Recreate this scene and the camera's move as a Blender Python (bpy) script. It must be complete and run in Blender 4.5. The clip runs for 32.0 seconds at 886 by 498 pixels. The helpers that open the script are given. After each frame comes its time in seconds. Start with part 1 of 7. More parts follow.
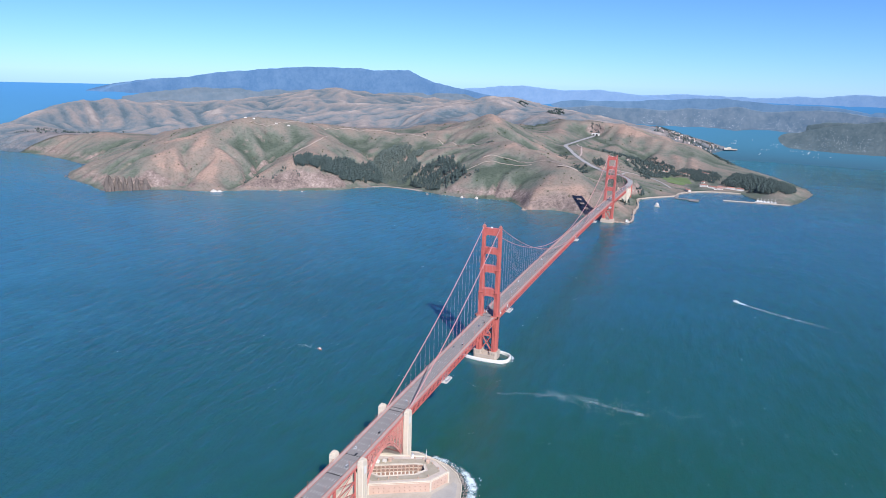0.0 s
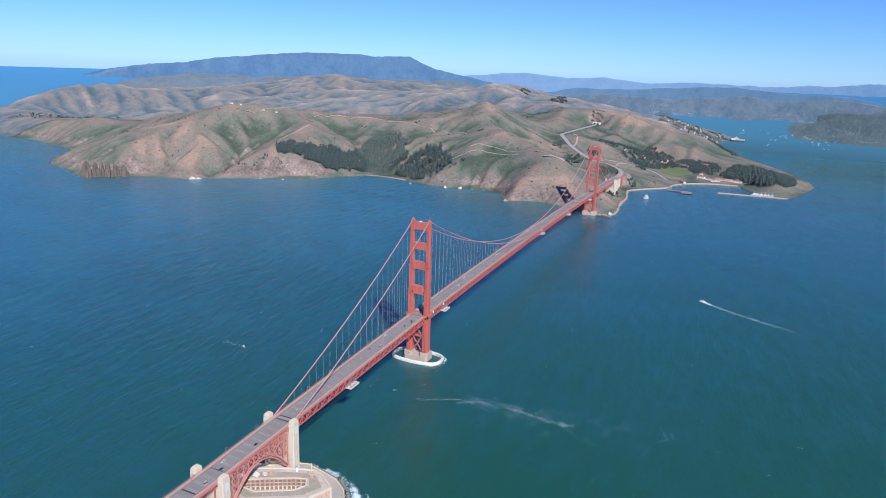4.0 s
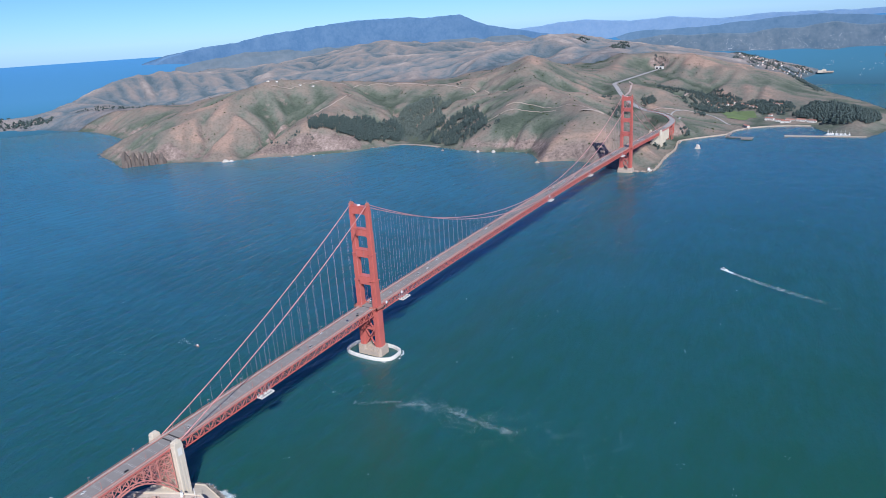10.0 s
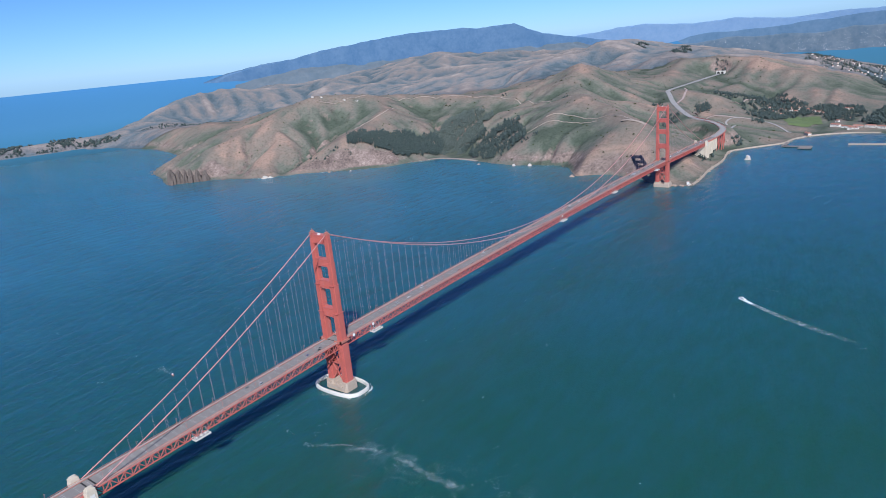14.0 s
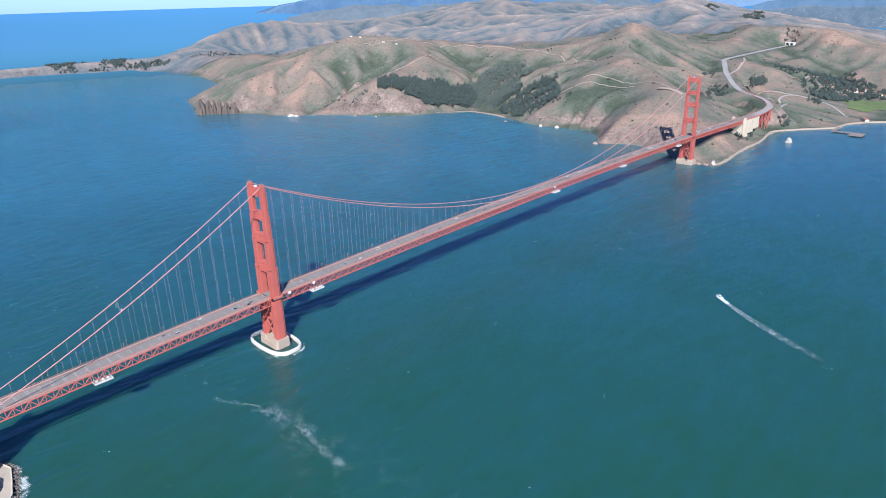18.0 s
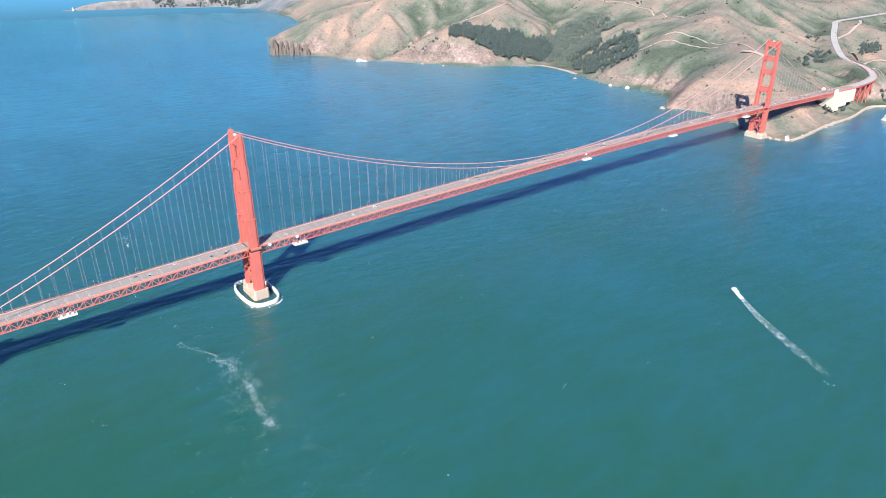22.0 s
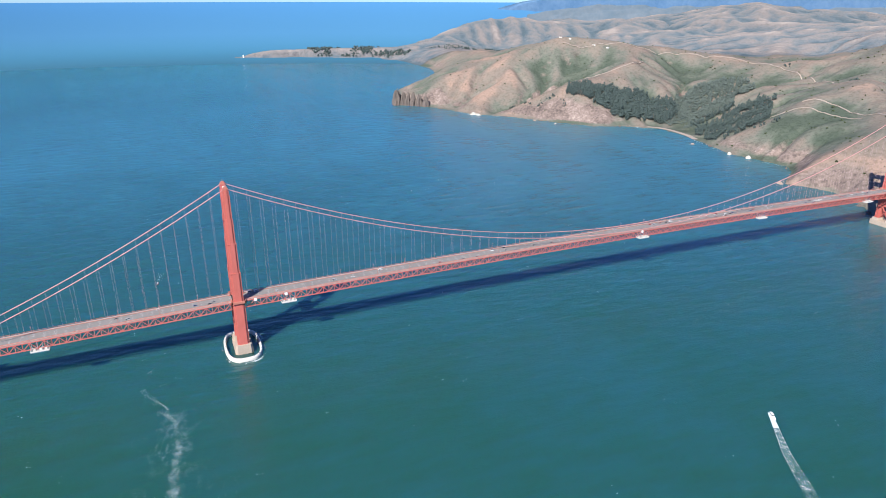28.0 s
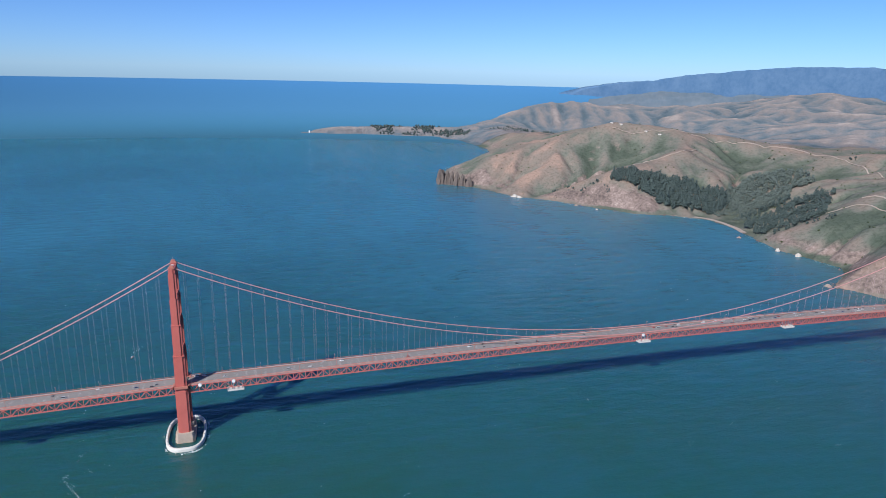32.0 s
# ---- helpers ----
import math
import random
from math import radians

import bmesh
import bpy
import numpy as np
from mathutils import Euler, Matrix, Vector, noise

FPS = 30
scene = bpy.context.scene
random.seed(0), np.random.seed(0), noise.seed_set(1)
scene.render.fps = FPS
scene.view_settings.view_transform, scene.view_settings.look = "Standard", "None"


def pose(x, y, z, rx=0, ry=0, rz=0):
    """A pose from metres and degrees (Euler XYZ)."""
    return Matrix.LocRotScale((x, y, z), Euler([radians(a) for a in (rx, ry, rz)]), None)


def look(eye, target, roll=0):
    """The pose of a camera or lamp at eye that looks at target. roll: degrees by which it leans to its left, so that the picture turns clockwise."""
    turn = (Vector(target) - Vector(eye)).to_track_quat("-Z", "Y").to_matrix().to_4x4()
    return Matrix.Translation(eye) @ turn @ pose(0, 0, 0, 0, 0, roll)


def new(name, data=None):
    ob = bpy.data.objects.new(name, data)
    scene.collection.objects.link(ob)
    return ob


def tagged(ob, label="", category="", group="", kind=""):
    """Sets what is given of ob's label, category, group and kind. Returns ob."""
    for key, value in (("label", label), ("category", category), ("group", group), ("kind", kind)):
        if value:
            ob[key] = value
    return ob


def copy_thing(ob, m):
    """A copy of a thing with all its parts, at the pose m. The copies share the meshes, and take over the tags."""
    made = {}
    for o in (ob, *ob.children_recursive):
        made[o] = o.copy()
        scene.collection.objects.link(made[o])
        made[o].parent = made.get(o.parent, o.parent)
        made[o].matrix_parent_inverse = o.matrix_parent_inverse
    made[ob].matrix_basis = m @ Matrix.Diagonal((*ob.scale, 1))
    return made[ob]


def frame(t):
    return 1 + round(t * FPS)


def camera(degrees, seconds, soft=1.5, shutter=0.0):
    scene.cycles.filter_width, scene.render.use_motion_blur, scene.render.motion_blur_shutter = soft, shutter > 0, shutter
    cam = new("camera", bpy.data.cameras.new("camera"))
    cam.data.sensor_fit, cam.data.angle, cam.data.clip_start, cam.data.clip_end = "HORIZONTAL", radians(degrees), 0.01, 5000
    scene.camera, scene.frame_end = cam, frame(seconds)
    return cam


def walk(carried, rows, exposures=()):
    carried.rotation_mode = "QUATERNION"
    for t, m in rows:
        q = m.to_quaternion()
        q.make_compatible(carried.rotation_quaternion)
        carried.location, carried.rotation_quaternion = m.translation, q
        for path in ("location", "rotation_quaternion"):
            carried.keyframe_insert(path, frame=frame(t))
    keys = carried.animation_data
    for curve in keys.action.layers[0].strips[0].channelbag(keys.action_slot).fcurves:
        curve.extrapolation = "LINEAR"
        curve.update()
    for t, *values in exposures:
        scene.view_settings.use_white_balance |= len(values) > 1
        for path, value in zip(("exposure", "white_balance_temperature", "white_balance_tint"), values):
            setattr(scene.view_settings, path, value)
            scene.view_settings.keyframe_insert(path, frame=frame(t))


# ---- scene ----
cam = camera(66.951, 32.0, soft=0.9)
PATH = (
    (0, 310.74, -974.26, 434.58, 75.872, -1.717, 22.389),
    (0.5, 323.99, -961.14, 434.38, 73.960, 0.793, 22.032),
    (1, 337.07, -947.70, 434.19, 73.731, 0.823, 22.556),
    (1.5, 349.96, -933.98, 434.00, 73.562, 0.839, 23.282),
    (2, 362.65, -919.99, 433.83, 75.060, -0.041, 23.699),
    (2.5, 375.14, -905.74, 433.66, 78.459, -0.885, 24.199),
    (3, 387.44, -891.25, 433.49, 78.732, -1.646, 24.366),
    (3.5, 399.53, -876.55, 433.34, 79.214, -2.101, 24.346),
    (4, 411.44, -861.64, 433.19, 74.821, -1.999, 24.092),
    (4.5, 423.16, -846.54, 433.05, 71.182, -1.753, 23.085),
    (6.5, 468.44, -784.64, 432.56, 69.670, -0.253, 22.486),
    (7, 479.42, -768.85, 432.45, 69.333, 0.260, 23.376),
    (7.5, 490.29, -752.97, 432.36, 70.173, 1.547, 24.785),
    (8, 501.07, -737.01, 432.26, 70.518, 1.950, 25.860),
    (8.5, 511.77, -720.98, 432.18, 71.054, 2.768, 27.982),
    (9, 522.39, -704.89, 432.10, 71.677, 3.065, 29.413),
    (9.5, 532.94, -688.75, 432.03, 71.713, 3.263, 30.454),
    (10, 543.45, -672.57, 431.97, 71.567, 3.389, 30.720),
    (10.5, 553.91, -656.35, 431.91, 71.393, 3.394, 30.904),
    (11, 564.32, -640.11, 431.86, 71.061, 3.451, 31.712),
    (11.5, 574.70, -623.84, 431.82, 70.824, 4.141, 34.642),
    (12, 585.05, -607.56, 431.78, 69.973, 4.174, 35.085),
    (12.5, 595.35, -591.27, 431.75, 69.318, 4.653, 35.876),
    (13, 605.62, -574.96, 431.73, 69.476, 5.162, 36.317),
    (13.5, 615.84, -558.65, 431.71, 70.638, 5.231, 36.591),
    (14, 626.01, -542.32, 431.70, 72.718, 5.247, 36.821),
    (14.5, 636.11, -525.99, 431.70, 72.553, 5.016, 37.027),
    (16.5, 675.63, -460.51, 431.75, 69.576, 1.696, 38.650),
    (17, 685.20, -444.09, 431.78, 69.058, 1.298, 39.655),
    (17.5, 694.60, -427.63, 431.81, 68.984, 1.282, 41.594),
    (18, 703.81, -411.14, 431.85, 68.733, 1.350, 43.219),
    (18.5, 712.81, -394.61, 431.90, 68.333, 1.408, 44.388),
    (19, 721.55, -378.03, 431.95, 67.731, 1.449, 44.977),
    (19.5, 730.03, -361.38, 432.01, 66.972, 1.362, 45.239),
    (20, 738.21, -344.68, 432.08, 66.410, 1.167, 45.626),
    (20.5, 746.05, -327.90, 432.15, 65.517, 0.853, 46.285),
    (21, 753.54, -311.05, 432.23, 64.547, 0.451, 47.182),
    (21.5, 760.63, -294.10, 432.31, 64.497, -0.582, 49.512),
    (22, 767.31, -277.07, 432.40, 64.659, 0.043, 52.509),
    (22.5, 773.53, -259.94, 432.50, 64.727, -0.056, 53.507),
    (23, 779.28, -242.70, 432.60, 64.882, -0.298, 54.822),
    (23.5, 784.53, -225.36, 432.70, 64.778, -0.837, 55.811),
    (24, 789.25, -207.90, 432.82, 64.666, -0.883, 56.527),
    (24.5, 793.43, -190.32, 432.94, 64.706, -0.868, 57.657),
    (25, 797.03, -172.63, 433.06, 64.703, -1.107, 59.443),
    (25.5, 800.06, -154.83, 433.19, 64.689, -1.094, 60.973),
    (26, 802.49, -136.90, 433.33, 65.361, -0.902, 62.062),
    (26.5, 804.32, -118.87, 433.47, 67.249, -0.764, 63.158),
    (28.5, 805.68, -45.76, 434.09, 68.848, 0.016, 67.200),
    (29, 804.60, -27.30, 434.26, 69.118, 0.358, 67.521),
    (29.5, 803.00, -8.80, 434.43, 70.051, 1.205, 68.358),
    (30, 800.93, 9.72, 434.61, 71.600, -1.197, 70.083),
    (30.5, 798.43, 28.23, 434.80, 68.609, -2.016, 71.042),
    (31, 795.58, 46.70, 434.99, 72.151, -1.163, 70.934),
    (31.5, 792.44, 65.10, 435.18, 75.169, -0.978, 71.956),
    (32, 789.10, 83.38, 435.38, 75.131, -1.179, 73.503),
)
EXPOSURES = ((0.0, 0.61, 5800, 12), (1.0, 0.47, 5700, 12), (4.0, 0.40, 5750, 10), (7.0, 0.5, 5700, 10), (9.0, 0.38, 5700, 10), (12.0, 0.46, 5650, 11), (13.0, 0.5, 5650, 11), (14.0, 0.3, 5700, 10), (17.0, 0.55, 5750, 10),
             (19.0, 0.9, 6000, 10), (21.0, 1.22, 6250, 8), (23.0, 1.27, 6350, 8), (26.0, 1.22, 6450, 8), (28.5, 0.7, 6150, 9), (30.0, 0.40, 6050, 10), (31.0, 0.46, 6000, 10), (32.0, 0.32, 5950, 10))
walk(cam, [(t, pose(x, y, z, a, b, c)) for t, x, y, z, a, b, c in PATH], EXPOSURES)
# camera end

# ---------------------------------------------------------------- light
SUN_DIR = Vector((0.515, -0.583, 0.628)).normalized()
world = bpy.data.worlds.new("sky")
scene.world = world
world.use_nodes = True
wn = world.node_tree.nodes
sky = wn.new("ShaderNodeTexSky")
sky.sky_type = "NISHITA"
sky.sun_disc = False
sky.sun_elevation = math.asin(SUN_DIR.z)
sky.sun_rotation = math.atan2(SUN_DIR.x, SUN_DIR.y)
sky.altitude = 430
sky.air_density = 0.8
sky.dust_density = 0.1
sky.ozone_density = 3.0
clear = wn.new("ShaderNodeMix")
clear.data_type, clear.blend_type = "RGBA", "MULTIPLY"
clear.inputs[0].default_value = 1.0
clear.inputs[7].default_value = (0.45, 0.635, 0.98, 1)
world.node_tree.links.new(sky.outputs["Color"], clear.inputs[6])
world.node_tree.links.new(clear.outputs[2], wn["Background"].inputs["Color"])
wn["Background"].inputs["Strength"].default_value = 0.095
sun_data = bpy.data.lights.new("sun", "SUN")
sun_data.energy = 4.8
sun_data.angle = radians(0.53)
sun_data.color = (1.0, 0.945, 0.86)
sun = new("sun", sun_data)
sun.matrix_world = look(SUN_DIR * 100, (0, 0, 0))
scene.view_settings.exposure = 0.0


# ---------------------------------------------------------------- materials
def material(name, color, rough=0.6, metal=0.0):
    m = bpy.data.materials.new(name)
    m.use_nodes = True
    b = m.node_tree.nodes["Principled BSDF"]
    b.inputs["Base Color"].default_value = (*color, 1)
    b.inputs["Roughness"].default_value = rough
    b.inputs["Metallic"].default_value = metal
    return m


def add(m, kind, **values):
    n = m.node_tree.nodes.new(kind)
    for key, v in values.items():
        n.inputs[key.replace("_", " ")].default_value = v
    return n


def wire(m, a, out, b, into):
    m.node_tree.links.new(a.outputs[out], b.inputs[into])


def ramp(m, stops):
    n = m.node_tree.nodes.new("ShaderNodeValToRGB")
    e = n.color_ramp.elements
    while len(e) < len(stops):
        e.new(0.5)
    for el, (p, c) in zip(e, stops):
        el.position, el.color = p, (*c, 1)
    return n


def mixer(m, mode="MIX", fac=0.5):
    n = m.node_tree.nodes.new("ShaderNodeMix")
    n.data_type, n.blend_type = "RGBA", mode
    n.inputs[0].default_value = fac
    return n


def grained(name, dark, light, rough=0.7, scale=0.2, fine=3.0, bump=0.3, metal=0.0, vary=0.0):
    """Colour between two tones at two scales, with a fine relief; vary: spread from piece to piece."""
    m = material(name, light, rough, metal)
    b = m.node_tree.nodes["Principled BSDF"]
    co = m.node_tree.nodes.new("ShaderNodeTexCoord")
    big = add(m, "ShaderNodeTexNoise", Scale=scale, Detail=6.0, Roughness=0.6)
    small = add(m, "ShaderNodeTexNoise", Scale=fine, Detail=4.0, Roughness=0.65)
    wire(m, co, "Object", big, "Vector")
    wire(m, co, "Object", small, "Vector")
    both = mixer(m, "MIX", 0.4)
    wire(m, big, "Color", both, 6)
    wire(m, small, "Color", both, 7)
    r = ramp(m, ((0.32, dark), (0.66, light)))
    wire(m, both, 2, r, "Fac")
    last = r
    if vary:
        info = m.node_tree.nodes.new("ShaderNodeObjectInfo")
        span = add(m, "ShaderNodeMapRange", To_Min=1 - vary, To_Max=1 + vary)
        wire(m, info, "Random", span, "Value")
        hsv = m.node_tree.nodes.new("ShaderNodeHueSaturation")
        wire(m, span, "Result", hsv, "Value")
        wire(m, r, "Color", hsv, "Color")
        last = hsv
    wire(m, last, "Color", b, "Base Color")
    if bump:
        bp = add(m, "ShaderNodeBump", Strength=bump, Distance=0.3)
        wire(m, small, "Fac", bp, "Height")
        wire(m, bp, "Normal", b, "Normal")
    return m


ORANGE = grained("international_orange_paint", (0.40, 0.102, 0.080), (0.52, 0.138, 0.112), 0.5, 0.05, 1.2, 0.1)
ORANGE_FADED = grained("weathered_orange_paint", (0.36, 0.13, 0.095), (0.46, 0.175, 0.13), 0.62, 0.08, 1.0, 0.1)
ROPE = grained("pale_wire_rope", (0.32, 0.21, 0.215), (0.43, 0.29, 0.29), 0.55, 0.1, 2.0, 0.1)
CONCRETE = grained("pale_concrete", (0.45, 0.385, 0.295), (0.65, 0.57, 0.45), 0.85, 0.06, 0.8, 0.25)
PIER = grained("stained_concrete", (0.30, 0.24, 0.19), (0.47, 0.38, 0.30), 0.88, 0.08, 0.7, 0.3)
WHITE_CONCRETE = grained("whitened_concrete", (0.50, 0.475, 0.425), (0.72, 0.69, 0.63), 0.8, 0.1, 0.8, 0.2)
ORANGE_PALE = grained("sun_bleached_orange_paint", (0.46, 0.175, 0.140), (0.58, 0.245, 0.20), 0.6, 0.06, 1.0, 0.1)
CABLE = grained("faded_cable_paint", (0.44, 0.195, 0.18), (0.54, 0.265, 0.25), 0.6, 0.1, 1.0, 0.1)
ASPHALT = grained("worn_roadway", (0.175, 0.160, 0.146), (0.245, 0.222, 0.204), 0.9, 0.03, 0.5, 0.1)
WALKWAY = grained("pale_walkway", (0.32, 0.24, 0.21), (0.42, 0.33, 0.29), 0.85, 0.1, 0.9, 0.1)
MARKING = grained("road_paint", (0.42, 0.41, 0.385), (0.60, 0.59, 0.56), 0.7, 0.4, 2.0, 0.05)
BRICK = grained("fort_brick", (0.37, 0.245, 0.18), (0.51, 0.36, 0.28), 0.88, 0.12, 0.9, 0.2)
WHITE = grained("white_paint", (0.66, 0.65, 0.62), (0.82, 0.81, 0.78), 0.55, 0.2, 1.5, 0.05)
GREY = grained("grey_metal", (0.30, 0.31, 0.32), (0.44, 0.45, 0.46), 0.5, 0.2, 1.5, 0.05, 0.4)
# Darker copy of the brick, for shade painted into ports and arches.
SHADED_BRICK = grained("brick_in_painted_shade", (0.17, 0.105, 0.078), (0.27, 0.175, 0.13), 0.9, 0.3, 1.5, 0.1)
# Near-black for joints and doors; on the tunnel it paints in shade.
DARK = grained("dark_fill_and_painted_shade", (0.015, 0.014, 0.013), (0.035, 0.032, 0.03), 0.8, 0.3, 2.0, 0.05)
TIDE_FOAM = grained("thin_foam", (0.22, 0.34, 0.35), (0.52, 0.62, 0.62), 0.7, 0.3, 1.0, 0.3)
FOAM = grained("sea_foam", (0.55, 0.62, 0.63), (0.85, 0.88, 0.88), 0.7, 0.3, 1.0, 0.3)
ROCK = grained("sea_rock", (0.20, 0.15, 0.115), (0.38, 0.30, 0.24), 0.9, 0.05, 0.4, 0.6)
RIPRAP = grained("wet_riprap", (0.105, 0.092, 0.082), (0.25, 0.215, 0.185), 0.8, 0.2, 0.8, 0.5, 0, 0.3)
CLEFT_ROCK = grained("dark_cleft_rock", (0.058, 0.048, 0.043), (0.170, 0.133, 0.110), 0.9, 0.06, 0.35, 0.7)
GUANO = grained("whitened_rock", (0.30, 0.265, 0.225), (0.62, 0.585, 0.52), 0.9, 0.08, 0.5, 0.5)
ROOF_RED = grained("red_roof", (0.26, 0.11, 0.08), (0.38, 0.19, 0.14), 0.85, 0.2, 1.0, 0.1, 0, 0.2)
WALL_CREAM = grained("cream_wall", (0.58, 0.54, 0.47), (0.76, 0.72, 0.65), 0.8, 0.2, 1.0, 0.05, 0, 0.15)
ROAD_GREY = grained("hill_road", (0.24, 0.225, 0.21), (0.36, 0.34, 0.32), 0.9, 0.05, 0.4, 0.1)
TRAIL = grained("dirt_track", (0.28, 0.22, 0.18), (0.41, 0.335, 0.275), 0.95, 0.05, 0.4, 0.2)
GLASS = material("dark_window", (0.02, 0.024, 0.03), 0.08)
RUBBER = material("tyre_rubber", (0.02, 0.02, 0.02), 0.8)


def water_material():
    m = material("sea_water", (0.012, 0.075, 0.082), 0.16)
    b = m.node_tree.nodes["Principled BSDF"]
    b.inputs["IOR"].default_value = 1.33
    b.inputs["Specular IOR Level"].default_value = 0.7
    # murky water lets light spread sideways under the surface
    b.subsurface_method = "BURLEY"
    b.inputs["Subsurface Weight"].default_value = 0.75
    b.inputs["Subsurface Radius"].default_value = (0.33, 1.1, 1.9)
    b.inputs["Subsurface Scale"].default_value = 19.0
    co = m.node_tree.nodes.new("ShaderNodeTexCoord")
    # broad drifts of silty green and clear blue
    big = add(m, "ShaderNodeTexNoise", Scale=0.0011, Detail=5.0, Roughness=0.55, Distortion=0.8)
    wire(m, co, "Object", big, "Vector")
    r = ramp(m, ((0.30, (0.034, 0.142, 0.200)), (0.50, (0.0175, 0.082, 0.098)), (0.655, (0.0150, 0.070, 0.050))))
    # silt drifts out on the bay side of the strait
    place = m.node_tree.nodes.new("ShaderNodeSeparateXYZ")
    wire(m, co, "Object", place, "Vector")
    silt = add(m, "ShaderNodeMapRange", From_Min=-1100.0, From_Max=450.0, To_Min=-0.17, To_Max=0.11)
    wire(m, place, "X", silt, "Value")
    total = m.node_tree.nodes.new("ShaderNodeMath")
    drift = add(m, "ShaderNodeMapRange", From_Min=0.3, From_Max=0.7, To_Min=0.44, To_Max=0.56)
    wire(m, big, "Fac", drift, "Value")
    wire(m, drift, "Result", total, 0)
    north = add(m, "ShaderNodeMapRange", From_Min=-300.0, From_Max=2400.0, To_Min=0.07, To_Max=-0.17)
    wire(m, place, "Y", north, "Value")
    spread = m.node_tree.nodes.new("ShaderNodeMath")
    wire(m, silt, "Result", spread, 0)
    wire(m, north, "Result", spread, 1)
    wire(m, spread, "Value", total, 1)
    squash = add(m, "ShaderNodeMapping")
    squash.inputs["Rotation"].default_value = (0, 0, radians(35))
    squash.inputs["Scale"].default_value = (1.0, 0.35, 1.0)
    wire(m, co, "Object", squash, "Vector")
    swell = add(m, "ShaderNodeTexNoise", Scale=0.045, Detail=4.0, Roughness=0.54)
    wire(m, squash, "Vector", swell, "Vector")
    # wind lanes: the light and dark of the swell painted in as long streaks
    lane = add(m, "ShaderNodeMapRange", From_Min=0.3, From_Max=0.7, To_Min=0.034, To_Max=-0.034)
    wire(m, swell, "Fac", lane, "Value")
    streak = m.node_tree.nodes.new("ShaderNodeMath")
    wire(m, total, "Value", streak, 0)
    wire(m, lane, "Result", streak, 1)
    # slicks: long lanes the current draws out, their pale sheen put into the colour
    drawn = add(m, "ShaderNodeMapping")
    drawn.inputs["Rotation"].default_value = (0, 0, radians(-24))
    drawn.inputs["Scale"].default_value = (0.28, 1.0, 1.0)
    wire(m, co, "Object", drawn, "Vector")
    slick = add(m, "ShaderNodeTexNoise", Scale=0.0085, Detail=4.0, Roughness=0.6, Distortion=0.7)
    wire(m, drawn, "Vector", slick, "Vector")
    pale = add(m, "ShaderNodeMapRange", From_Min=0.32, From_Max=0.68, To_Min=0.017, To_Max=-0.017)
    wire(m, slick, "Fac", pale, "Value")
    lanes = m.node_tree.nodes.new("ShaderNodeMath")
    wire(m, streak, "Value", lanes, 0)
    wire(m, pale, "Result", lanes, 1)
    wire(m, lanes, "Value", r, "Fac")
    wire(m, r, "Color", b, "Base Color")
    calm = add(m, "ShaderNodeMapRange", From_Min=0.35, From_Max=0.65, To_Min=0.13, To_Max=0.21)
    wire(m, slick, "Fac", calm, "Value")
    wire(m, calm, "Result", b, "Roughness")
    chop = add(m, "ShaderNodeTexNoise", Scale=0.22, Detail=5.0, Roughness=0.65)
    wire(m, co, "Object", chop, "Vector")
    # the ocean side runs higher than the sheltered bay side
    b1 = add(m, "ShaderNodeBump", Strength=0.9, Distance=5.6)
    lee = add(m, "ShaderNodeMapRange", From_Min=-220.0, From_Max=260.0, To_Min=0.75, To_Max=0.36)
    wire(m, place, "X", lee, "Value")
    wire(m, lee, "Result", b1, "Strength")
    wire(m, swell, "Fac", b1, "Height")
    b2 = add(m, "ShaderNodeBump", Strength=0.7, Distance=0.9)
    ripple = add(m, "ShaderNodeMapRange", From_Min=-220.0, From_Max=260.0, To_Min=0.65, To_Max=0.36)
    wire(m, place, "X", ripple, "Value")
    wire(m, ripple, "Result", b2, "Strength")
    wire(m, chop, "Fac", b2, "Height")
    wire(m, b1, "Normal", b2, "Normal")
    wire(m, b2, "Normal", b, "Normal")
    return m


WATER = water_material()


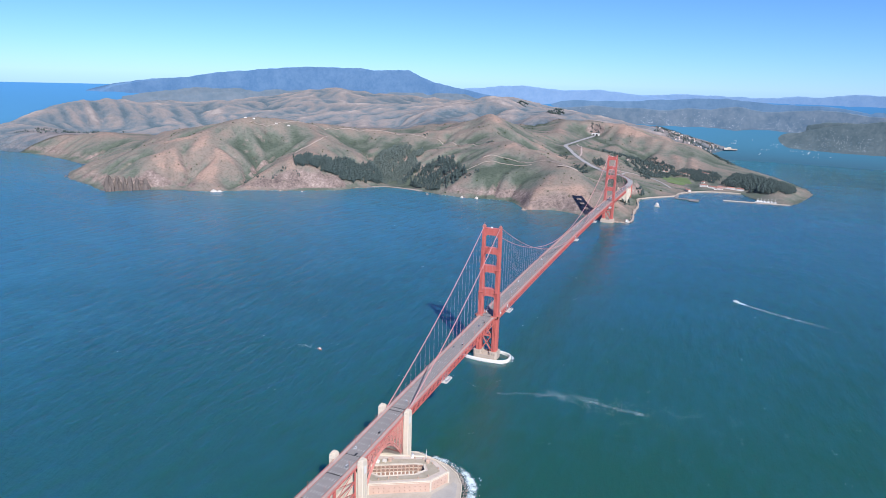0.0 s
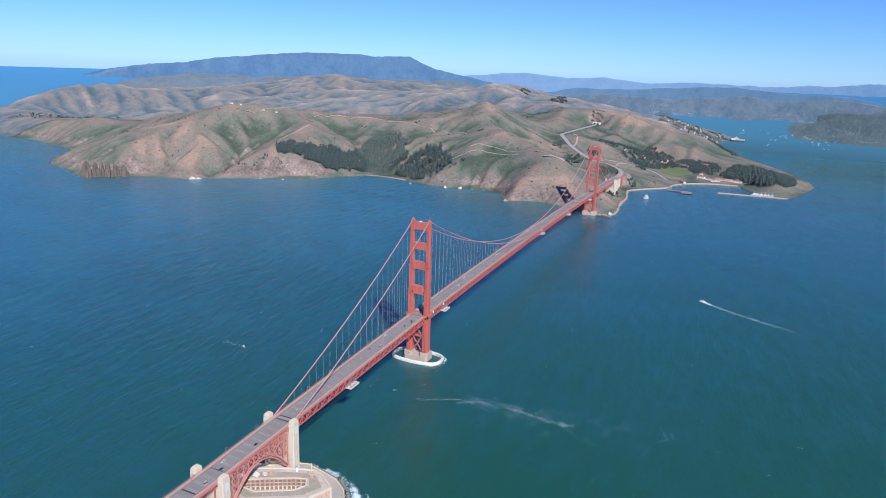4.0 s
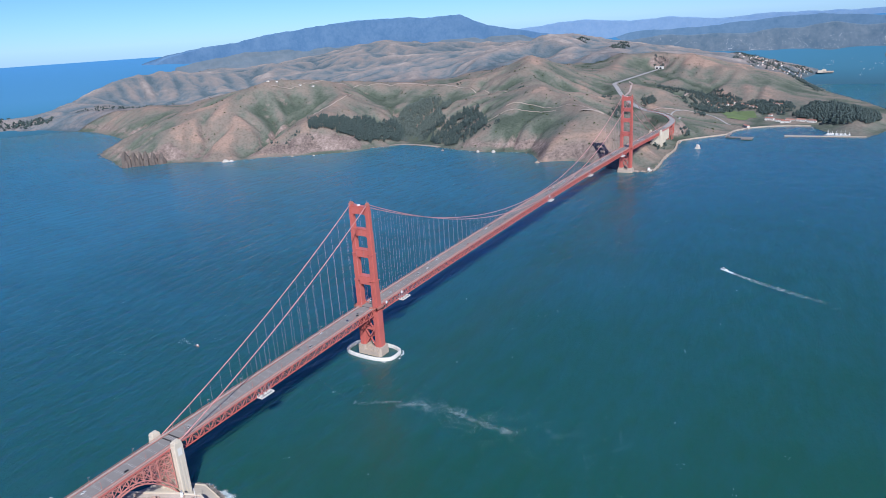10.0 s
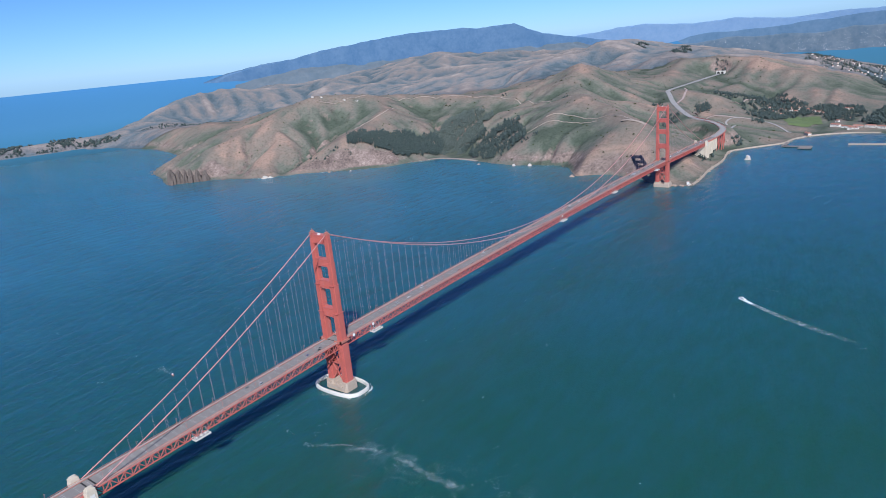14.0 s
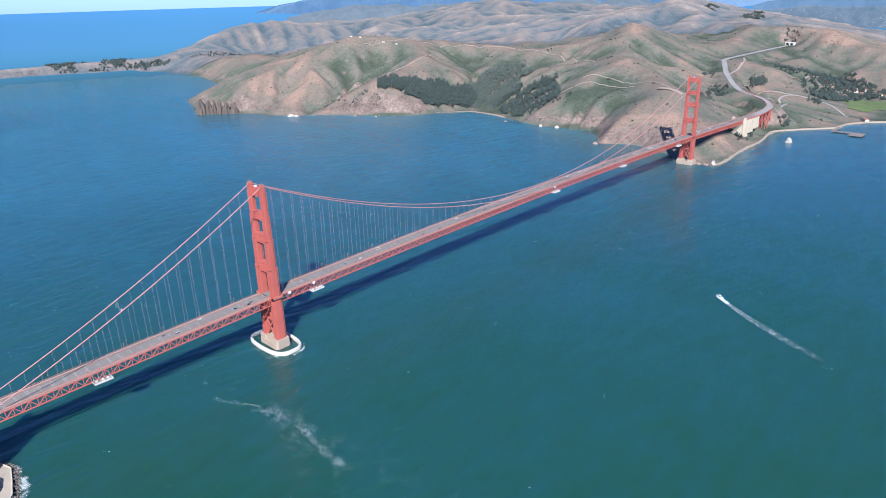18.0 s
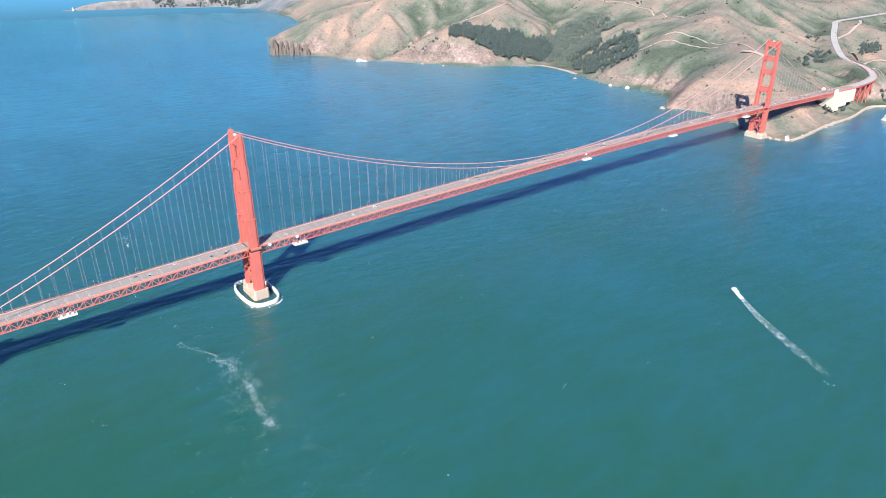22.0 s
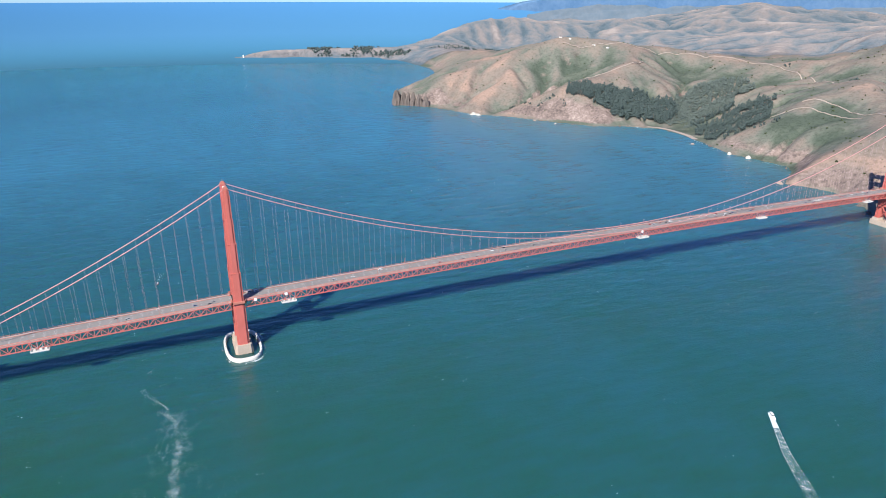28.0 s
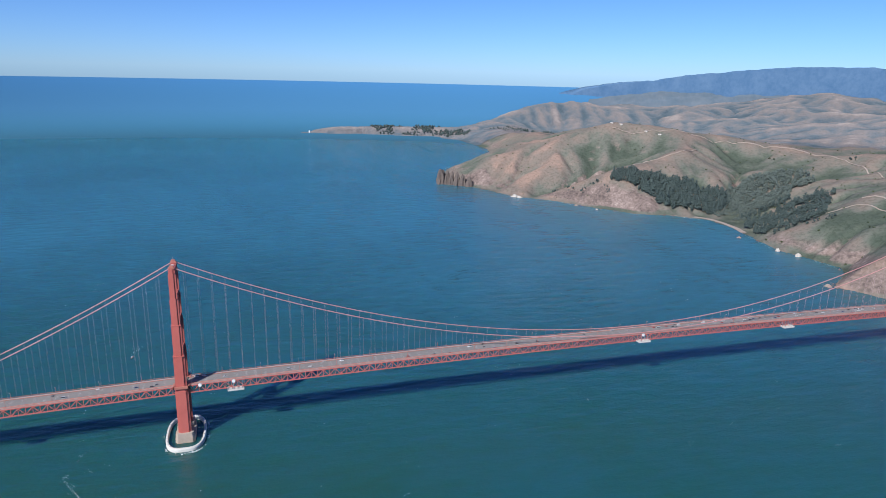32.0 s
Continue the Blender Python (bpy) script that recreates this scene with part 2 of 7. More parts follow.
def hill_material(name, tones, rock):
    """Dry grass, green slopes, bare red soil and brush on the coastal hills; steep faces turn to rock."""
    m = material(name, (0.2, 0.15, 0.1), 0.95)
    b = m.node_tree.nodes["Principled BSDF"]
    b.inputs["Specular IOR Level"].default_value = 0.1
    co = m.node_tree.nodes.new("ShaderNodeAttribute")
    co.attribute_name = "place"
    n1 = add(m, "ShaderNodeTexNoise", Scale=0.0030, Detail=7.0, Roughness=0.55, Distortion=0.8)
    n2 = add(m, "ShaderNodeTexNoise", Scale=0.022, Detail=6.0, Roughness=0.68)
    n3 = add(m, "ShaderNodeTexNoise", Scale=0.11, Detail=4.0, Roughness=0.7)
    for n in (n1, n2, n3):
        wire(m, co, "Vector", n, "Vector")
    mix1 = mixer(m, "MIX", 0.30)
    wire(m, n1, "Fac", mix1, 6)
    wire(m, n2, "Fac", mix1, 7)
    total = mix1
    out = 2
    # stream beds are damp and green, crests bare; some faces are known to be one or the other
    for name, low, high, least, most in (("gully", 0.05, 0.75, 0.03, -0.13), ("crest", -1.0, 1.0, -0.055, 0.075), ("bare", -1.0, 1.0, -0.14, 0.14)):
        lies = m.node_tree.nodes.new("ShaderNodeAttribute")
        lies.attribute_name = name
        span = add(m, "ShaderNodeMapRange", From_Min=low, From_Max=high, To_Min=least, To_Max=most)
        wire(m, lies, "Fac", span, "Value")
        shift = m.node_tree.nodes.new("ShaderNodeMath")
        wire(m, total, out, shift, 0)
        wire(m, span, "Result", shift, 1)
        total, out = shift, "Value"
    r = ramp(m, tuple(zip((0.35, 0.42, 0.482, 0.54, 0.62, 0.70), tones)))
    wire(m, total, out, r, "Fac")
    brush = ramp(m, ((0.37, (0.34, 0.38, 0.34)), (0.52, (1.0, 1.0, 1.0))))
    wire(m, n3, "Fac", brush, "Fac")
    speck = mixer(m, "MULTIPLY", 0.42)
    wire(m, r, "Color", speck, 6)
    wire(m, brush, "Color", speck, 7)
    lean = m.node_tree.nodes.new("ShaderNodeAttribute")
    lean.attribute_name = "slope"
    steep = add(m, "ShaderNodeMapRange", From_Min=0.95, From_Max=1.5)
    wire(m, lean, "Fac", steep, "Value")
    cliff = ramp(m, tuple(zip((0.34, 0.45, 0.56, 0.70), rock)))
    crags = mixer(m, "MIX", 0.5)
    wire(m, n2, "Fac", crags, 6)
    wire(m, n3, "Fac", crags, 7)
    wire(m, crags, 2, cliff, "Fac")
    face = mixer(m)
    wire(m, steep, "Result", face, 0)
    wire(m, speck, 2, face, 6)
    wire(m, cliff, "Color", face, 7)
    wire(m, face, 2, b, "Base Color")
    bp = add(m, "ShaderNodeBump", Strength=0.5, Distance=5.0)
    wire(m, n2, "Fac", bp, "Height")
    bp2 = add(m, "ShaderNodeBump", Strength=0.55, Distance=2.2)
    wire(m, n3, "Fac", bp2, "Height")
    wire(m, bp, "Normal", bp2, "Normal")
    wire(m, bp2, "Normal", b, "Normal")
    return m


HILL = hill_material("coastal_hill", ((0.076, 0.093, 0.069), (0.110, 0.124, 0.094), (0.150, 0.150, 0.122), (0.188, 0.165, 0.134), (0.220, 0.174, 0.141), (0.31, 0.215, 0.166)),
                     ((0.075, 0.059, 0.053), (0.155, 0.119, 0.103), (0.250, 0.190, 0.162), (0.42, 0.345, 0.30)))
# Same cover as the coast, with distance haze painted into its tones.
INLAND = hill_material("hazed_inland_hill", ((0.078, 0.106, 0.124), (0.108, 0.132, 0.150), (0.142, 0.150, 0.158), (0.172, 0.165, 0.165), (0.206, 0.180, 0.170), (0.28, 0.24, 0.22)),
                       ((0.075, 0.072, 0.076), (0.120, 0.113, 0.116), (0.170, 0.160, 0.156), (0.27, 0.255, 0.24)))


def film_material():
    """Thin foam on the water, broken up by its own grain; how dense it lies is stored in the mesh."""
    m = material("foam_film", (0.72, 0.82, 0.82), 0.8)
    nt = m.node_tree
    co = nt.nodes.new("ShaderNodeTexCoord")
    broad = add(m, "ShaderNodeTexNoise", Scale=0.26, Detail=6.0, Roughness=0.75, Distortion=1.6)
    fine = add(m, "ShaderNodeTexNoise", Scale=0.9, Detail=4.0, Roughness=0.7)
    wire(m, co, "Object", broad, "Vector")
    wire(m, co, "Object", fine, "Vector")
    both = mixer(m, "MIX", 0.55)
    wire(m, broad, "Fac", both, 6)
    wire(m, fine, "Fac", both, 7)
    lies = nt.nodes.new("ShaderNodeAttribute")
    lies.attribute_name = "dense"
    total = nt.nodes.new("ShaderNodeMath")
    wire(m, both, 2, total, 0)
    wire(m, lies, "Fac", total, 1)
    cover = add(m, "ShaderNodeMapRange", From_Min=0.92, From_Max=1.32, To_Min=0.0, To_Max=0.88)
    wire(m, total, "Value", cover, "Value")
    clear_water = nt.nodes.new("ShaderNodeBsdfTransparent")
    blend = nt.nodes.new("ShaderNodeMixShader")
    wire(m, cover, "Result", blend, 0)
    nt.links.new(clear_water.outputs[0], blend.inputs[1])
    nt.links.new(nt.nodes["Principled BSDF"].outputs[0], blend.inputs[2])
    nt.links.new(blend.outputs[0], nt.nodes["Material Output"].inputs["Surface"])
    return m


FILM = film_material()


def leaf_material(name, dark, light):
    m = material(name, light, 0.85)
    b = m.node_tree.nodes["Principled BSDF"]
    b.inputs["Specular IOR Level"].default_value = 0.15
    geo = m.node_tree.nodes.new("ShaderNodeNewGeometry")
    r = ramp(m, ((0.0, dark), (1.0, light)))
    wire(m, geo, "Random Per Island", r, "Fac")
    wire(m, r, "Color", b, "Base Color")
    return m


LEAF = leaf_material("cypress_foliage", (0.048, 0.068, 0.064), (0.082, 0.107, 0.098))
LEAF_GREY = leaf_material("grey_green_foliage", (0.080, 0.101, 0.090), (0.120, 0.143, 0.125))
BUSH = leaf_material("olive_bush_foliage", (0.075, 0.090, 0.035), (0.165, 0.170, 0.075))
SCRUB = leaf_material("scrub_foliage", (0.030, 0.042, 0.018), (0.075, 0.095, 0.04))


# ---------------------------------------------------------------- building helpers
def flat_box(bm, x0, x1, y0, y1, z0, z1):
    v = [bm.verts.new((x, y, z)) for z in (z0, z1) for y in (y0, y1) for x in (x0, x1)]
    for f in ((0, 2, 3, 1), (4, 5, 7, 6), (0, 1, 5, 4), (1, 3, 7, 5), (3, 2, 6, 7), (2, 0, 4, 6)):
        bm.faces.new([v[i] for i in f])
    return v


def beam(bm, a, b, w, h, up=(0, 0, 1)):
    """A square bar from a to b, w across and h high."""
    a, b = Vector(a), Vector(b)
    d = (b - a).normalized()
    s = d.cross(Vector(up))
    s = s.normalized() if s.length > 1e-4 else Vector((1, 0, 0))
    u = s.cross(d)
    v = [bm.verts.new(p + s * sx * w / 2 + u * sz * h / 2) for p in (a, b) for sx, sz in ((-1, -1), (1, -1), (1, 1), (-1, 1))]
    for f in ((0, 3, 2, 1), (4, 5, 6, 7), (0, 1, 5, 4), (1, 2, 6, 5), (2, 3, 7, 6), (3, 0, 4, 7)):
        bm.faces.new([v[i] for i in f])


def prism(bm, outline, z0, z1, top_scale=1.0, mid=(0, 0)):
    """An upright prism over an outline of (x, y)."""
    lo = [bm.verts.new((x, y, z0)) for x, y in outline]
    hi = [bm.verts.new((mid[0] + (x - mid[0]) * top_scale, mid[1] + (y - mid[1]) * top_scale, z1)) for x, y in outline]
    n = len(outline)
    for i in range(n):
        bm.faces.new((lo[i], lo[(i + 1) % n], hi[(i + 1) % n], hi[i]))
    bm.faces.new(hi)
    bm.faces.new(lo[::-1])


def tube(bm, points, r, sides=6):
    """A round bar along a line of points."""
    rings = []
    pts = [Vector(p) for p in points]
    for i, p in enumerate(pts):
        d = (pts[min(i + 1, len(pts) - 1)] - pts[max(i - 1, 0)]).normalized()
        s = d.cross(Vector((0, 0, 1)))
        s = s.normalized() if s.length > 1e-3 else Vector((1, 0, 0))
        u = s.cross(d)
        rings.append([bm.verts.new(p + (s * math.cos(k * math.tau / sides) + u * math.sin(k * math.tau / sides)) * r) for k in range(sides)])
    for a, b in zip(rings, rings[1:]):
        for k in range(sides):
            bm.faces.new((a[k], a[(k + 1) % sides], b[(k + 1) % sides], b[k]))
    bm.faces.new(rings[0][::-1])
    bm.faces.new(rings[-1])


def mesh_of(name, bm, mat, smooth=False):
    me = bpy.data.meshes.new(name)
    bmesh.ops.recalc_face_normals(bm, faces=bm.faces)
    bm.to_mesh(me)
    bm.free()
    me.materials.append(mat)
    if smooth:
        me.shade_smooth()
    return me


def part(name, bm, mat, parent=None, label="", at=None, smooth=False):
    """Links a bmesh, or a mesh that is there already, as one object under its thing."""
    me = bm if isinstance(bm, bpy.types.Mesh) else mesh_of(name, bm, mat, smooth)
    ob = new(name, me)
    if parent:
        ob.parent = parent
    if at:
        ob.matrix_basis = at if isinstance(at, Matrix) else Matrix.Translation(at)
    if label:
        ob["label"] = label
    return ob


def sheet(name, verts, faces, mat, smooth=True):
    me = bpy.data.meshes.new(name)
    me.from_pydata(verts, [], faces)
    me.materials.append(mat)
    if smooth:
        me.shade_smooth()
    me.update()
    return new(name, me)


# ---------------------------------------------------------------- terrain arithmetic
def lattice(ix, iy, seed):
    h = (ix * 374761393 + iy * 668265263 + seed * 974711) & 0x7FFFFFFF
    h = ((h ^ (h >> 13)) * 1274126177) & 0x7FFFFFFF
    return ((h ^ (h >> 16)) & 0xFFFF) / 65535.0


def rough(x, y, size, seed=0):
    """Smooth value noise from 0 to 1 with waves of about the given size."""
    u, v = np.asarray(x) / size, np.asarray(y) / size
    iu, iv = np.floor(u).astype(np.int64), np.floor(v).astype(np.int64)
    fu, fv = u - iu, v - iv
    fu, fv = fu * fu * fu * (fu * (fu * 6 - 15) + 10), fv * fv * fv * (fv * (fv * 6 - 15) + 10)
    a, b = lattice(iu, iv, seed), lattice(iu + 1, iv, seed)
    c, d = lattice(iu, iv + 1, seed), lattice(iu + 1, iv + 1, seed)
    return (a * (1 - fu) + b * fu) * (1 - fv) + (c * (1 - fu) + d * fu) * fv


def ridged(x, y, size, seed, octaves=4):
    out, gain, total = 0.0, 1.0, 0.0
    for k in range(octaves):
        out = out + gain * (1 - np.abs(2 * rough(x + 97 * k, y - 53 * k, size / 2**k, seed + k) - 1))
        total += gain
        gain *= 0.5
    return out / total


# The shore of the headlands, from the lighthouse point in the west to the town in the north-east.
SHORE = ((-4030, 540), (-3900, 740), (-3830, 1050), (-3640, 1380), (-3440, 1450), (-2900, 1455), (-2620, 1370), (-2400, 1290), (-2300, 1110),
         (-2157, 980), (-1950, 900), (-1776, 822), (-1705, 905), (-1610, 962), (-1430, 1028), (-1345, 1125), (-1185, 1217), (-1070, 1300),
         (-1030, 1398), (-950, 1475), (-840, 1476), (-670, 1436), (-580, 1416), (-480, 1432), (-415, 1442), (-365, 1404), (-295, 1300))
SHORE_EAST = ((-250, 1325), (-200, 1343), (-120, 1316), (-65, 1283), (-20, 1238), (64, 1248), (66, 1322), (54, 1450), (54, 1580), (40, 1680), (33, 1745), (58, 1795), (100, 1850), (160, 1922), (178, 2010), (240, 2095), (330, 2140), (420, 2150),
              (482, 2000), (592, 1922), (645, 2050), (715, 2300), (710, 2452), (620, 2810), (440, 3280), (265, 4000), (345, 4400), (310, 4700),
              (-220, 6200), (-930, 7600), (-9000, 7600), (-7200, 4600), (-5600, 3700), (-5000, 3000), (-4600, 2520), (-4330, 2180), (-4130, 1930), (-3960, 1720), (-3900, 1500), (-3960, 1280), (-4060, 1000), (-4110, 720))
COAST = np.array(SHORE + SHORE_EAST, float)

# Crests, spurs, stream beds and lone tops of the land: runs of east, north, height.
LAND_WEST = (
    ((-1765, 870, 40), (-1738, 1000, 78), (-1722, 1130, 118), (-1700, 1283, 166), (-1690, 1420, 206), (-1655, 1540, 240), (-1600, 1640, 238), (-1550, 1780, 222), (-1500, 1930, 194), (-1410, 2050, 188), (-1250, 2110, 180), (-1100, 2130, 173), (-950, 2103, 165)),
    ((-1500, 1930, 194), (-1410, 1800, 176), (-1345, 1640, 168), (-1362, 1520, 138), (-1345, 1430, 120), (-1283, 1313, 106), (-1238, 1265, 62)),
    ((-1560, 1560, 172), (-1500, 1440, 116), (-1470, 1340, 86), (-1432, 1270, 66), (-1449, 1120, 26)),
    ((-1610, 1395, 158), (-1560, 1250, 110), (-1560, 1120, 70)),
    ((-1640, 1180, 88), (-1600, 1060, 42)),
)
LAND_BOWL = (
    ((-900, 1500, 7), (-940, 1570, 18), (-990, 1660, 44), (-1061, 1760, 88), (-1180, 1800, 98), (-1300, 1830, 108), (-1370, 1905, 134)),
    ((-1120, 1930, 118), (-1047, 2070, 139)),
    ((-1153, 1400, 66), (-1100, 1430, 40)),
    ((-1200, 1560, 96), (-1190, 1660, 98)),
    ((-888, 1674, 58), (-775, 1655, 68), (-700, 1640, 82), (-617, 1625, 92)),
    ((-700, 1500, 40), (-590, 1545, 76), (-456, 1540, 80), (-360, 1470, 60)),
    ((-800, 1800, 112), (-780, 1930, 140)),
)
LAND_CONE = (
    ((-950, 2103, 165), (-810, 2040, 157), (-672, 1985, 163), (-590, 1945, 170)),
    ((-590, 1945, 170), (-528, 1852, 192), (-465, 1806, 177), (-385, 1725, 159), (-305, 1645, 149), (-240, 1584, 140), (-178, 1560, 129), (-150, 1470, 95), (-132, 1388, 62), (-126, 1360, 44)),
    ((-528, 1852, 192), (-585, 1700, 144), (-578, 1660, 132)),
    ((-484, 1668, 123), (-436, 1640, 112), (-330, 1560, 104), (-265, 1410, 71)),
)
LAND_PEAK = (
    ((-590, 1945, 170), (-650, 2060, 192), (-720, 2180, 228), (-800, 2370, 276), (-835, 2520, 266), (-900, 2700, 240)),
    ((-905, 2177, 198), (-870, 2250, 222), (-800, 2370, 276)),
    ((-582, 2453, 160), (-520, 2600, 150)),
    ((-420, 2000, 120), (-330, 1900, 96), (-240, 1790, 80), (-120, 1700, 62), (-60, 1560, 56)),
    ((-560, 2200, 158), (-440, 2250, 122)),
)
LAND_EAST = (
    ((-235, 2440, 124), (-225, 2300, 88), (-200, 2200, 56), (-110, 2215, 49), (-20, 2240, 43)),
    ((-500, 3220, 186), (-285, 3250, 208), (-140, 3170, 196), (-40, 3100, 176), (70, 3040, 128), (167, 3000, 84), (356, 2900, 46)),
    ((-232, 3060, 140), (-150, 2800, 105), (-32, 2588, 72)),
    ((73, 2828, 78), (180, 2720, 50)),
    ((-383, 3160, 136), (-400, 2900, 128), (-420, 2600, 122)),
)
LAND_HARBOUR = (
    ((-20, 1700, 30), (20, 1450, 34)),
    ((-120, 1850, 48), (40, 1880, 24)),
    ((-30, 2050, 40), (60, 2150, 18)),
    ((200, 2200, 6), (330, 2290, 8)),
    ((565, 2130, 30), (640, 2300, 24), (560, 2420, 26)),
    ((40, 2480, 20), (120, 2400, 12), (220, 2420, 14)),
    ((-112, 3900, 138), (48, 3900, 112)),
)
LAND_BACK = (
    ((-1404, 4150, 318), (-1280, 4150, 300), (-1145, 4137, 272), (-925, 4076, 250), (-500, 3700, 214), (-244, 3900, 160)),
    ((-900, 2700, 240), (-1000, 3000, 205), (-1000, 3500, 174), (-1150, 3750, 230), (-1404, 4150, 318)),
    ((-1533, 2673, 135), (-1864, 3174, 106), (-1800, 3200, 100)),
    ((-1300, 2450, 118), (-1200, 2300, 134)),
    ((-2150, 1480, 150), (-2000, 1150, 110)),
    ((-2650, 1650, 112), (-3050, 1600, 80), (-3550, 1620, 55)),
    ((-3720, 1480, 56), (-3830, 1330, 62), (-3940, 1080, 58), (-4010, 860, 50), (-4045, 660, 34)),
    ((-2100, 1900, 110), (-2600, 2300, 45), (-3400, 2300, 30), (-3650, 2330, 34)),
    ((-1900, 1750, 170), (-2050, 2150, 120), (-1900, 2350, 110)),
)
LAND_FAR = (
    ((-3880, 1720, 62), (-4050, 2020, 96), (-4180, 2200, 140), (-4200, 2420, 175), (-4200, 2600, 200)),
    ((-4150, 2800, 226), (-4050, 3407, 192), (-3964, 3597, 158), (-3580, 3441, 205), (-3305, 3735, 140), (-3213, 3900, 232)),
    ((-3280, 4600, 322), (-3076, 4600, 318)),
    ((-2922, 4016, 250), (-2696, 4177, 235), (-2458, 4332, 240), (-2171, 4496, 234), (-1650, 3500, 225)),
)
LAND_INNER = (
    ((-1900, 3750, 205), (-1700, 4700, 270), (-2300, 5900, 200)),
    ((-4500, 4000, 180), (-5500, 4200, 120)),
    ((-900, 5000, 190), (-350, 4700, 100), (15, 4200, 92), (175, 4220, 60), (290, 4350, 20)),
    ((-700, 5700, 70), (-600, 6000, 60)),
    ((-2300, 3250, 140), (-2900, 3150, 120), (-3500, 2900, 110)),
    ((-1350, 3300, 190), (-1250, 3800, 190)),
)


def land_controls():
    """Places along all the runs, at steps of about a hundred metres, and a low rim along the shore."""
    seen = {}
    for group in (LAND_WEST, LAND_BOWL, LAND_CONE, LAND_PEAK, LAND_EAST, LAND_HARBOUR, LAND_BACK, LAND_FAR, LAND_INNER):
        for run in group:
            for (ax, ay, az), (bx, by, bz) in zip(run, run[1:]):
                n = max(1, round(math.hypot(bx - ax, by - ay) / (100 if ay < 3300 else 220)))
                for k in range(n + 1):
                    p = (ax + (bx - ax) * k / n, ay + (by - ay) * k / n, az + (bz - az) * k / n)
                    seen[round(p[0] / 30), round(p[1] / 30)] = p
    for (ax, ay), (bx, by) in zip(COAST, np.roll(COAST, -1, axis=0)):
        n = max(1, round(math.hypot(bx - ax, by - ay) / 160))
        for k in range(n):
            x, y = ax + (bx - ax) * k / n, ay + (by - ay) * k / n
            low = 24.0 if x < -1000 or (-720 < x < -60 and y < 1500) else 6.0
            seen.setdefault((round(x / 30), round(y / 30)), (x, y, low))
    return np.array(list(seen.values()))


def shore_distance(x, y):
    """Metres from the shore, positive on land."""
    best = np.full(x.shape, 1e9)
    inside = np.zeros(x.shape, bool)
    for (ax, ay), (bx, by) in zip(COAST, np.roll(COAST, -1, axis=0)):
        dx, dy = bx - ax, by - ay
        s = np.clip(((x - ax) * dx + (y - ay) * dy) / (dx * dx + dy * dy), 0, 1)
        best = np.minimum(best, np.hypot(x - ax - s * dx, y - ay - s * dy))
        if dy:
            inside ^= ((ay > y) != (by > y)) & (x < dx * (y - ay) / dy + ax)
    return np.where(inside, best, -best)


# The highway from the bridge's north end to the tunnel: east, north, height.
HIGHWAY = ((0, 1690, 57.5), (-2, 1790, 60), (-22, 1870, 63), (-75, 1940, 70), (-172, 2012, 79), (-300, 2220, 100), (-385, 2400, 121), (-424, 2500, 128), (-420, 2650, 131), (-408, 2900, 134), (-397, 3200, 136))


def land_height(x, y):
    """The ground's height, with a shelf cut or banked for the highway."""
    x, y = np.asarray(x, float), np.asarray(y, float)
    h = wild_height(x, y)
    gap, level = np.full(x.shape, 1e9), np.zeros(x.shape)
    for (ax, ay, az), (bx, by, bz) in zip(HIGHWAY[2:], HIGHWAY[3:]):
        dx, dy = bx - ax, by - ay
        s = np.clip(((x - ax) * dx + (y - ay) * dy) / (dx * dx + dy * dy), 0, 1)
        d = np.hypot(x - ax - s * dx, y - ay - s * dy)
        level = np.where(d < gap, az + s * (bz - az), level)
        gap = np.minimum(gap, d)
    blend = np.clip((gap - 20) / 55, 0, 1)
    blend = blend * blend * (3 - 2 * blend)
    return np.where(gap < 75, h * blend + (level - 1.5) * (1 - blend), h)


# Smooth grassy faces that the streams spare: east, north, reach.
FACES = ((-215, 1430, 230), (-560, 1600, 150))


def spared(x, y):
    return 1 - 0.8 * sum(np.exp(-((x - fx) ** 2 + (y - fy) ** 2) / r**2) for fx, fy, r in FACES).clip(0, 1)


CONTROLS = land_controls()
SOFT = 26.0


def cone_weights():
    """Solves for a height field that runs straight between the controls."""
    gap = np.hypot(CONTROLS[:, None, 0] - CONTROLS[None, :, 0], CONTROLS[:, None, 1] - CONTROLS[None, :, 1])
    n = len(CONTROLS)
    m = np.zeros((n + 1, n + 1))
    m[:n, :n] = -np.sqrt(gap**2 + SOFT**2) + np.eye(n) * 6.0
    m[:n, n] = m[n, :n] = 1
    return np.linalg.solve(m, np.append(CONTROLS[:, 2], 0))


WEIGHTS = cone_weights()


def hill_envelope(x, y):
    """The broad lie of the land through the crests and stream beds, before the streams cut it."""
    wx = x + 22 * (rough(x, y, 170, 3) - 0.5)
    wy = y + 22 * (rough(x, y, 170, 4) - 0.5)
    h = np.full(x.shape, WEIGHTS[-1])
    for (hx, hy, hz), w in zip(CONTROLS, WEIGHTS):
        h -= w * np.sqrt((wx - hx) ** 2 + (wy - hy) ** 2 + SOFT**2)
    tall = np.clip((h - 12) / 90, 0, 1)
    back = np.clip((y - 2300) / 900, 0, 1)
    return h + spared(x, y) * tall * ((30 + 62 * back) * (ridged(wx, wy, 300 + 160 * back, 11, 4) - 0.60) + 9 * (rough(x, y, 110, 61) - 0.5) + 5 * (rough(x, y, 50, 62) - 0.5))


CELL = 18.0
GRID_X, GRID_Y = np.arange(-5600, 900, CELL), np.arange(380, 6400, CELL)


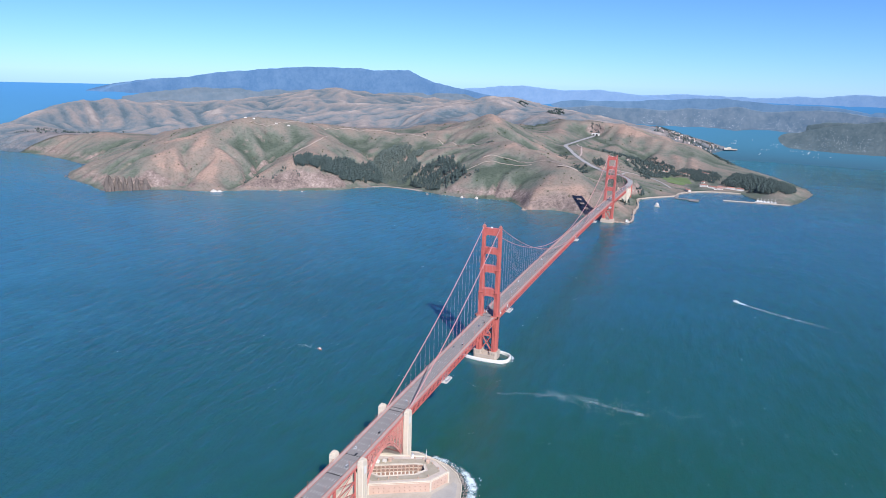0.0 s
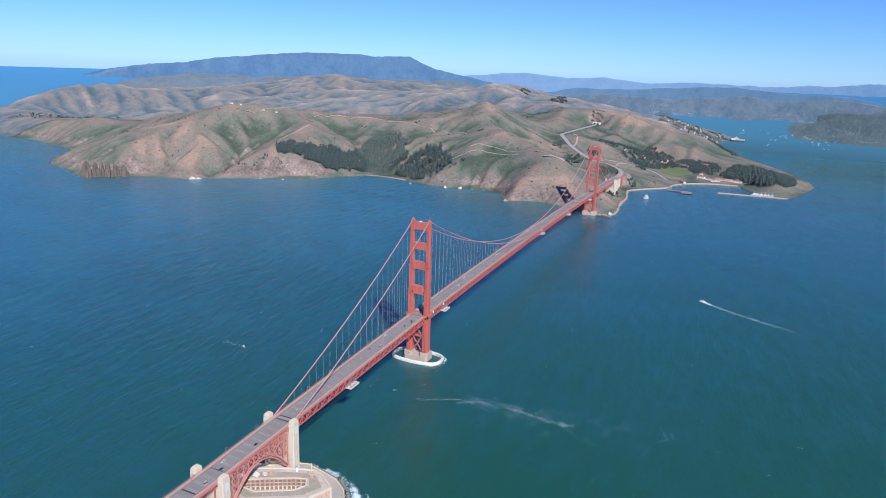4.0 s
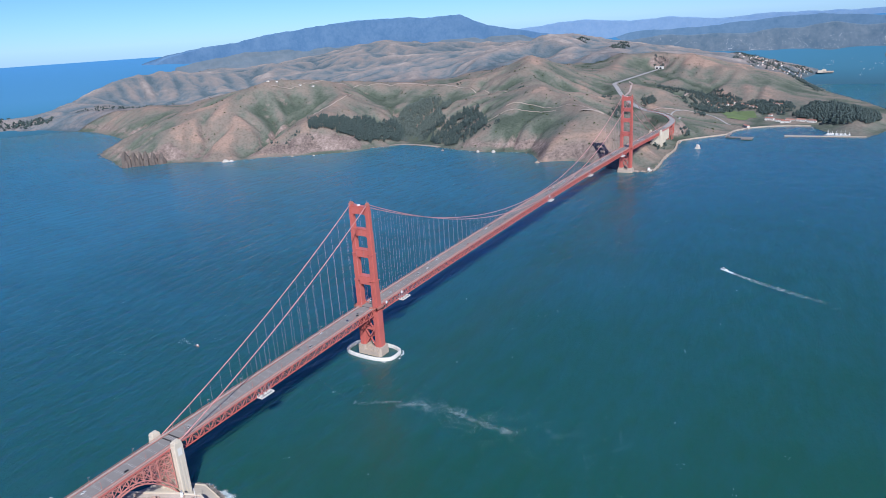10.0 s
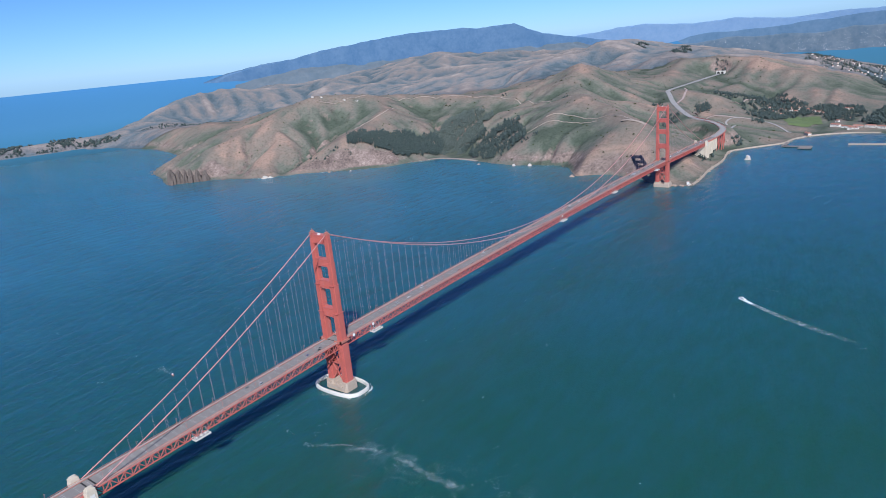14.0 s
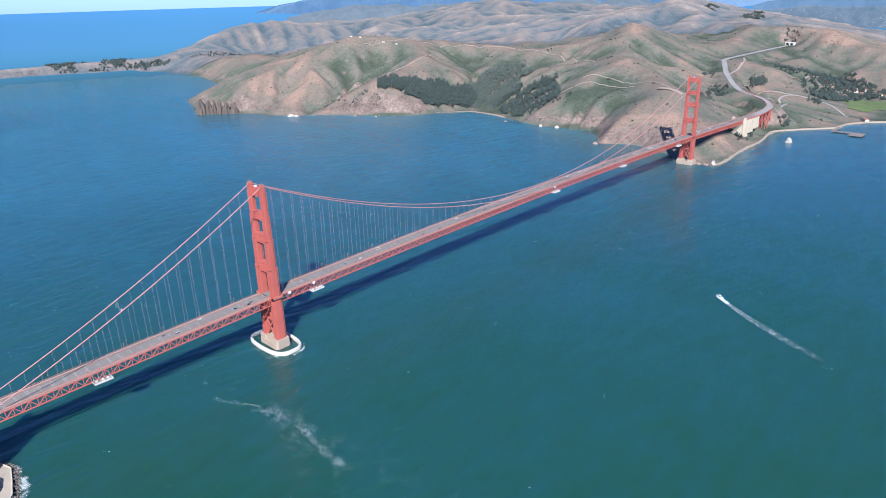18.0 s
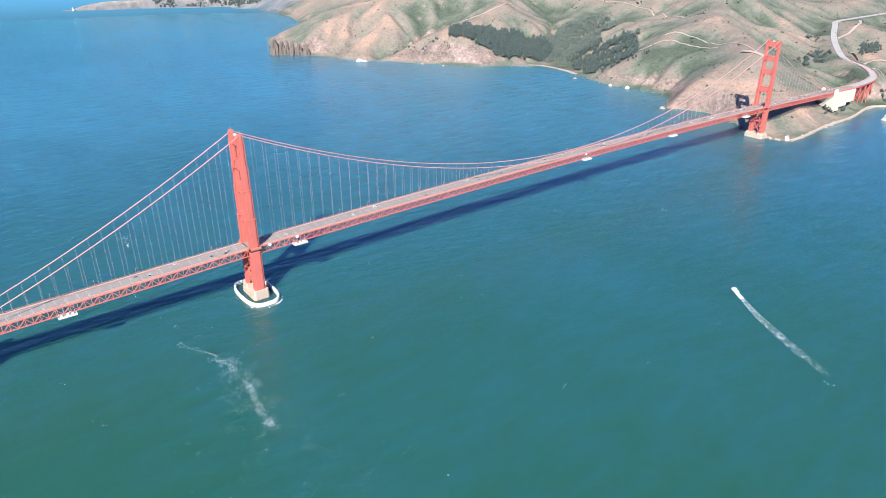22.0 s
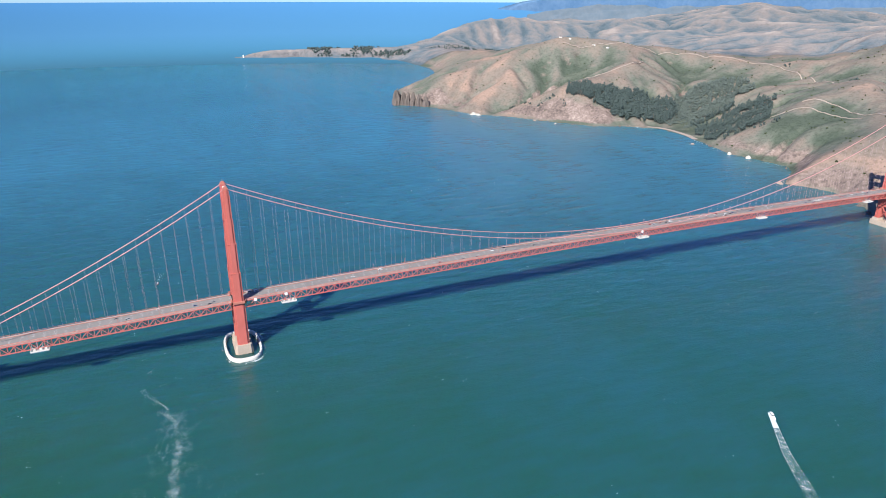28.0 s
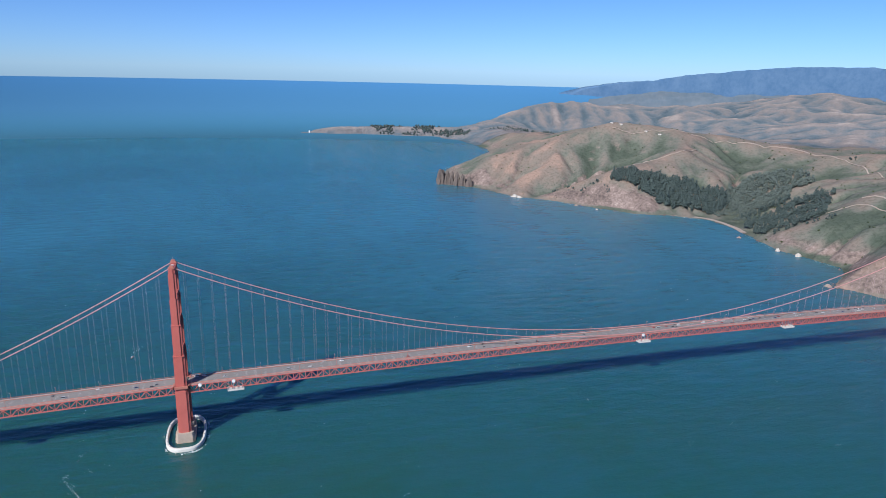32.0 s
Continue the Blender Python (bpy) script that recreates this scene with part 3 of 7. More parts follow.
def cut_by_streams():
    """Lets streams cut valleys into the envelope; returns the heights and how much water gathers at each place."""
    gx, gy = np.meshgrid(GRID_X, GRID_Y, indexing="ij")
    nx, ny = gx.shape
    d = shore_distance(gx, gy)
    bank = 16 + 40 * rough(gx, gy, 170, 31) ** 2
    cap = bank * np.clip(d / 20, 0, 1) + (0.62 + 0.75 * rough(gx, gy, 210, 33)) * np.maximum(d, 0) + 1.2
    h = np.where(d > 0, np.minimum(np.maximum(hill_envelope(gx, gy), 2), cap + 3), -10.0)
    land = (d > 0).ravel()
    steps = [(i, j) for i in (-1, 0, 1) for j in (-1, 0, 1) if i or j]
    index = np.arange(nx * ny).reshape(nx, ny)
    water = np.ones(nx * ny)
    for turn in range(10):
        wide = np.pad(h, 1, mode="edge")
        drop, to = np.zeros((nx, ny)), index.copy()
        for i, j in steps:
            fall = (h - wide[1 + i : 1 + i + nx, 1 + j : 1 + j + ny]) / math.hypot(i, j)
            near = np.clip(np.arange(nx) + i, 0, nx - 1)[:, None] * ny + np.clip(np.arange(ny) + j, 0, ny - 1)[None, :]
            better = fall > drop
            drop, to = np.where(better, fall, drop), np.where(better, near, to)
        order = np.argsort(h.ravel(), kind="stable")
        goes, level = to.ravel().tolist(), h.ravel().tolist()
        gather = [1.0] * (nx * ny)
        for c in order[::-1].tolist():
            if goes[c] != c:
                gather[goes[c]] += gather[c]
        water = np.array(gather)
        bite = (0.058 * np.sqrt(np.minimum(water, 1600)) * land * spared(gx, gy).ravel()).tolist()
        for c in order.tolist():
            if goes[c] != c:
                level[c] = (level[c] + bite[c] * level[goes[c]]) / (1 + bite[c])
        h = np.array(level).reshape(nx, ny)
        wide = np.pad(h, 1, mode="edge")
        mean = (wide[:-2, 1:-1] + wide[2:, 1:-1] + wide[1:-1, :-2] + wide[1:-1, 2:]) / 4
        h = np.where(d > 0, h + 0.03 * (mean - h), h)
    for turn in range(1):
        wide = np.pad(h, 1, mode="edge")
        mean = (wide[:-2, 1:-1] + wide[2:, 1:-1] + wide[1:-1, :-2] + wide[1:-1, 2:]) / 4
        h = np.where(d > 0, h + 0.3 * (mean - h), h)
    damp = np.log2(water).reshape(nx, ny)
    for turn in range(3):
        wide = np.pad(damp, 1, mode="edge")
        damp = 0.4 * damp + 0.15 * (wide[:-2, 1:-1] + wide[2:, 1:-1] + wide[1:-1, :-2] + wide[1:-1, 2:])
    return h, damp


def from_grid(values, x, y):
    u = np.clip((x - GRID_X[0]) / CELL, 0, len(GRID_X) - 1.001)
    v = np.clip((y - GRID_Y[0]) / CELL, 0, len(GRID_Y) - 1.001)
    i, j = u.astype(int), v.astype(int)
    u, v = u - i, v - j
    return (values[i, j] * (1 - u) + values[i + 1, j] * u) * (1 - v) + (values[i, j + 1] * (1 - u) + values[i + 1, j + 1] * u) * v


CUT_LAND, DAMP_LAND = cut_by_streams()


def wild_height(x, y):
    h = from_grid(CUT_LAND, x, y)
    calm = np.clip(1 - (dist_from_eye(x, y) - 4600) / 900, 0, 1)
    tall = np.clip((h - 12) / 90, 0, 1)
    h = h + tall * (5 * (ridged(x, y, 75, 21, 3) - 0.6) + 1.5 * (rough(x, y, 18, 22) - 0.5))
    d = shore_distance(x, y) + np.clip((-3350 - x) / 150, 0, 1) * np.clip((1750 - y) / 200, 0, 1) * (95 * (rough(x, y, 130, 14) - 0.56) + 45 * (rough(x, y, 55, 15) - 0.5)) + calm * (tall * 18 * (rough(x, y, 60, 8) - 0.5) + 7 * (rough(x, y, 24, 9) - 0.5))
    bluff = 4 + (14 + 44 * rough(x, y, 170, 31) ** 2 + 14 * (x < -1000) + 16 * (x < -3300)) * np.clip((h - 10) / 60, 0, 1)
    d = d + tall * 17 * (ridged(x, y, 52, 71, 3) - 0.6) * np.clip(1.2 - d / 90, 0, 1) * (d > 0)
    cap = bluff * np.clip(d / 16, 0, 1) + (0.62 + 0.75 * rough(x, y, 210, 33)) * np.maximum(d, 0) + 1.2
    return np.where(d > 0, np.minimum(np.maximum(h, 1.0), cap + 7 * tall * (ridged(x, y, 70, 41, 3) - 0.5) * np.clip(d / 30, 0, 1)), np.maximum(-14, 0.5 * d))


def dist_from_eye(x, y):
    return np.hypot(x - 560, y + 620)


def gully(x, y):
    """How much water gathers at a place, 0 on the crests to 1 in the stream beds."""
    return np.clip((from_grid(DAMP_LAND, x, y) - 0.6) / 5.0, 0, 1)


def smoothed(h, turns):
    for turn in range(turns):
        wide = np.pad(h, 1, mode="edge")
        h = 0.2 * h + 0.2 * (wide[:-2, 1:-1] + wide[2:, 1:-1] + wide[1:-1, :-2] + wide[1:-1, 2:])
    return h


CREST_LAND = np.clip((smoothed(CUT_LAND, 1) - smoothed(CUT_LAND, 14)) / 7.0, -1, 1)


def crest(x, y):
    """How far a place stands out over the land round it, from -1 to 1."""
    return from_grid(CREST_LAND, x, y)


# Faces of bare red soil (over 0) and of green grass (under 0): east, north, reach, amount.
BARE_SPOTS = ((-1702, 1285, 34, 1.1), (-1665, 1130, 110, 0.35), (-480, 1760, 75, 0.55), (-225, 1440, 110, 0.7), (-150, 1350, 80, 0.4), (-420, 1460, 60, 0.45), (-955, 2095, 26, 0.9), (-850, 2040, 90, 0.35),
              (-850, 2190, 80, 0.4), (-780, 2330, 110, 0.45), (-1600, 1620, 60, 0.6), (-1345, 1625, 26, 0.9), (-580, 1690, 40, 0.6), (-80, 3080, 190, 0.5), (-650, 1650, 50, 0.4), (20, 1430, 90, 0.5), (10, 1600, 90, 0.45), (-1260, 1245, 50, 0.5), (-1330, 1110, 70, 0.3))
GREEN_SPOTS = ((-1530, 1440, 120, 0.75), (-1480, 1220, 80, 0.6), (-1150, 1950, 130, 0.35), (-540, 1565, 60, 0.9), (-450, 1590, 50, 0.4), (-560, 2210, 150, 0.55), (-440, 1960, 110, 0.5), (-1420, 1880, 80, 0.45),
               (-660, 1870, 90, 0.3), (-1640, 1440, 50, 0.3), (-330, 2560, 120, 0.4), (-700, 2050, 60, 0.4))


# Broken cliff faces: east, north, reach.
CLIFFS = ((-1300, 1180, 48), (-1225, 1240, 62), (-1150, 1300, 60), (-1095, 1350, 46), (-1380, 1105, 40), (-1690, 960, 60), (-1560, 1020, 50))


def cliff_face(x, y):
    return sum(np.exp(-(((x - fx) ** 2 + (y - fy) ** 2) / r**2)) for fx, fy, r in CLIFFS).clip(0, 1)


def bareness(x, y):
    wx, wy = x + 70 * (rough(x, y, 60, 91) - 0.5), y + 70 * (rough(x, y, 60, 92) - 0.5)
    total = np.zeros(x.shape)
    for spots, sign in ((BARE_SPOTS, 1), (GREEN_SPOTS, -1)):
        for fx, fy, r, amount in spots:
            total += sign * amount * np.exp(-(((wx - fx) ** 2 + (wy - fy) ** 2) / r**2))
    return np.clip(total, -1, 1)


# Far ranges stand on the rim of the place, drawn in along the sight lines from the middle of the flight.
EYE = Vector((560, -620, 433))
NEAR, RIM = 4300.0, 450.0


def drawn_in(dist):
    return np.where(dist < NEAR, dist, NEAR + RIM * (1 - 1 / (1 + np.maximum(dist - NEAR, 0) / RIM)))


# Ranges: distance, depth, then bearing to the left of the bridge's line and height over the horizon, both in degrees.
RANGES_HIGH = (
    (16000, 5200, ((55.2, -1.5), (54.2, -1.15), (53, -0.86), (50.4, -0.48), (47.9, -0.28), (45.3, 0.18), (42.2, 0.5), (38.5, 0.86), (35.8, 0.84), (33.9, 0.86),
                   (32.8, 0.74), (31.2, 0.78), (29.8, 0.86), (28.6, 0.3), (27.6, -0.12), (25.3, -0.6), (23, -1.0), (20, -1.6))),
    (19000, 4500, ((27, -0.9), (25.3, -0.62), (21.7, -0.27), (19.9, -0.17), (18, -0.3), (16.3, -0.44), (13.3, -0.31), (11, -0.5), (9.6, -0.7), (7, -1.0), (5, -1.3), (0, -1.6))),
    (15000, 4500, ((22, -1.62), (17, -1.45), (14, -1.3), (12, -1.2), (9, -1.02), (7, -0.95), (4, -0.72), (2.8, -0.64), (1.9, -0.8), (0, -1.0), (-2.5, -1.2), (-4, -1.15), (-6, -1.35), (-12, -1.5))),
    (30000, 6000, ((14, -0.9), (9, -0.65), (6.1, -0.5), (3, -0.55), (0, -0.6), (-2.4, -0.38), (-4.2, -0.38), (-6.3, -0.07), (-8.3, -0.12), (-13, -0.3))),
)
RANGES_LOW = (
    (10300, 2900, ((24, -2.3), (20, -1.95), (18, -1.8), (16, -1.9), (14, -1.65), (12, -1.8), (10, -1.6), (8, -1.75), (6, -1.55), (4, -1.65), (2, -1.4), (-1, -1.5), (-4, -1.35), (-8, -1.6), (-14, -1.7))),
    (8300, 900, ((-1.6, -3.2), (-2.4, -2.8), (-3.4, -2.45), (-5, -2.2), (-9, -2.0), (-14, -2.0))),
    (6600, 1350, ((-1.2, -3.7), (-2.2, -3.25), (-3.2, -2.9), (-4.5, -2.6), (-6, -2.35), (-8, -2.0), (-10, -1.85), (-16, -1.9))),
    (8200, 2400, ((58, -3.4), (53, -2.2), (49, -1.95), (45, -1.75), (41, -1.5), (36.4, -1.35), (33.7, -1.5), (30, -1.7), (26.7, -1.9), (24, -2.4), (20, -2.8), (17, -3.4))),
)
RANGES = RANGES_HIGH + RANGES_LOW


def range_height(bearing, dist, group=None, inland_too=True):
    # rolling country behind the coast
    inland = np.clip((bearing - 21) / 4, 0, 1) * np.clip((54 - bearing) / 6, 0, 1) * np.clip((dist - 5600) / 900, 0, 1) * np.clip((15000 - dist) / 2000, 0, 1)
    h = -40 + inland * (190 + 60 * rough(bearing * 100, dist * 0.06, 80, 77))
    if not inland_too:
        h = np.full(dist.shape, -40.0)
    for far, deep, line in RANGES:
        if group and far not in group:
            continue
        az = np.array([p[0] for p in line][::-1])
        el = np.array([p[1] for p in line][::-1])
        e = np.interp(bearing, az, el, left=-9, right=-9)
        jag = (0.32 * (rough(bearing * 100, dist * 0.02, 260, int(far) + 9) - 0.5) if far < 15500 else 0) + 0.09 * (rough(bearing * 100, dist * 0.02, 90, int(far)) - 0.5) + 0.05 * (rough(bearing * 100, dist * 0.05, 30, int(far) + 1) - 0.5)
        top = EYE.z + far * np.tan(np.radians(e + jag))
        fold = 0.8 + 0.4 * rough(bearing * 100, dist * 0.06, 210, int(far) + 5)
        width = deep * np.clip((54.5 - bearing) / 12, 0.05, 1) if far == 16000 else deep
        slope = 1 - (np.abs(dist - far) / width) ** 1.3 * fold
        h = np.maximum(h, np.where((e > -8) & (top > 0) & (slope > 0), top * slope - 14, -40))
    return h


def polar_sheet(name, bearings, dists, height, mat):
    """A sheet over bearings and distances from the middle of the flight, its far part drawn in."""
    az, dd = np.meshgrid(bearings, dists, indexing="ij")
    x, y = EYE.x - dd * np.sin(np.radians(az)), EYE.y + dd * np.cos(np.radians(az))
    z = height(x, y, az, dd)
    k = drawn_in(dd) / dd
    px, py, pz = EYE.x + (x - EYE.x) * k, EYE.y + (y - EYE.y) * k, EYE.z + (z - EYE.z) * k
    na, nd = az.shape
    me = bpy.data.meshes.new(name)
    me.vertices.add(na * nd)
    me.vertices.foreach_set("co", np.stack([px, py, pz], -1).astype(np.float32).ravel())
    i = np.arange(na * nd).reshape(na, nd)
    quad = np.stack([i[:-1, :-1], i[:-1, 1:], i[1:, 1:], i[1:, :-1]], -1).reshape(-1, 4)
    keep = (z[:-1, :-1].ravel() > -1) | (z[1:, 1:].ravel() > -1) | (z[:-1, 1:].ravel() > -1) if height is not sea_level else np.ones(len(quad), bool)
    quad = quad[keep][:, ::-1]
    me.loops.add(quad.size)
    me.loops.foreach_set("vertex_index", quad.ravel().astype(np.int32))
    me.polygons.add(len(quad))
    me.polygons.foreach_set("loop_start", np.arange(0, quad.size, 4, dtype=np.int32))
    me.polygons.foreach_set("loop_total", np.full(len(quad), 4, np.int32))
    me.update(calc_edges=True)
    me.shade_smooth()
    me.attributes.new("place", "FLOAT_VECTOR", "POINT").data.foreach_set("vector", np.stack([x, y, z], -1).astype(np.float32).ravel())
    me.materials.append(mat)
    return new(name, me)


def sea_level(x, y, az, dd):
    return np.zeros(dd.shape)


def all_land(x, y, az, dd):
    fade = np.clip((6950 - dd) / 500, 0, 1)
    return land_height(x, y) * fade - 40 * (1 - fade)


def hazed_hill_range(x, y, az, dd):
    return range_height(az, dd, (8200,))


def shore_range(x, y, az, dd):
    return range_height(az, dd, (8300, 6600), False)


def middle_range(x, y, az, dd):
    return range_height(az, dd, (10300,), False)


def bay_range(x, y, az, dd):
    return range_height(az, dd, (15000,), False)


def blue_range(x, y, az, dd):
    return range_height(az, dd, (16000,), False)


def faint_range(x, y, az, dd):
    return range_height(az, dd, (19000, 30000), False)


sea = polar_sheet("water", np.arange(-180, 180.1, 2.0), np.concatenate([[1], np.arange(100, 4301, 100)]), sea_level, WATER)
tagged(sea, "teal green bay water with small wind ripples", "water", kind="structure")
# Matte sheet: sky reflection is painted in, bluer and paler with distance.
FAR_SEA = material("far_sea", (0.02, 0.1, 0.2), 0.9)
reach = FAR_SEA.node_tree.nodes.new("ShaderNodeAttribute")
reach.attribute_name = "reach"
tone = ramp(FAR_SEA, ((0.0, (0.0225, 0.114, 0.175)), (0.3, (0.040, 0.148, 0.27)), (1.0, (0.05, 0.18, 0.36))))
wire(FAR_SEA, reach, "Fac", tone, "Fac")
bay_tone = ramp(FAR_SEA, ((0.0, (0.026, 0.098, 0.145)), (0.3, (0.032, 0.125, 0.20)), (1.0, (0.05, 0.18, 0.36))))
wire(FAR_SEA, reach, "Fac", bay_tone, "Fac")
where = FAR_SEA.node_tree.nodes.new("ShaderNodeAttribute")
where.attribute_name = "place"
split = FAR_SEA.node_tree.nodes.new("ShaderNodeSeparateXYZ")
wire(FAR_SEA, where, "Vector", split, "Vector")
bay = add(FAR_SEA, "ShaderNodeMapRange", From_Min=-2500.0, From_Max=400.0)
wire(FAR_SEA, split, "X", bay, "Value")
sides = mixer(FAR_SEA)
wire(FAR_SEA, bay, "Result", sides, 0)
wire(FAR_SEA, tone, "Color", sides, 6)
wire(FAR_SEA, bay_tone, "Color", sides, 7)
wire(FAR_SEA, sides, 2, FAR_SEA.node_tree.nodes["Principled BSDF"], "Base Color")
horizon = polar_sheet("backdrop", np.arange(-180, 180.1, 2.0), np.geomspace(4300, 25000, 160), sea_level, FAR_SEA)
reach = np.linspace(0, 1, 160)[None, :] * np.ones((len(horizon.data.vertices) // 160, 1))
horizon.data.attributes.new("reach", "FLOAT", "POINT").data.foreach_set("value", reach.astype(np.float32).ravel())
tagged(horizon, "open sea towards the horizon, sky reflection painted blue", "sea", kind="structure")
LAND_BEARINGS = np.arange(-22, 88, 0.19)
LAND_DISTS = np.concatenate([np.arange(1700, 3000, 9.0), np.arange(3000, 4600, 13.0), np.arange(4600, 7000, 22.0)])
hills = polar_sheet("ground", LAND_BEARINGS, LAND_DISTS[LAND_DISTS < 4210], all_land, HILL)
tagged(hills, "coastal hills of dry grass, green slopes and bare red soil", "hills", kind="structure")
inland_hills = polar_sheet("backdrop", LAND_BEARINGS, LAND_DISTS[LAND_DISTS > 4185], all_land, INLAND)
tagged(inland_hills, "ridges and valleys inland of the coast, greyed by painted haze", "hills", kind="structure")


def mark_land(ob, x, y):
    """Stores how damp and how steep the land is, for its plant cover."""
    run = 5.0
    h = land_height(x, y)
    slope = np.hypot(land_height(x + run, y) - h, land_height(x, y + run) - h) / run
    slope = slope + 0.75 * np.clip(1.35 - shore_distance(x, y) / np.where(x < -1000, 85, 55), 0, 1) * np.clip((h - 6) / 12, 0, 1)
    slope = slope + 1.1 * np.clip(cliff_face(x, y) * 1.5 - 0.35 - 0.9 * (rough(x, y, 40, 95) - 0.4), 0, 1) * np.clip((h - 4) / 6, 0, 1)
    for name, values in (("gully", gully(x, y)), ("slope", slope), ("crest", crest(x, y)), ("bare", bareness(x, y))):
        ob.data.attributes.new(name, "FLOAT", "POINT").data.foreach_set("value", values.astype(np.float32).ravel())


for ob, dists in ((hills, LAND_DISTS[LAND_DISTS < 4210]), (inland_hills, LAND_DISTS[LAND_DISTS > 4185])):
    az, dd = np.meshgrid(LAND_BEARINGS, dists, indexing="ij")
    mark_land(ob, EYE.x - dd * np.sin(np.radians(az)), EYE.y + dd * np.cos(np.radians(az)))
FAR_DISTS = np.concatenate([np.arange(5200, 7000, 50.0), np.geomspace(7000, 36000, 90)])
# Aerial haze is painted into these base tones, bluer and paler farther off.
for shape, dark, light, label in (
        (hazed_hill_range, (0.070, 0.108, 0.140), (0.138, 0.160, 0.182), "rolling hills behind the coast in painted blue-grey haze"),
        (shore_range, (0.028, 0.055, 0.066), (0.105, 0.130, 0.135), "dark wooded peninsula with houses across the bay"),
        (middle_range, (0.045, 0.092, 0.140), (0.150, 0.182, 0.215), "green and tan hills beyond the bay with painted haze"),
        (bay_range, (0.060, 0.125, 0.205), (0.120, 0.190, 0.275), "hills behind the far shore under painted blue haze"),
        (blue_range, (0.044, 0.112, 0.215), (0.112, 0.188, 0.295), "forested mountain behind the headlands, blue haze painted on"),
        (faint_range, (0.12, 0.215, 0.36), (0.19, 0.285, 0.42), "mountain ranges on the horizon paled by painted haze")):
    ob = polar_sheet("backdrop", np.arange(-24, 66, 0.15), FAR_DISTS, shape, grained("far_range_painted_haze", dark, light, 1.0, 0.012, 0.06, 0.0))
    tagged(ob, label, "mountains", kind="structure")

# ---------------------------------------------------------------- the suspension bridge
SPAN, SIDE = 1229.0, 331.0
SOUTH_END, NORTH_END = -760.0, 1700.0
HALF = 13.2          # from the middle line to each cable and truss
TOP = 218.0
PANEL = 7.3
TRUSS = 8.3


def road_z(y):
    """The roadway's height along the bridge."""
    if y < 0:
        return 71.0 + 0.0335 * y if y > -440 else 56.26 + 0.012 * (y + 440)
    if y > SPAN:
        return 71.0 - 0.029 * (y - SPAN)
    s = y / SPAN
    return 71.0 + 4 * 6.5 * s * (1 - s)


def cable_z(y):
    if 0 <= y <= SPAN:
        s = 2 * y / SPAN - 1
        return 80.0 + (TOP - 1.5 - 80.0) * s * s
    s = min(1, (-y if y < 0 else y - SPAN) / SIDE)
    end = road_z(-SIDE if y < 0 else SPAN + SIDE) + 1.0
    return (TOP - 1.5) * (1 - s) + end * s - 4 * 9.0 * s * (1 - s)


bridge = tagged(new("suspension_bridge"), "long orange-red steel suspension bridge over the strait", "bridge")


def strip(name, x0, x1, lift, thick, y0, y1, mat, step=14.6, label=""):
    """A band of the deck that follows the roadway."""
    bm = bmesh.new()
    n = max(2, int((y1 - y0) / step))
    rows = []
    for i in range(n + 1):
        y = y0 + (y1 - y0) * i / n
        z = road_z(y) + lift
        rows.append([bm.verts.new(p) for p in ((x0, y, z), (x1, y, z), (x1, y, z - thick), (x0, y, z - thick))])
    for a, b in zip(rows, rows[1:]):
        for k in range(4):
            bm.faces.new((a[k], a[(k + 1) % 4], b[(k + 1) % 4], b[k]))
    bm.faces.new(rows[0])
    bm.faces.new(rows[-1][::-1])
    return part(name, bm, mat, bridge, label)


strip("roadway", -9.2, 9.2, 0.0, 0.5, SOUTH_END, NORTH_END, ASPHALT, label="grey six-lane roadway")
for sx in (-1, 1):
    a, b = sorted((sx * 9.2, sx * 13.0))
    strip("sidewalk", a, b, 0.45, 0.9, SOUTH_END, NORTH_END, WALKWAY, label="pale raised sidewalk")
    a, b = sorted((sx * 8.9, sx * 9.25))
    strip("guard_rail", a, b, 0.95, 0.5, SOUTH_END, NORTH_END, ORANGE_FADED)
    a, b = sorted((sx * 13.05, sx * 13.3))
    strip("railing", a, b, 1.65, 0.35, SOUTH_END, NORTH_END, ORANGE_FADED)
    a, b = sorted((sx * 12.85, sx * 13.75))
    strip("top_chord", a, b, -0.05, 0.95, -SIDE, SPAN + SIDE, ORANGE, label="riveted steel chord")
    strip("bottom_chord", a, b, -TRUSS - 0.4, 1.15, -SIDE, SPAN + SIDE, ORANGE, label="riveted steel chord")
    a, b = sorted((sx * 12.9, sx * 13.6))
    strip("edge_girder", a, b, -0.05, 1.5, SOUTH_END, -SIDE, ORANGE)
    strip("edge_girder", a, b, -0.05, 2.2, SPAN + SIDE, NORTH_END, ORANGE)

# lane lines: dashes in four rows and a double middle line
dash = bmesh.new()
flat_box(dash, -0.17, 0.17, -2.0, 2.0, 0.0, 0.02)
dash_mesh = mesh_of("lane_dash", dash, MARKING)
near_dashes = 0
rest = bmesh.new()
for lane in (-6.1, -3.05, 0.0, 3.05, 6.1):
    y = SOUTH_END + 5
    while y < NORTH_END - 5:
        if -560 < y < -180 and near_dashes < 290:
            part("lane_dash", dash_mesh, None, bridge, at=(lane, y, road_z(y) + 0.015))
            near_dashes += 1
        else:
            z = road_z(y) + 0.015
            flat_box(rest, lane - 0.10, lane + 0.10, y - 1.9, y + 1.9, z, z + 0.02)
        y += 11.5
tagged(part("lane_marking", rest, MARKING, bridge), kind="stuff")
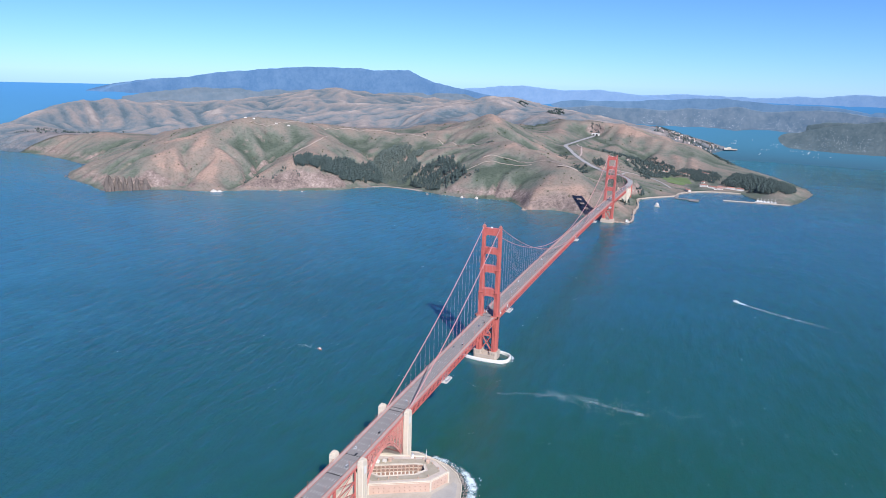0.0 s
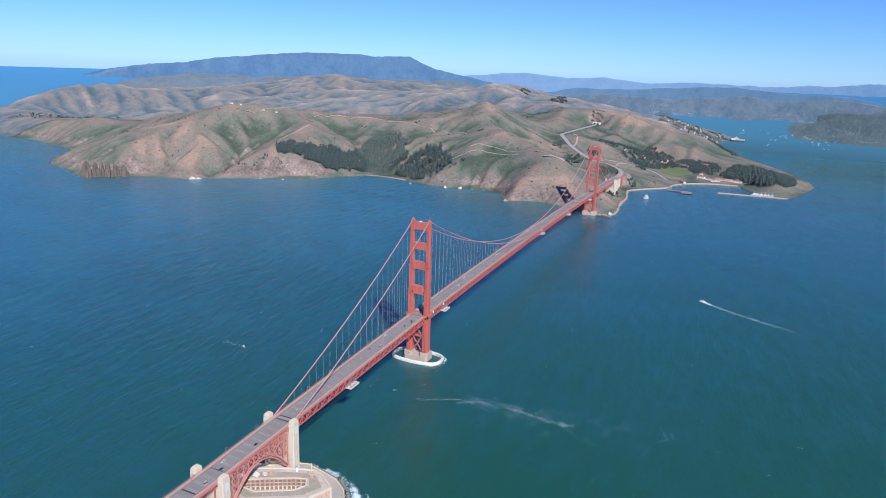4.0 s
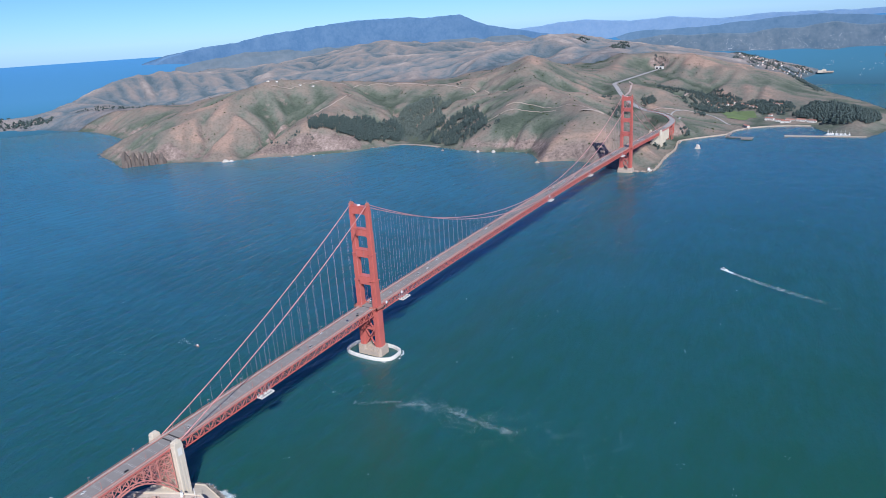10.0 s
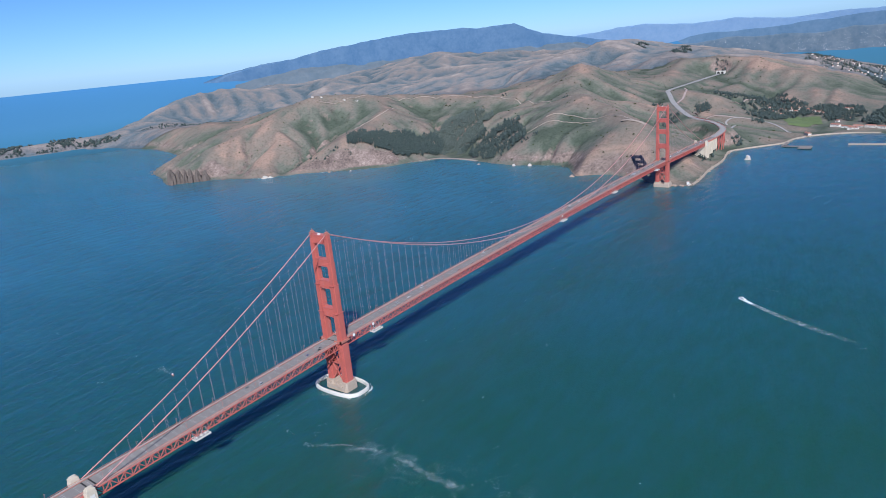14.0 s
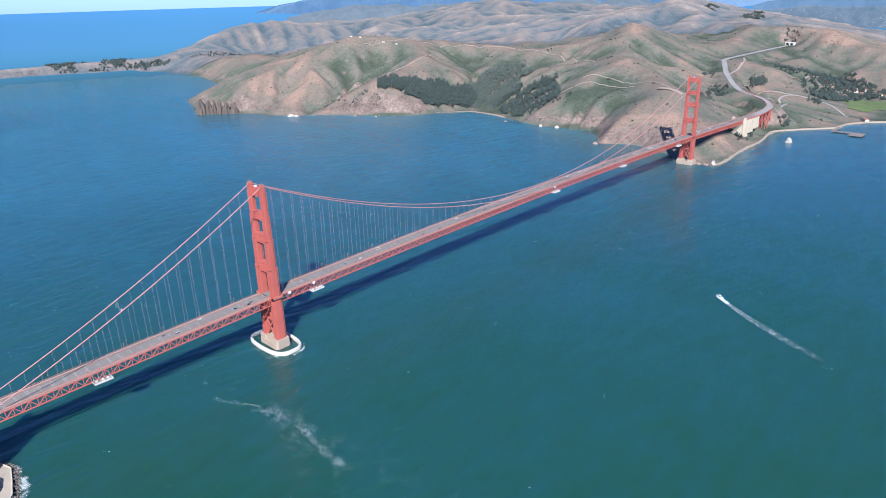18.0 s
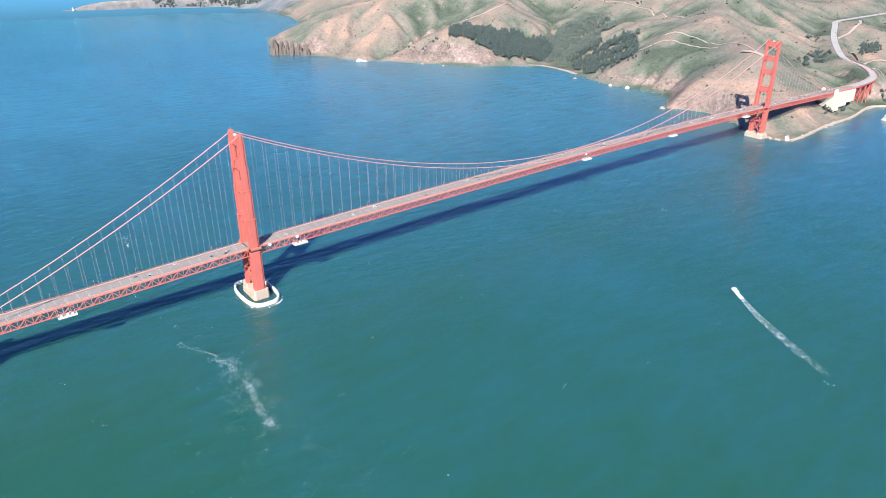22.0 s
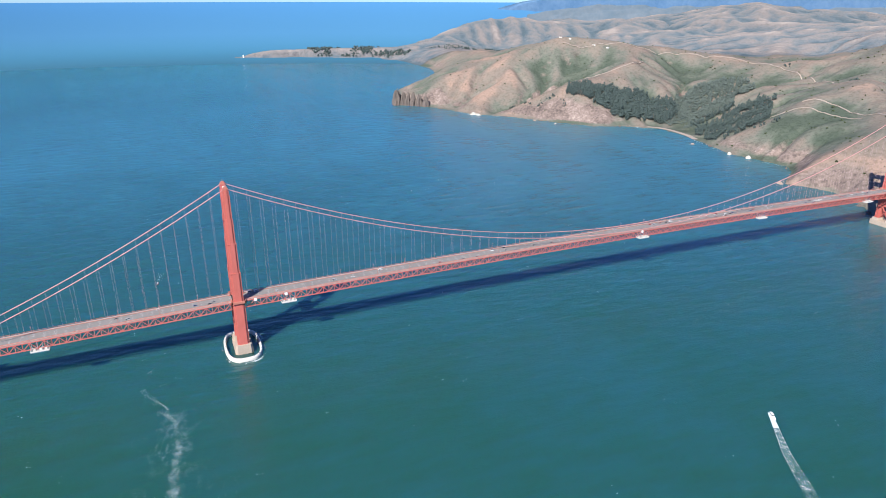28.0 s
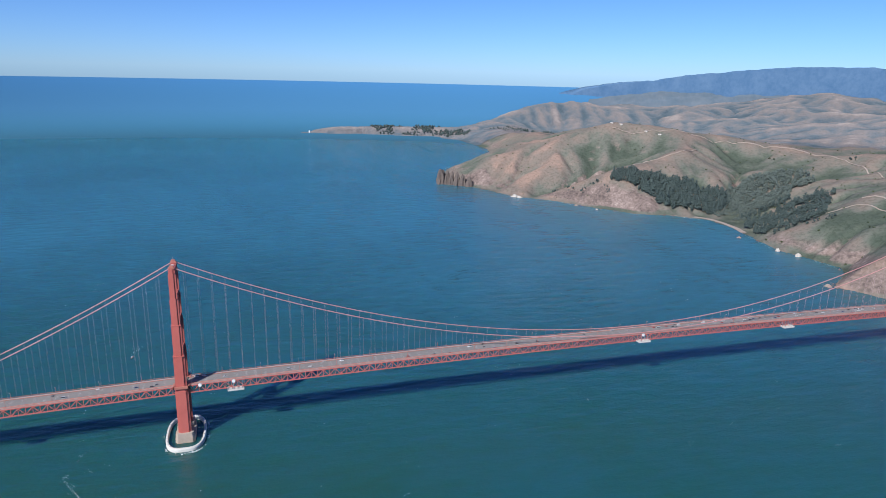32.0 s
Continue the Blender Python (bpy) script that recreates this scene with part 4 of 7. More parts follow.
# dark joints across the deck
for y in (-SIDE - 3, -SIDE + 4, -440, -433, -470, -515, 6, -6, SPAN - 6, SPAN + 6, SPAN + SIDE):
    bm = bmesh.new()
    z = road_z(y)
    flat_box(bm, -9.1, 9.1, y - 0.8, y + 0.8, z + 0.006, z + 0.03)
    part("expansion_joint", bm, DARK, bridge)

# railing posts, one mesh to a long stretch
for sx in (-1, 1):
    bm = bmesh.new()
    y = SOUTH_END
    while y < NORTH_END:
        z = road_z(y)
        flat_box(bm, sx * 13.17 - 0.1, sx * 13.17 + 0.1, y - 0.1, y + 0.1, z + 0.4, z + 1.6)
        y += 3.65
    tagged(part("railing_web", bm, ORANGE_FADED, bridge), kind="stuff")

# stiffening trusses: posts and diagonals; the stretch round the first tower as single members
members = {"diagonal": 0, "post": 0}
rest = bmesh.new()
mem = bmesh.new()
beam(mem, (0, -PANEL / 2, -TRUSS / 2), (0, PANEL / 2, TRUSS / 2), 0.85, 0.7, (1, 0, 0))
diag_up = mesh_of("diagonal", mem, ORANGE)
mem = bmesh.new()
beam(mem, (0, -PANEL / 2, TRUSS / 2), (0, PANEL / 2, -TRUSS / 2), 0.85, 0.7, (1, 0, 0))
diag_down = mesh_of("diagonal", mem, ORANGE)
mem = bmesh.new()
flat_box(mem, -0.3, 0.3, -0.32, 0.32, -TRUSS / 2, TRUSS / 2)
post_mesh = mesh_of("post", mem, ORANGE)
count = int(round((SPAN + 2 * SIDE) / PANEL))
for i in range(count):
    y0 = -SIDE + (SPAN + 2 * SIDE) * i / count
    y1 = -SIDE + (SPAN + 2 * SIDE) * (i + 1) / count
    ym, z0, z1 = (y0 + y1) / 2, road_z(y0) - 0.9, road_z(y1) - 0.9
    for sx in (-1, 1):
        single = sx == 1 and -331 < ym < 900
        if single:
            m = Matrix.Translation((HALF, ym, (z0 + z1) / 2 - TRUSS / 2))
            part("diagonal", diag_up if i % 2 else diag_down, None, bridge, at=m)
            part("post", post_mesh, None, bridge, at=(HALF, y0, z0 - TRUSS / 2))
        else:
            lo, hi = (y0, z0 - TRUSS), (y1, z1)
            if i % 2 == 0:
                lo, hi = (y0, z0), (y1, z1 - TRUSS)
            beam(rest, (sx * HALF, *lo), (sx * HALF, *hi), 0.85, 0.7, (1, 0, 0))
            flat_box(rest, sx * HALF - 0.3, sx * HALF + 0.3, y0 - 0.32, y0 + 0.32, z0 - TRUSS, z0)
    # floor beam and bottom laterals under the deck
    flat_box(rest, -HALF, HALF, y0 - 0.3, y0 + 0.3, z0 - 2.2, z0 + 0.3)
    beam(rest, (-HALF, y0, z0 - TRUSS), (HALF, y1, z1 - TRUSS), 0.4, 0.4)
    beam(rest, (HALF, y0, z0 - TRUSS), (-HALF, y1, z1 - TRUSS), 0.4, 0.4)
tagged(part("truss_web", rest, ORANGE, bridge), kind="stuff")

# main cables and hangers
for sx in (-1, 1):
    pts = [(sx * HALF, y, cable_z(y)) for y in np.linspace(-SIDE, 0, 18)]
    pts += [(sx * HALF, y, cable_z(y)) for y in np.linspace(0, SPAN, 64)[1:]]
    pts += [(sx * HALF, y, cable_z(y)) for y in np.linspace(SPAN, SPAN + SIDE, 18)[1:]]
    bm = bmesh.new()
    tube(bm, pts, 0.58, 8)
    part("main_cable", bm, CABLE, bridge, "round wrapped steel cable", smooth=True)
    n = 0
    for i in range(int((SPAN + 2 * SIDE) / 14.6) + 1):
        y = -SIDE + 7 + i * 14.6
        lo, hi = road_z(y) + 0.5, cable_z(y)
        if y > SPAN + SIDE - 8 or hi - lo < 2 or min(abs(y), abs(y - SPAN)) < 7:
            continue
        bm = bmesh.new()
        for off in (-0.32, 0.32):
            tube(bm, ((sx * HALF, y + off, lo), (sx * HALF, y + off, hi)), 0.05, 4)
        part("hanger", bm, ROPE, bridge)


def leg_core(c, steps):
    """One stack of cross-shaped cells that narrows at every step."""
    bm = bmesh.new()
    rings = []
    for z0, z1, w, d in steps:
        a, b, e = w / 2, w / 2 - 1.0, d / 2 - 1.1
        f = d / 2 - 2.4
        line = ((-b, -e), (b, -e), (b, -f), (a, -f), (a, f), (b, f), (b, e), (-b, e), (-b, f), (-a, f), (-a, -f), (-b, -f))
        for z in (z0, z1):
            rings.append([bm.verts.new((c + x, y, z)) for x, y in line])
    for p, q in zip(rings, rings[1:]):
        for i in range(12):
            bm.faces.new((p[i], p[(i + 1) % 12], q[(i + 1) % 12], q[i]))
    bm.faces.new(rings[0][::-1])
    bm.faces.new(rings[-1])
    return bm


def tower(at_y, foot):
    """A stepped tower of two legs, with braces below the deck and portal struts above it."""
    t = tagged(new("bridge_tower"), "tall stepped orange-red steel tower with four portal struts", "tower")
    t.location = (0, at_y, 0)
    steps = ((foot, 66.0, 9.0, 14.4), (66.0, 110.0, 7.8, 12.4), (110.0, 148.0, 7.0, 10.8), (148.0, 180.0, 6.2, 9.4), (180.0, 210.0, 5.5, 8.2), (210.0, 215.0, 4.8, 7.2))
    for sx in (-1, 1):
        leg = part("leg", leg_core(sx * HALF, steps), ORANGE, t, "stepped and fluted steel leg")
        for z0, z1, w, d in steps:
            for k in (-1, 0, 1):
                for sy in (-1, 1):
                    bm = bmesh.new()
                    c = sx * HALF + k * w * 0.25
                    flat_box(bm, c - w * 0.085, c + w * 0.085, *sorted((sy * (d / 2 - 1.15), sy * d / 2)), z0, z1 - 1.6)
                    part("rib", bm, ORANGE, leg)
        bm = bmesh.new()
        flat_box(bm, sx * HALF - 2.2, sx * HALF + 2.2, -3.4, 3.4, 215.0, 216.6)
        flat_box(bm, sx * HALF - 1.3, sx * HALF + 1.3, -2.2, 2.2, 216.6, TOP + 0.6)
        part("saddle", bm, ORANGE_FADED, t)
        bm = bmesh.new()
        tube(bm, ((sx * HALF, 0, TOP), (sx * HALF, 0, TOP + 3.5)), 0.25, 6)
        part("beacon", bm, ORANGE_FADED, t)
        for z in (148.0, 110.0):
            bm = bmesh.new()
            w, d = (7.3, 11.1) if z > 120 else (8.1, 12.7)
            flat_box(bm, sx * HALF - w / 2, sx * HALF + w / 2, -d / 2, d / 2, z - 0.6, z + 0.3)
            part("ledge", bm, ORANGE, t)
        # walkway round the leg at the deck
        bm = bmesh.new()
        for a, b, c, d in ((sx * HALF - 6.2, sx * HALF + 6.2, -9.0, -7.4), (sx * HALF - 6.2, sx * HALF + 6.2, 7.4, 9.0), (sx * (HALF + 5.2) - 1.0, sx * (HALF + 5.2) + 1.0, -9.0, 9.0)):
            flat_box(bm, a, b, c, d, road_z(at_y) - 1.2, road_z(at_y) + 1.6)
        part("walkway", bm, ORANGE_FADED, t)
    inner = {104: 3.9, 143: 3.5, 173: 3.1, 203: 2.7}
    for z0, z1, deep in ((104.0, 116.0, 7.6), (143.0, 154.0, 6.8), (173.0, 183.0, 6.0), (203.0, 214.0, 5.2)):
        bm = bmesh.new()
        xi = HALF - inner[int(z0)] + 0.8
        flat_box(bm, -xi, xi, -deep / 2, deep / 2, z0 + 0.8, z1 - 0.6)
        strut = part("portal_strut", bm, ORANGE, t, "ribbed steel portal strut")
        for k in range(-4, 5):
            bm = bmesh.new()
            flat_box(bm, k * 2.0 - 0.45, k * 2.0 + 0.45, -deep / 2 - 0.45, deep / 2 + 0.45, z0 + 1.6, z1 - 1.4)
            part("strut_rib", bm, ORANGE, strut)
        for lo, hi in ((z1 - 1.2, z1), (z0, z0 + 1.2)):
            bm = bmesh.new()
            flat_box(bm, -xi, xi, -deep / 2 - 0.6, deep / 2 + 0.6, lo, hi)
            part("flange", bm, ORANGE, strut)
        for s in (-1, 1):
            for k in range(4):
                bm = bmesh.new()
                flat_box(bm, *sorted((s * (xi - 3.6 + k * 0.9), s * xi)), -deep / 2 + 0.5, deep / 2 - 0.5, z0 - 0.9 * (k + 1), z0 - 0.9 * k)
                part("bracket_step", bm, ORANGE, strut)
    for z0, z1 in ((foot + 1, 38.0), (38.0, 62.0)):
        for y in (-4.2, 4.2):
            for s in (-1, 1):
                bm = bmesh.new()
                beam(bm, (-s * (HALF - 5), y, z0), (s * (HALF - 5), y, z1), 1.5, 1.5, (0, 1, 0))
                part("cross_brace", bm, ORANGE, t)
        bm = bmesh.new()
        flat_box(bm, -HALF + 4.6, HALF - 4.6, -4.8, 4.8, z1 - 1.2, z1 + 1.2)
        part("cross_beam", bm, ORANGE, t)
    bm = bmesh.new()
    flat_box(bm, -2.2, 0.6, -1.5, 1.2, 213.9, 215.6)
    part("access_hut", bm, WHITE, t)
    return t


def octagon(hx, hy, cut):
    return [(-hx, -hy + cut), (-hx + cut, -hy), (hx - cut, -hy), (hx, -hy + cut), (hx, hy - cut), (hx - cut, hy), (-hx + cut, hy), (-hx, hy - cut)]


tower(0.0, 12.5)
tower(SPAN, 12.5)

# south pier and its ring-shaped fender
pier = tagged(new("tower_pier"), "tan stepped concrete pier under the south tower", "pier")
bm = bmesh.new()
prism(bm, octagon(20.5, 11.5, 3.0), -6, 6.5, 0.97)
part("footing", bm, PIER, pier)
for sx in (-1, 1):
    bm = bmesh.new()
    prism(bm, [(x + sx * HALF, y) for x, y in octagon(7.0, 10.0, 1.6)], 5.5, 12.5, 0.95, (sx * HALF, 0))
    for k in (-1, 0, 1):
        flat_box(bm, sx * HALF + k * 3.4 - 0.8, sx * HALF + k * 3.4 + 0.8, -10.6, 10.6, 4, 11.2)
    part("plinth", bm, PIER, pier)
bm = bmesh.new()
flat_box(bm, -HALF + 5.5, HALF - 5.5, -6.5, 6.5, 5.0, 9.0)
part("cross_wall", bm, PIER, pier)

fender = tagged(new("pier_fender"), "white oval concrete fender ring standing in the water", "fender")
bm = bmesh.new()
ring = []
N = 56
for i in range(N):
    a = i * math.tau / N
    c, s = math.cos(a), math.sin(a)
    px = 40.5 * math.copysign(abs(c) ** 0.75, c)
    py = 23.0 * math.copysign(abs(s) ** 0.62, s)
    ring.append((px, py))
rows = []
for f, z in ((1.0, -6), (1.0, 3.2), (0.985, 4.6), (0.935, 4.6), (0.92, 3.4), (0.915, -6)):
    rows.append([bm.verts.new((x * f if abs(f) else x, y * (f - (1 - f) * 0.7), z)) for x, y in ring])
for a, b in zip(rows, rows[1:]):
    for i in range(N):
        bm.faces.new((a[i], a[(i + 1) % N], b[(i + 1) % N], b[i]))
part("fender_wall", bm, WHITE_CONCRETE, fender, "whitened concrete wall", smooth=False)
for i in range(0, N, 2):
    x, y = ring[i]
    bm = bmesh.new()
    tube(bm, ((x * 0.955, y * 0.93, 4.5), (x * 0.955, y * 0.93, 5.6)), 0.28, 8)
    part("bollard", bm, GREY, fender)

# north pier on the rocks
pier = tagged(new("tower_pier"), "low pale concrete pier on the rocky point", "pier")
pier.location = (0, SPAN, 0)
bm = bmesh.new()
prism(bm, octagon(22.0, 13.0, 2.0), -6, 8.5, 0.98)
part("footing", bm, PIER, pier)
for sx in (-1, 1):
    bm = bmesh.new()
    prism(bm, [(x + sx * HALF, y) for x, y in octagon(7.0, 10.0, 1.6)], 8.5, 12.5, 0.95, (sx * HALF, 0))
    part("plinth", bm, PIER, pier)


def pylon(y, foot, north=False):
    """A pair of tall concrete shafts, one on each side of the deck, with stepped heads."""
    for sx in (-1, 1):
        p = tagged(new("bridge_pylon"), "tall pale concrete pylon with a stepped head beside the deck", "pylon", "pylons of the bridge")
        p.location = (sx * 16.4, y, 0)
        z = road_z(y)
        bm = bmesh.new()
        prism(bm, octagon(3.2, 5.2, 0.6), foot, z + 1.5)
        part("shaft", bm, CONCRETE, p)
        for a in (-3.4, 0.0, 3.4):
            bm = bmesh.new()
            flat_box(bm, *sorted((sx * 3.1, sx * 3.45)), a - 0.8, a + 1.0, foot + 2, z - 1.5)
            part("pilaster", bm, CONCRETE, p)
        bm = bmesh.new()
        prism(bm, octagon(3.3, 4.4, 0.3), z + 1.5, z + 5.0, 0.99)
        prism(bm, octagon(2.7, 3.5, 0.3), z + 5.0, z + 6.2, 0.98)
        prism(bm, octagon(1.9, 2.5, 0.25), z + 6.2, z + 6.9, 0.97)
        part("head", bm, CONCRETE, p)
        bm = bmesh.new()
        flat_box(bm, *sorted((sx * 3.15, sx * 3.5)), -2.4, 2.4, z - 9, z - 0.8)
        part("panel", bm, WHITE_CONCRETE, p)
        bm = bmesh.new()
        flat_box(bm, *sorted((-sx * 3.0, -sx * 16.4)), -3.2, 3.2, foot, z - 9)
        part("cross_wall", bm, CONCRETE, p)


pylon(-SIDE - 6, 2)
pylon(-444, 6)
pylon(SPAN + SIDE + 4, 18)

# steel arch over the fort
arch = tagged(new("arch_span"), "orange-red steel arch span with latticed spandrels", "arch bridge")
A0, A1 = -436.0, -343.0


def arch_z(y, low=False):
    s = 2 * (y - A0) / (A1 - A0) - 1
    return 47.5 - 33 * s * s - (3.2 + 1.8 * s * s if low else 0)


for sx in (-1, 1):
    X = sx * 12.6
    bm = bmesh.new()
    ys = np.linspace(A0, A1, 13)
    for a, b in zip(ys, ys[1:]):
        beam(bm, (X, a, arch_z(a)), (X, b, arch_z(b)), 1.1, 1.0)
        beam(bm, (X, a, arch_z(a, True)), (X, b, arch_z(b, True)), 1.1, 1.0)
    part("arch_rib", bm, ORANGE_PALE, arch)
    for i, (a, b) in enumerate(zip(ys, ys[1:])):
        bm = bmesh.new()
        beam(bm, (X, a, arch_z(a, i % 2 == 0)), (X, b, arch_z(b, i % 2 == 1)), 0.5, 0.5, (1, 0, 0))
        beam(bm, (X, a, arch_z(a)), (X, a, arch_z(a, True)), 0.5, 0.5, (1, 0, 0))
        part("rib_lacing", bm, ORANGE_PALE, arch)
    for i, a in enumerate(ys):
        top = road_z(a) - 1.5
        bm = bmesh.new()
        flat_box(bm, X - 0.45, X + 0.45, a - 0.35, a + 0.35, arch_z(a), top)
        part("spandrel_post", bm, ORANGE_PALE, arch)
        if i + 1 < len(ys):
            b = ys[i + 1]
            z = max(arch_z(a), arch_z(b)) + 0.5
            while z < top - 2:
                bm = bmesh.new()
                up = min(z + 7.0, top)
                beam(bm, (X, a, z), (X, b, up), 0.5, 0.5, (1, 0, 0))
                beam(bm, (X, a, up), (X, b, z), 0.5, 0.5, (1, 0, 0))
                beam(bm, (X, a, up), (X, b, up), 0.6, 0.6, (1, 0, 0))
                part("spandrel_brace", bm, ORANGE_PALE, arch)
                z += 7.0
for a in np.linspace(A0, A1, 13):
    bm = bmesh.new()
    beam(bm, (-12.6, a, arch_z(a)), (12.6, a, arch_z(a)), 0.6, 0.6)
    part("cross_member", bm, ORANGE_PALE, arch)
    bm = bmesh.new()
    flat_box(bm, -12.6, 12.6, a - 0.3, a + 0.3, road_z(a) - 3.2, road_z(a) - 0.6)
    part("floor_beam", bm, ORANGE_PALE, arch)
    z = arch_z(a)
    while z < road_z(a) - 8:
        bm = bmesh.new()
        up = min(z + 14.0, road_z(a) - 3.2)
        beam(bm, (-12.6, a, z), (12.6, a, up), 0.5, 0.5, (0, 1, 0))
        beam(bm, (-12.6, a, up), (12.6, a, z), 0.5, 0.5, (0, 1, 0))
        part("sway_brace", bm, ORANGE_PALE, arch)
        z += 14.0

# approach viaduct: bents of braced posts and trussed girders
for y0, y1 in ((-490, -452), (-540, -500), (-600, -560), (-670, -630), (-750, -700)):
    v = tagged(new("viaduct_bent"), "braced orange-red steel bent carrying the approach", "viaduct", "bents of the viaduct")
    v.location = (0, (y0 + y1) / 2, 0)
    hy = (y1 - y0) / 2
    z = road_z((y0 + y1) / 2) - 1.5
    for sx in (-1, 1):
        for sy in (-1, 1):
            bm = bmesh.new()
            flat_box(bm, sx * 12.6 - 0.6, sx * 12.6 + 0.6, sy * hy - 0.6, sy * hy + 0.6, 14, z)
            part("post", bm, ORANGE, v)
        for k in range(3):
            a, b = 14 + (z - 14) * k / 3, 14 + (z - 14) * (k + 1) / 3
            bm = bmesh.new()
            beam(bm, (sx * 12.6, -hy, a), (sx * 12.6, hy, b), 0.5, 0.5, (1, 0, 0))
            beam(bm, (sx * 12.6, hy, a), (sx * 12.6, -hy, b), 0.5, 0.5, (1, 0, 0))
            beam(bm, (sx * 12.6, -hy, b), (sx * 12.6, hy, b), 0.6, 0.6, (1, 0, 0))
            part("brace", bm, ORANGE, v)

# ---------------------------------------------------------------- the south shore and the old fort
SOUTH_SHORE = ((-120, -1500), (-85, -900), (-60, -640), (-55, -560), (-50, -470), (-46, -400), (-42, -374), (-28, -345), (4, -325), (22, -319), (43, -324), (65, -330), (82, -342), (94, -360), (102, -386), (106, -418),
               (122, -500), (190, -620), (330, -720), (620, -800), (1300, -900), (1600, -1500))
bm = bmesh.new()
prism(bm, SOUTH_SHORE, -8, 3.6)
part("ground_south", bm, grained("fort_yard", (0.32, 0.275, 0.22), (0.48, 0.42, 0.345), 0.92, 0.05, 0.5, 0.2))
tagged(bpy.data.objects["ground_south"], "flat paved ground round the brick fort", "ground", kind="structure")


def inland(x, y, line):
    """Metres inside a closed line, negative outside."""
    best, ins = np.full(x.shape, 1e9), np.zeros(x.shape, bool)
    for (ax, ay), (bx, by) in zip(line, line[1:] + line[:1]):
        dx, dy = bx - ax, by - ay
        s = np.clip(((x - ax) * dx + (y - ay) * dy) / (dx * dx + dy * dy), 0, 1)
        best = np.minimum(best, np.hypot(x - ax - s * dx, y - ay - s * dy))
        if dy:
            ins ^= ((ay > y) != (by > y)) & (x < dx * (y - ay) / dy + ax)
    return np.where(ins, best, -best)


def bluff_height(x, y):
    d = inland(x, y, SOUTH_SHORE)
    s = np.clip((-472 - y) / 120, 0, 1) * np.clip((d - 14) / 70, 0, 1)
    high = 3.0 + s * s * (3 - 2 * s) * (34 + 22 * rough(x, y, 160, 5)) + 6 * s * rough(x, y, 40, 6)
    return np.minimum(high, 26 + np.maximum(np.abs(x) - 28, 0) * 0.8)


gx, gy = np.meshgrid(np.arange(-330, 1600, 14.0), np.arange(-1500, -455, 14.0), indexing="ij")
gz = bluff_height(gx, gy)
n0, n1 = gx.shape
idx = np.arange(n0 * n1).reshape(n0, n1)
quads = np.stack([idx[:-1, :-1], idx[1:, :-1], idx[1:, 1:], idx[:-1, 1:]], -1).reshape(-1, 4)
quads = quads[(gz.ravel()[quads] > 3.4).any(1) & (inland(gx, gy, SOUTH_SHORE).ravel()[quads] > 1).all(1)]
bluff = sheet("ground_bluff", np.stack([gx, gy, gz], -1).reshape(-1, 3).tolist(), quads.tolist(), HILL)
bluff.data.attributes.new("place", "FLOAT_VECTOR", "POINT").data.foreach_set("vector", np.stack([gx, gy, gz], -1).astype(np.float32).ravel())
tagged(bluff, "scrubby bluff under the bridge approach", "ground", kind="structure")

# fort: tall brick outer wall with pale quoins, an earth-covered roof terrace, a court with three tiers of arches
OUTER = ((9, -418), (67, -384.5), (78, -360), (58, -346), (45, -342), (16, -353), (-28, -374), (-24, -404))
COURT = ((14, -399), (46, -380), (53, -368), (47, -358), (36, -362), (13, -375), (-8, -387), (-4, -398))
FORT_TOP = 16.2
fort = tagged(new("brick_fort"), "old red brick fort with a walled court under the arch", "fort")
bm = bmesh.new()
rings = [[bm.verts.new((x, y, z)) for x, y in line] for line, z in ((OUTER, 3.4), (OUTER, FORT_TOP), (COURT, FORT_TOP), (COURT, 3.7))]
for a, b in zip(rings, rings[1:]):
    for i in range(8):
        bm.faces.new((a[i], a[(i + 1) % 8], b[(i + 1) % 8], b[i]))
bm.faces.new(rings[3])
part("rampart", bm, BRICK, fort)
# the terrace: worn earth and dry grass in uneven plots, stone paving between them
EARTH = grained("terrace_earth", (0.25, 0.215, 0.15), (0.40, 0.345, 0.265), 0.95, 0.12, 0.9, 0.3)
PAVING = grained("terrace_paving", (0.38, 0.31, 0.255), (0.55, 0.47, 0.40), 0.92, 0.15, 0.8, 0.2)
hub = Vector((18, -378))
for i in range(8):
    a, b = Vector(OUTER[i]), Vector(OUTER[(i + 1) % 8])
    c, d = Vector(COURT[i]), Vector(COURT[(i + 1) % 8])
    for lo, hi, mat, lift in ((0.06, 0.36, PAVING, 0.05), (0.37, 0.86, EARTH, 0.35), (0.87, 0.97, PAVING, 0.08)):
        bm = bmesh.new()
        corners = [a.lerp(c, lo), b.lerp(d, lo), b.lerp(d, hi), a.lerp(c, hi)]
        low = [bm.verts.new((p.x, p.y, FORT_TOP - 0.05)) for p in corners]
        up = [bm.verts.new((p.x, p.y, FORT_TOP + lift)) for p in corners]
        bm.faces.new(up)
        for k in range(4):
            bm.faces.new((low[k], low[(k + 1) % 4], up[(k + 1) % 4], up[k]))
        part("terrace_plot", bm, mat, fort, "worn terrace of earth and paving")
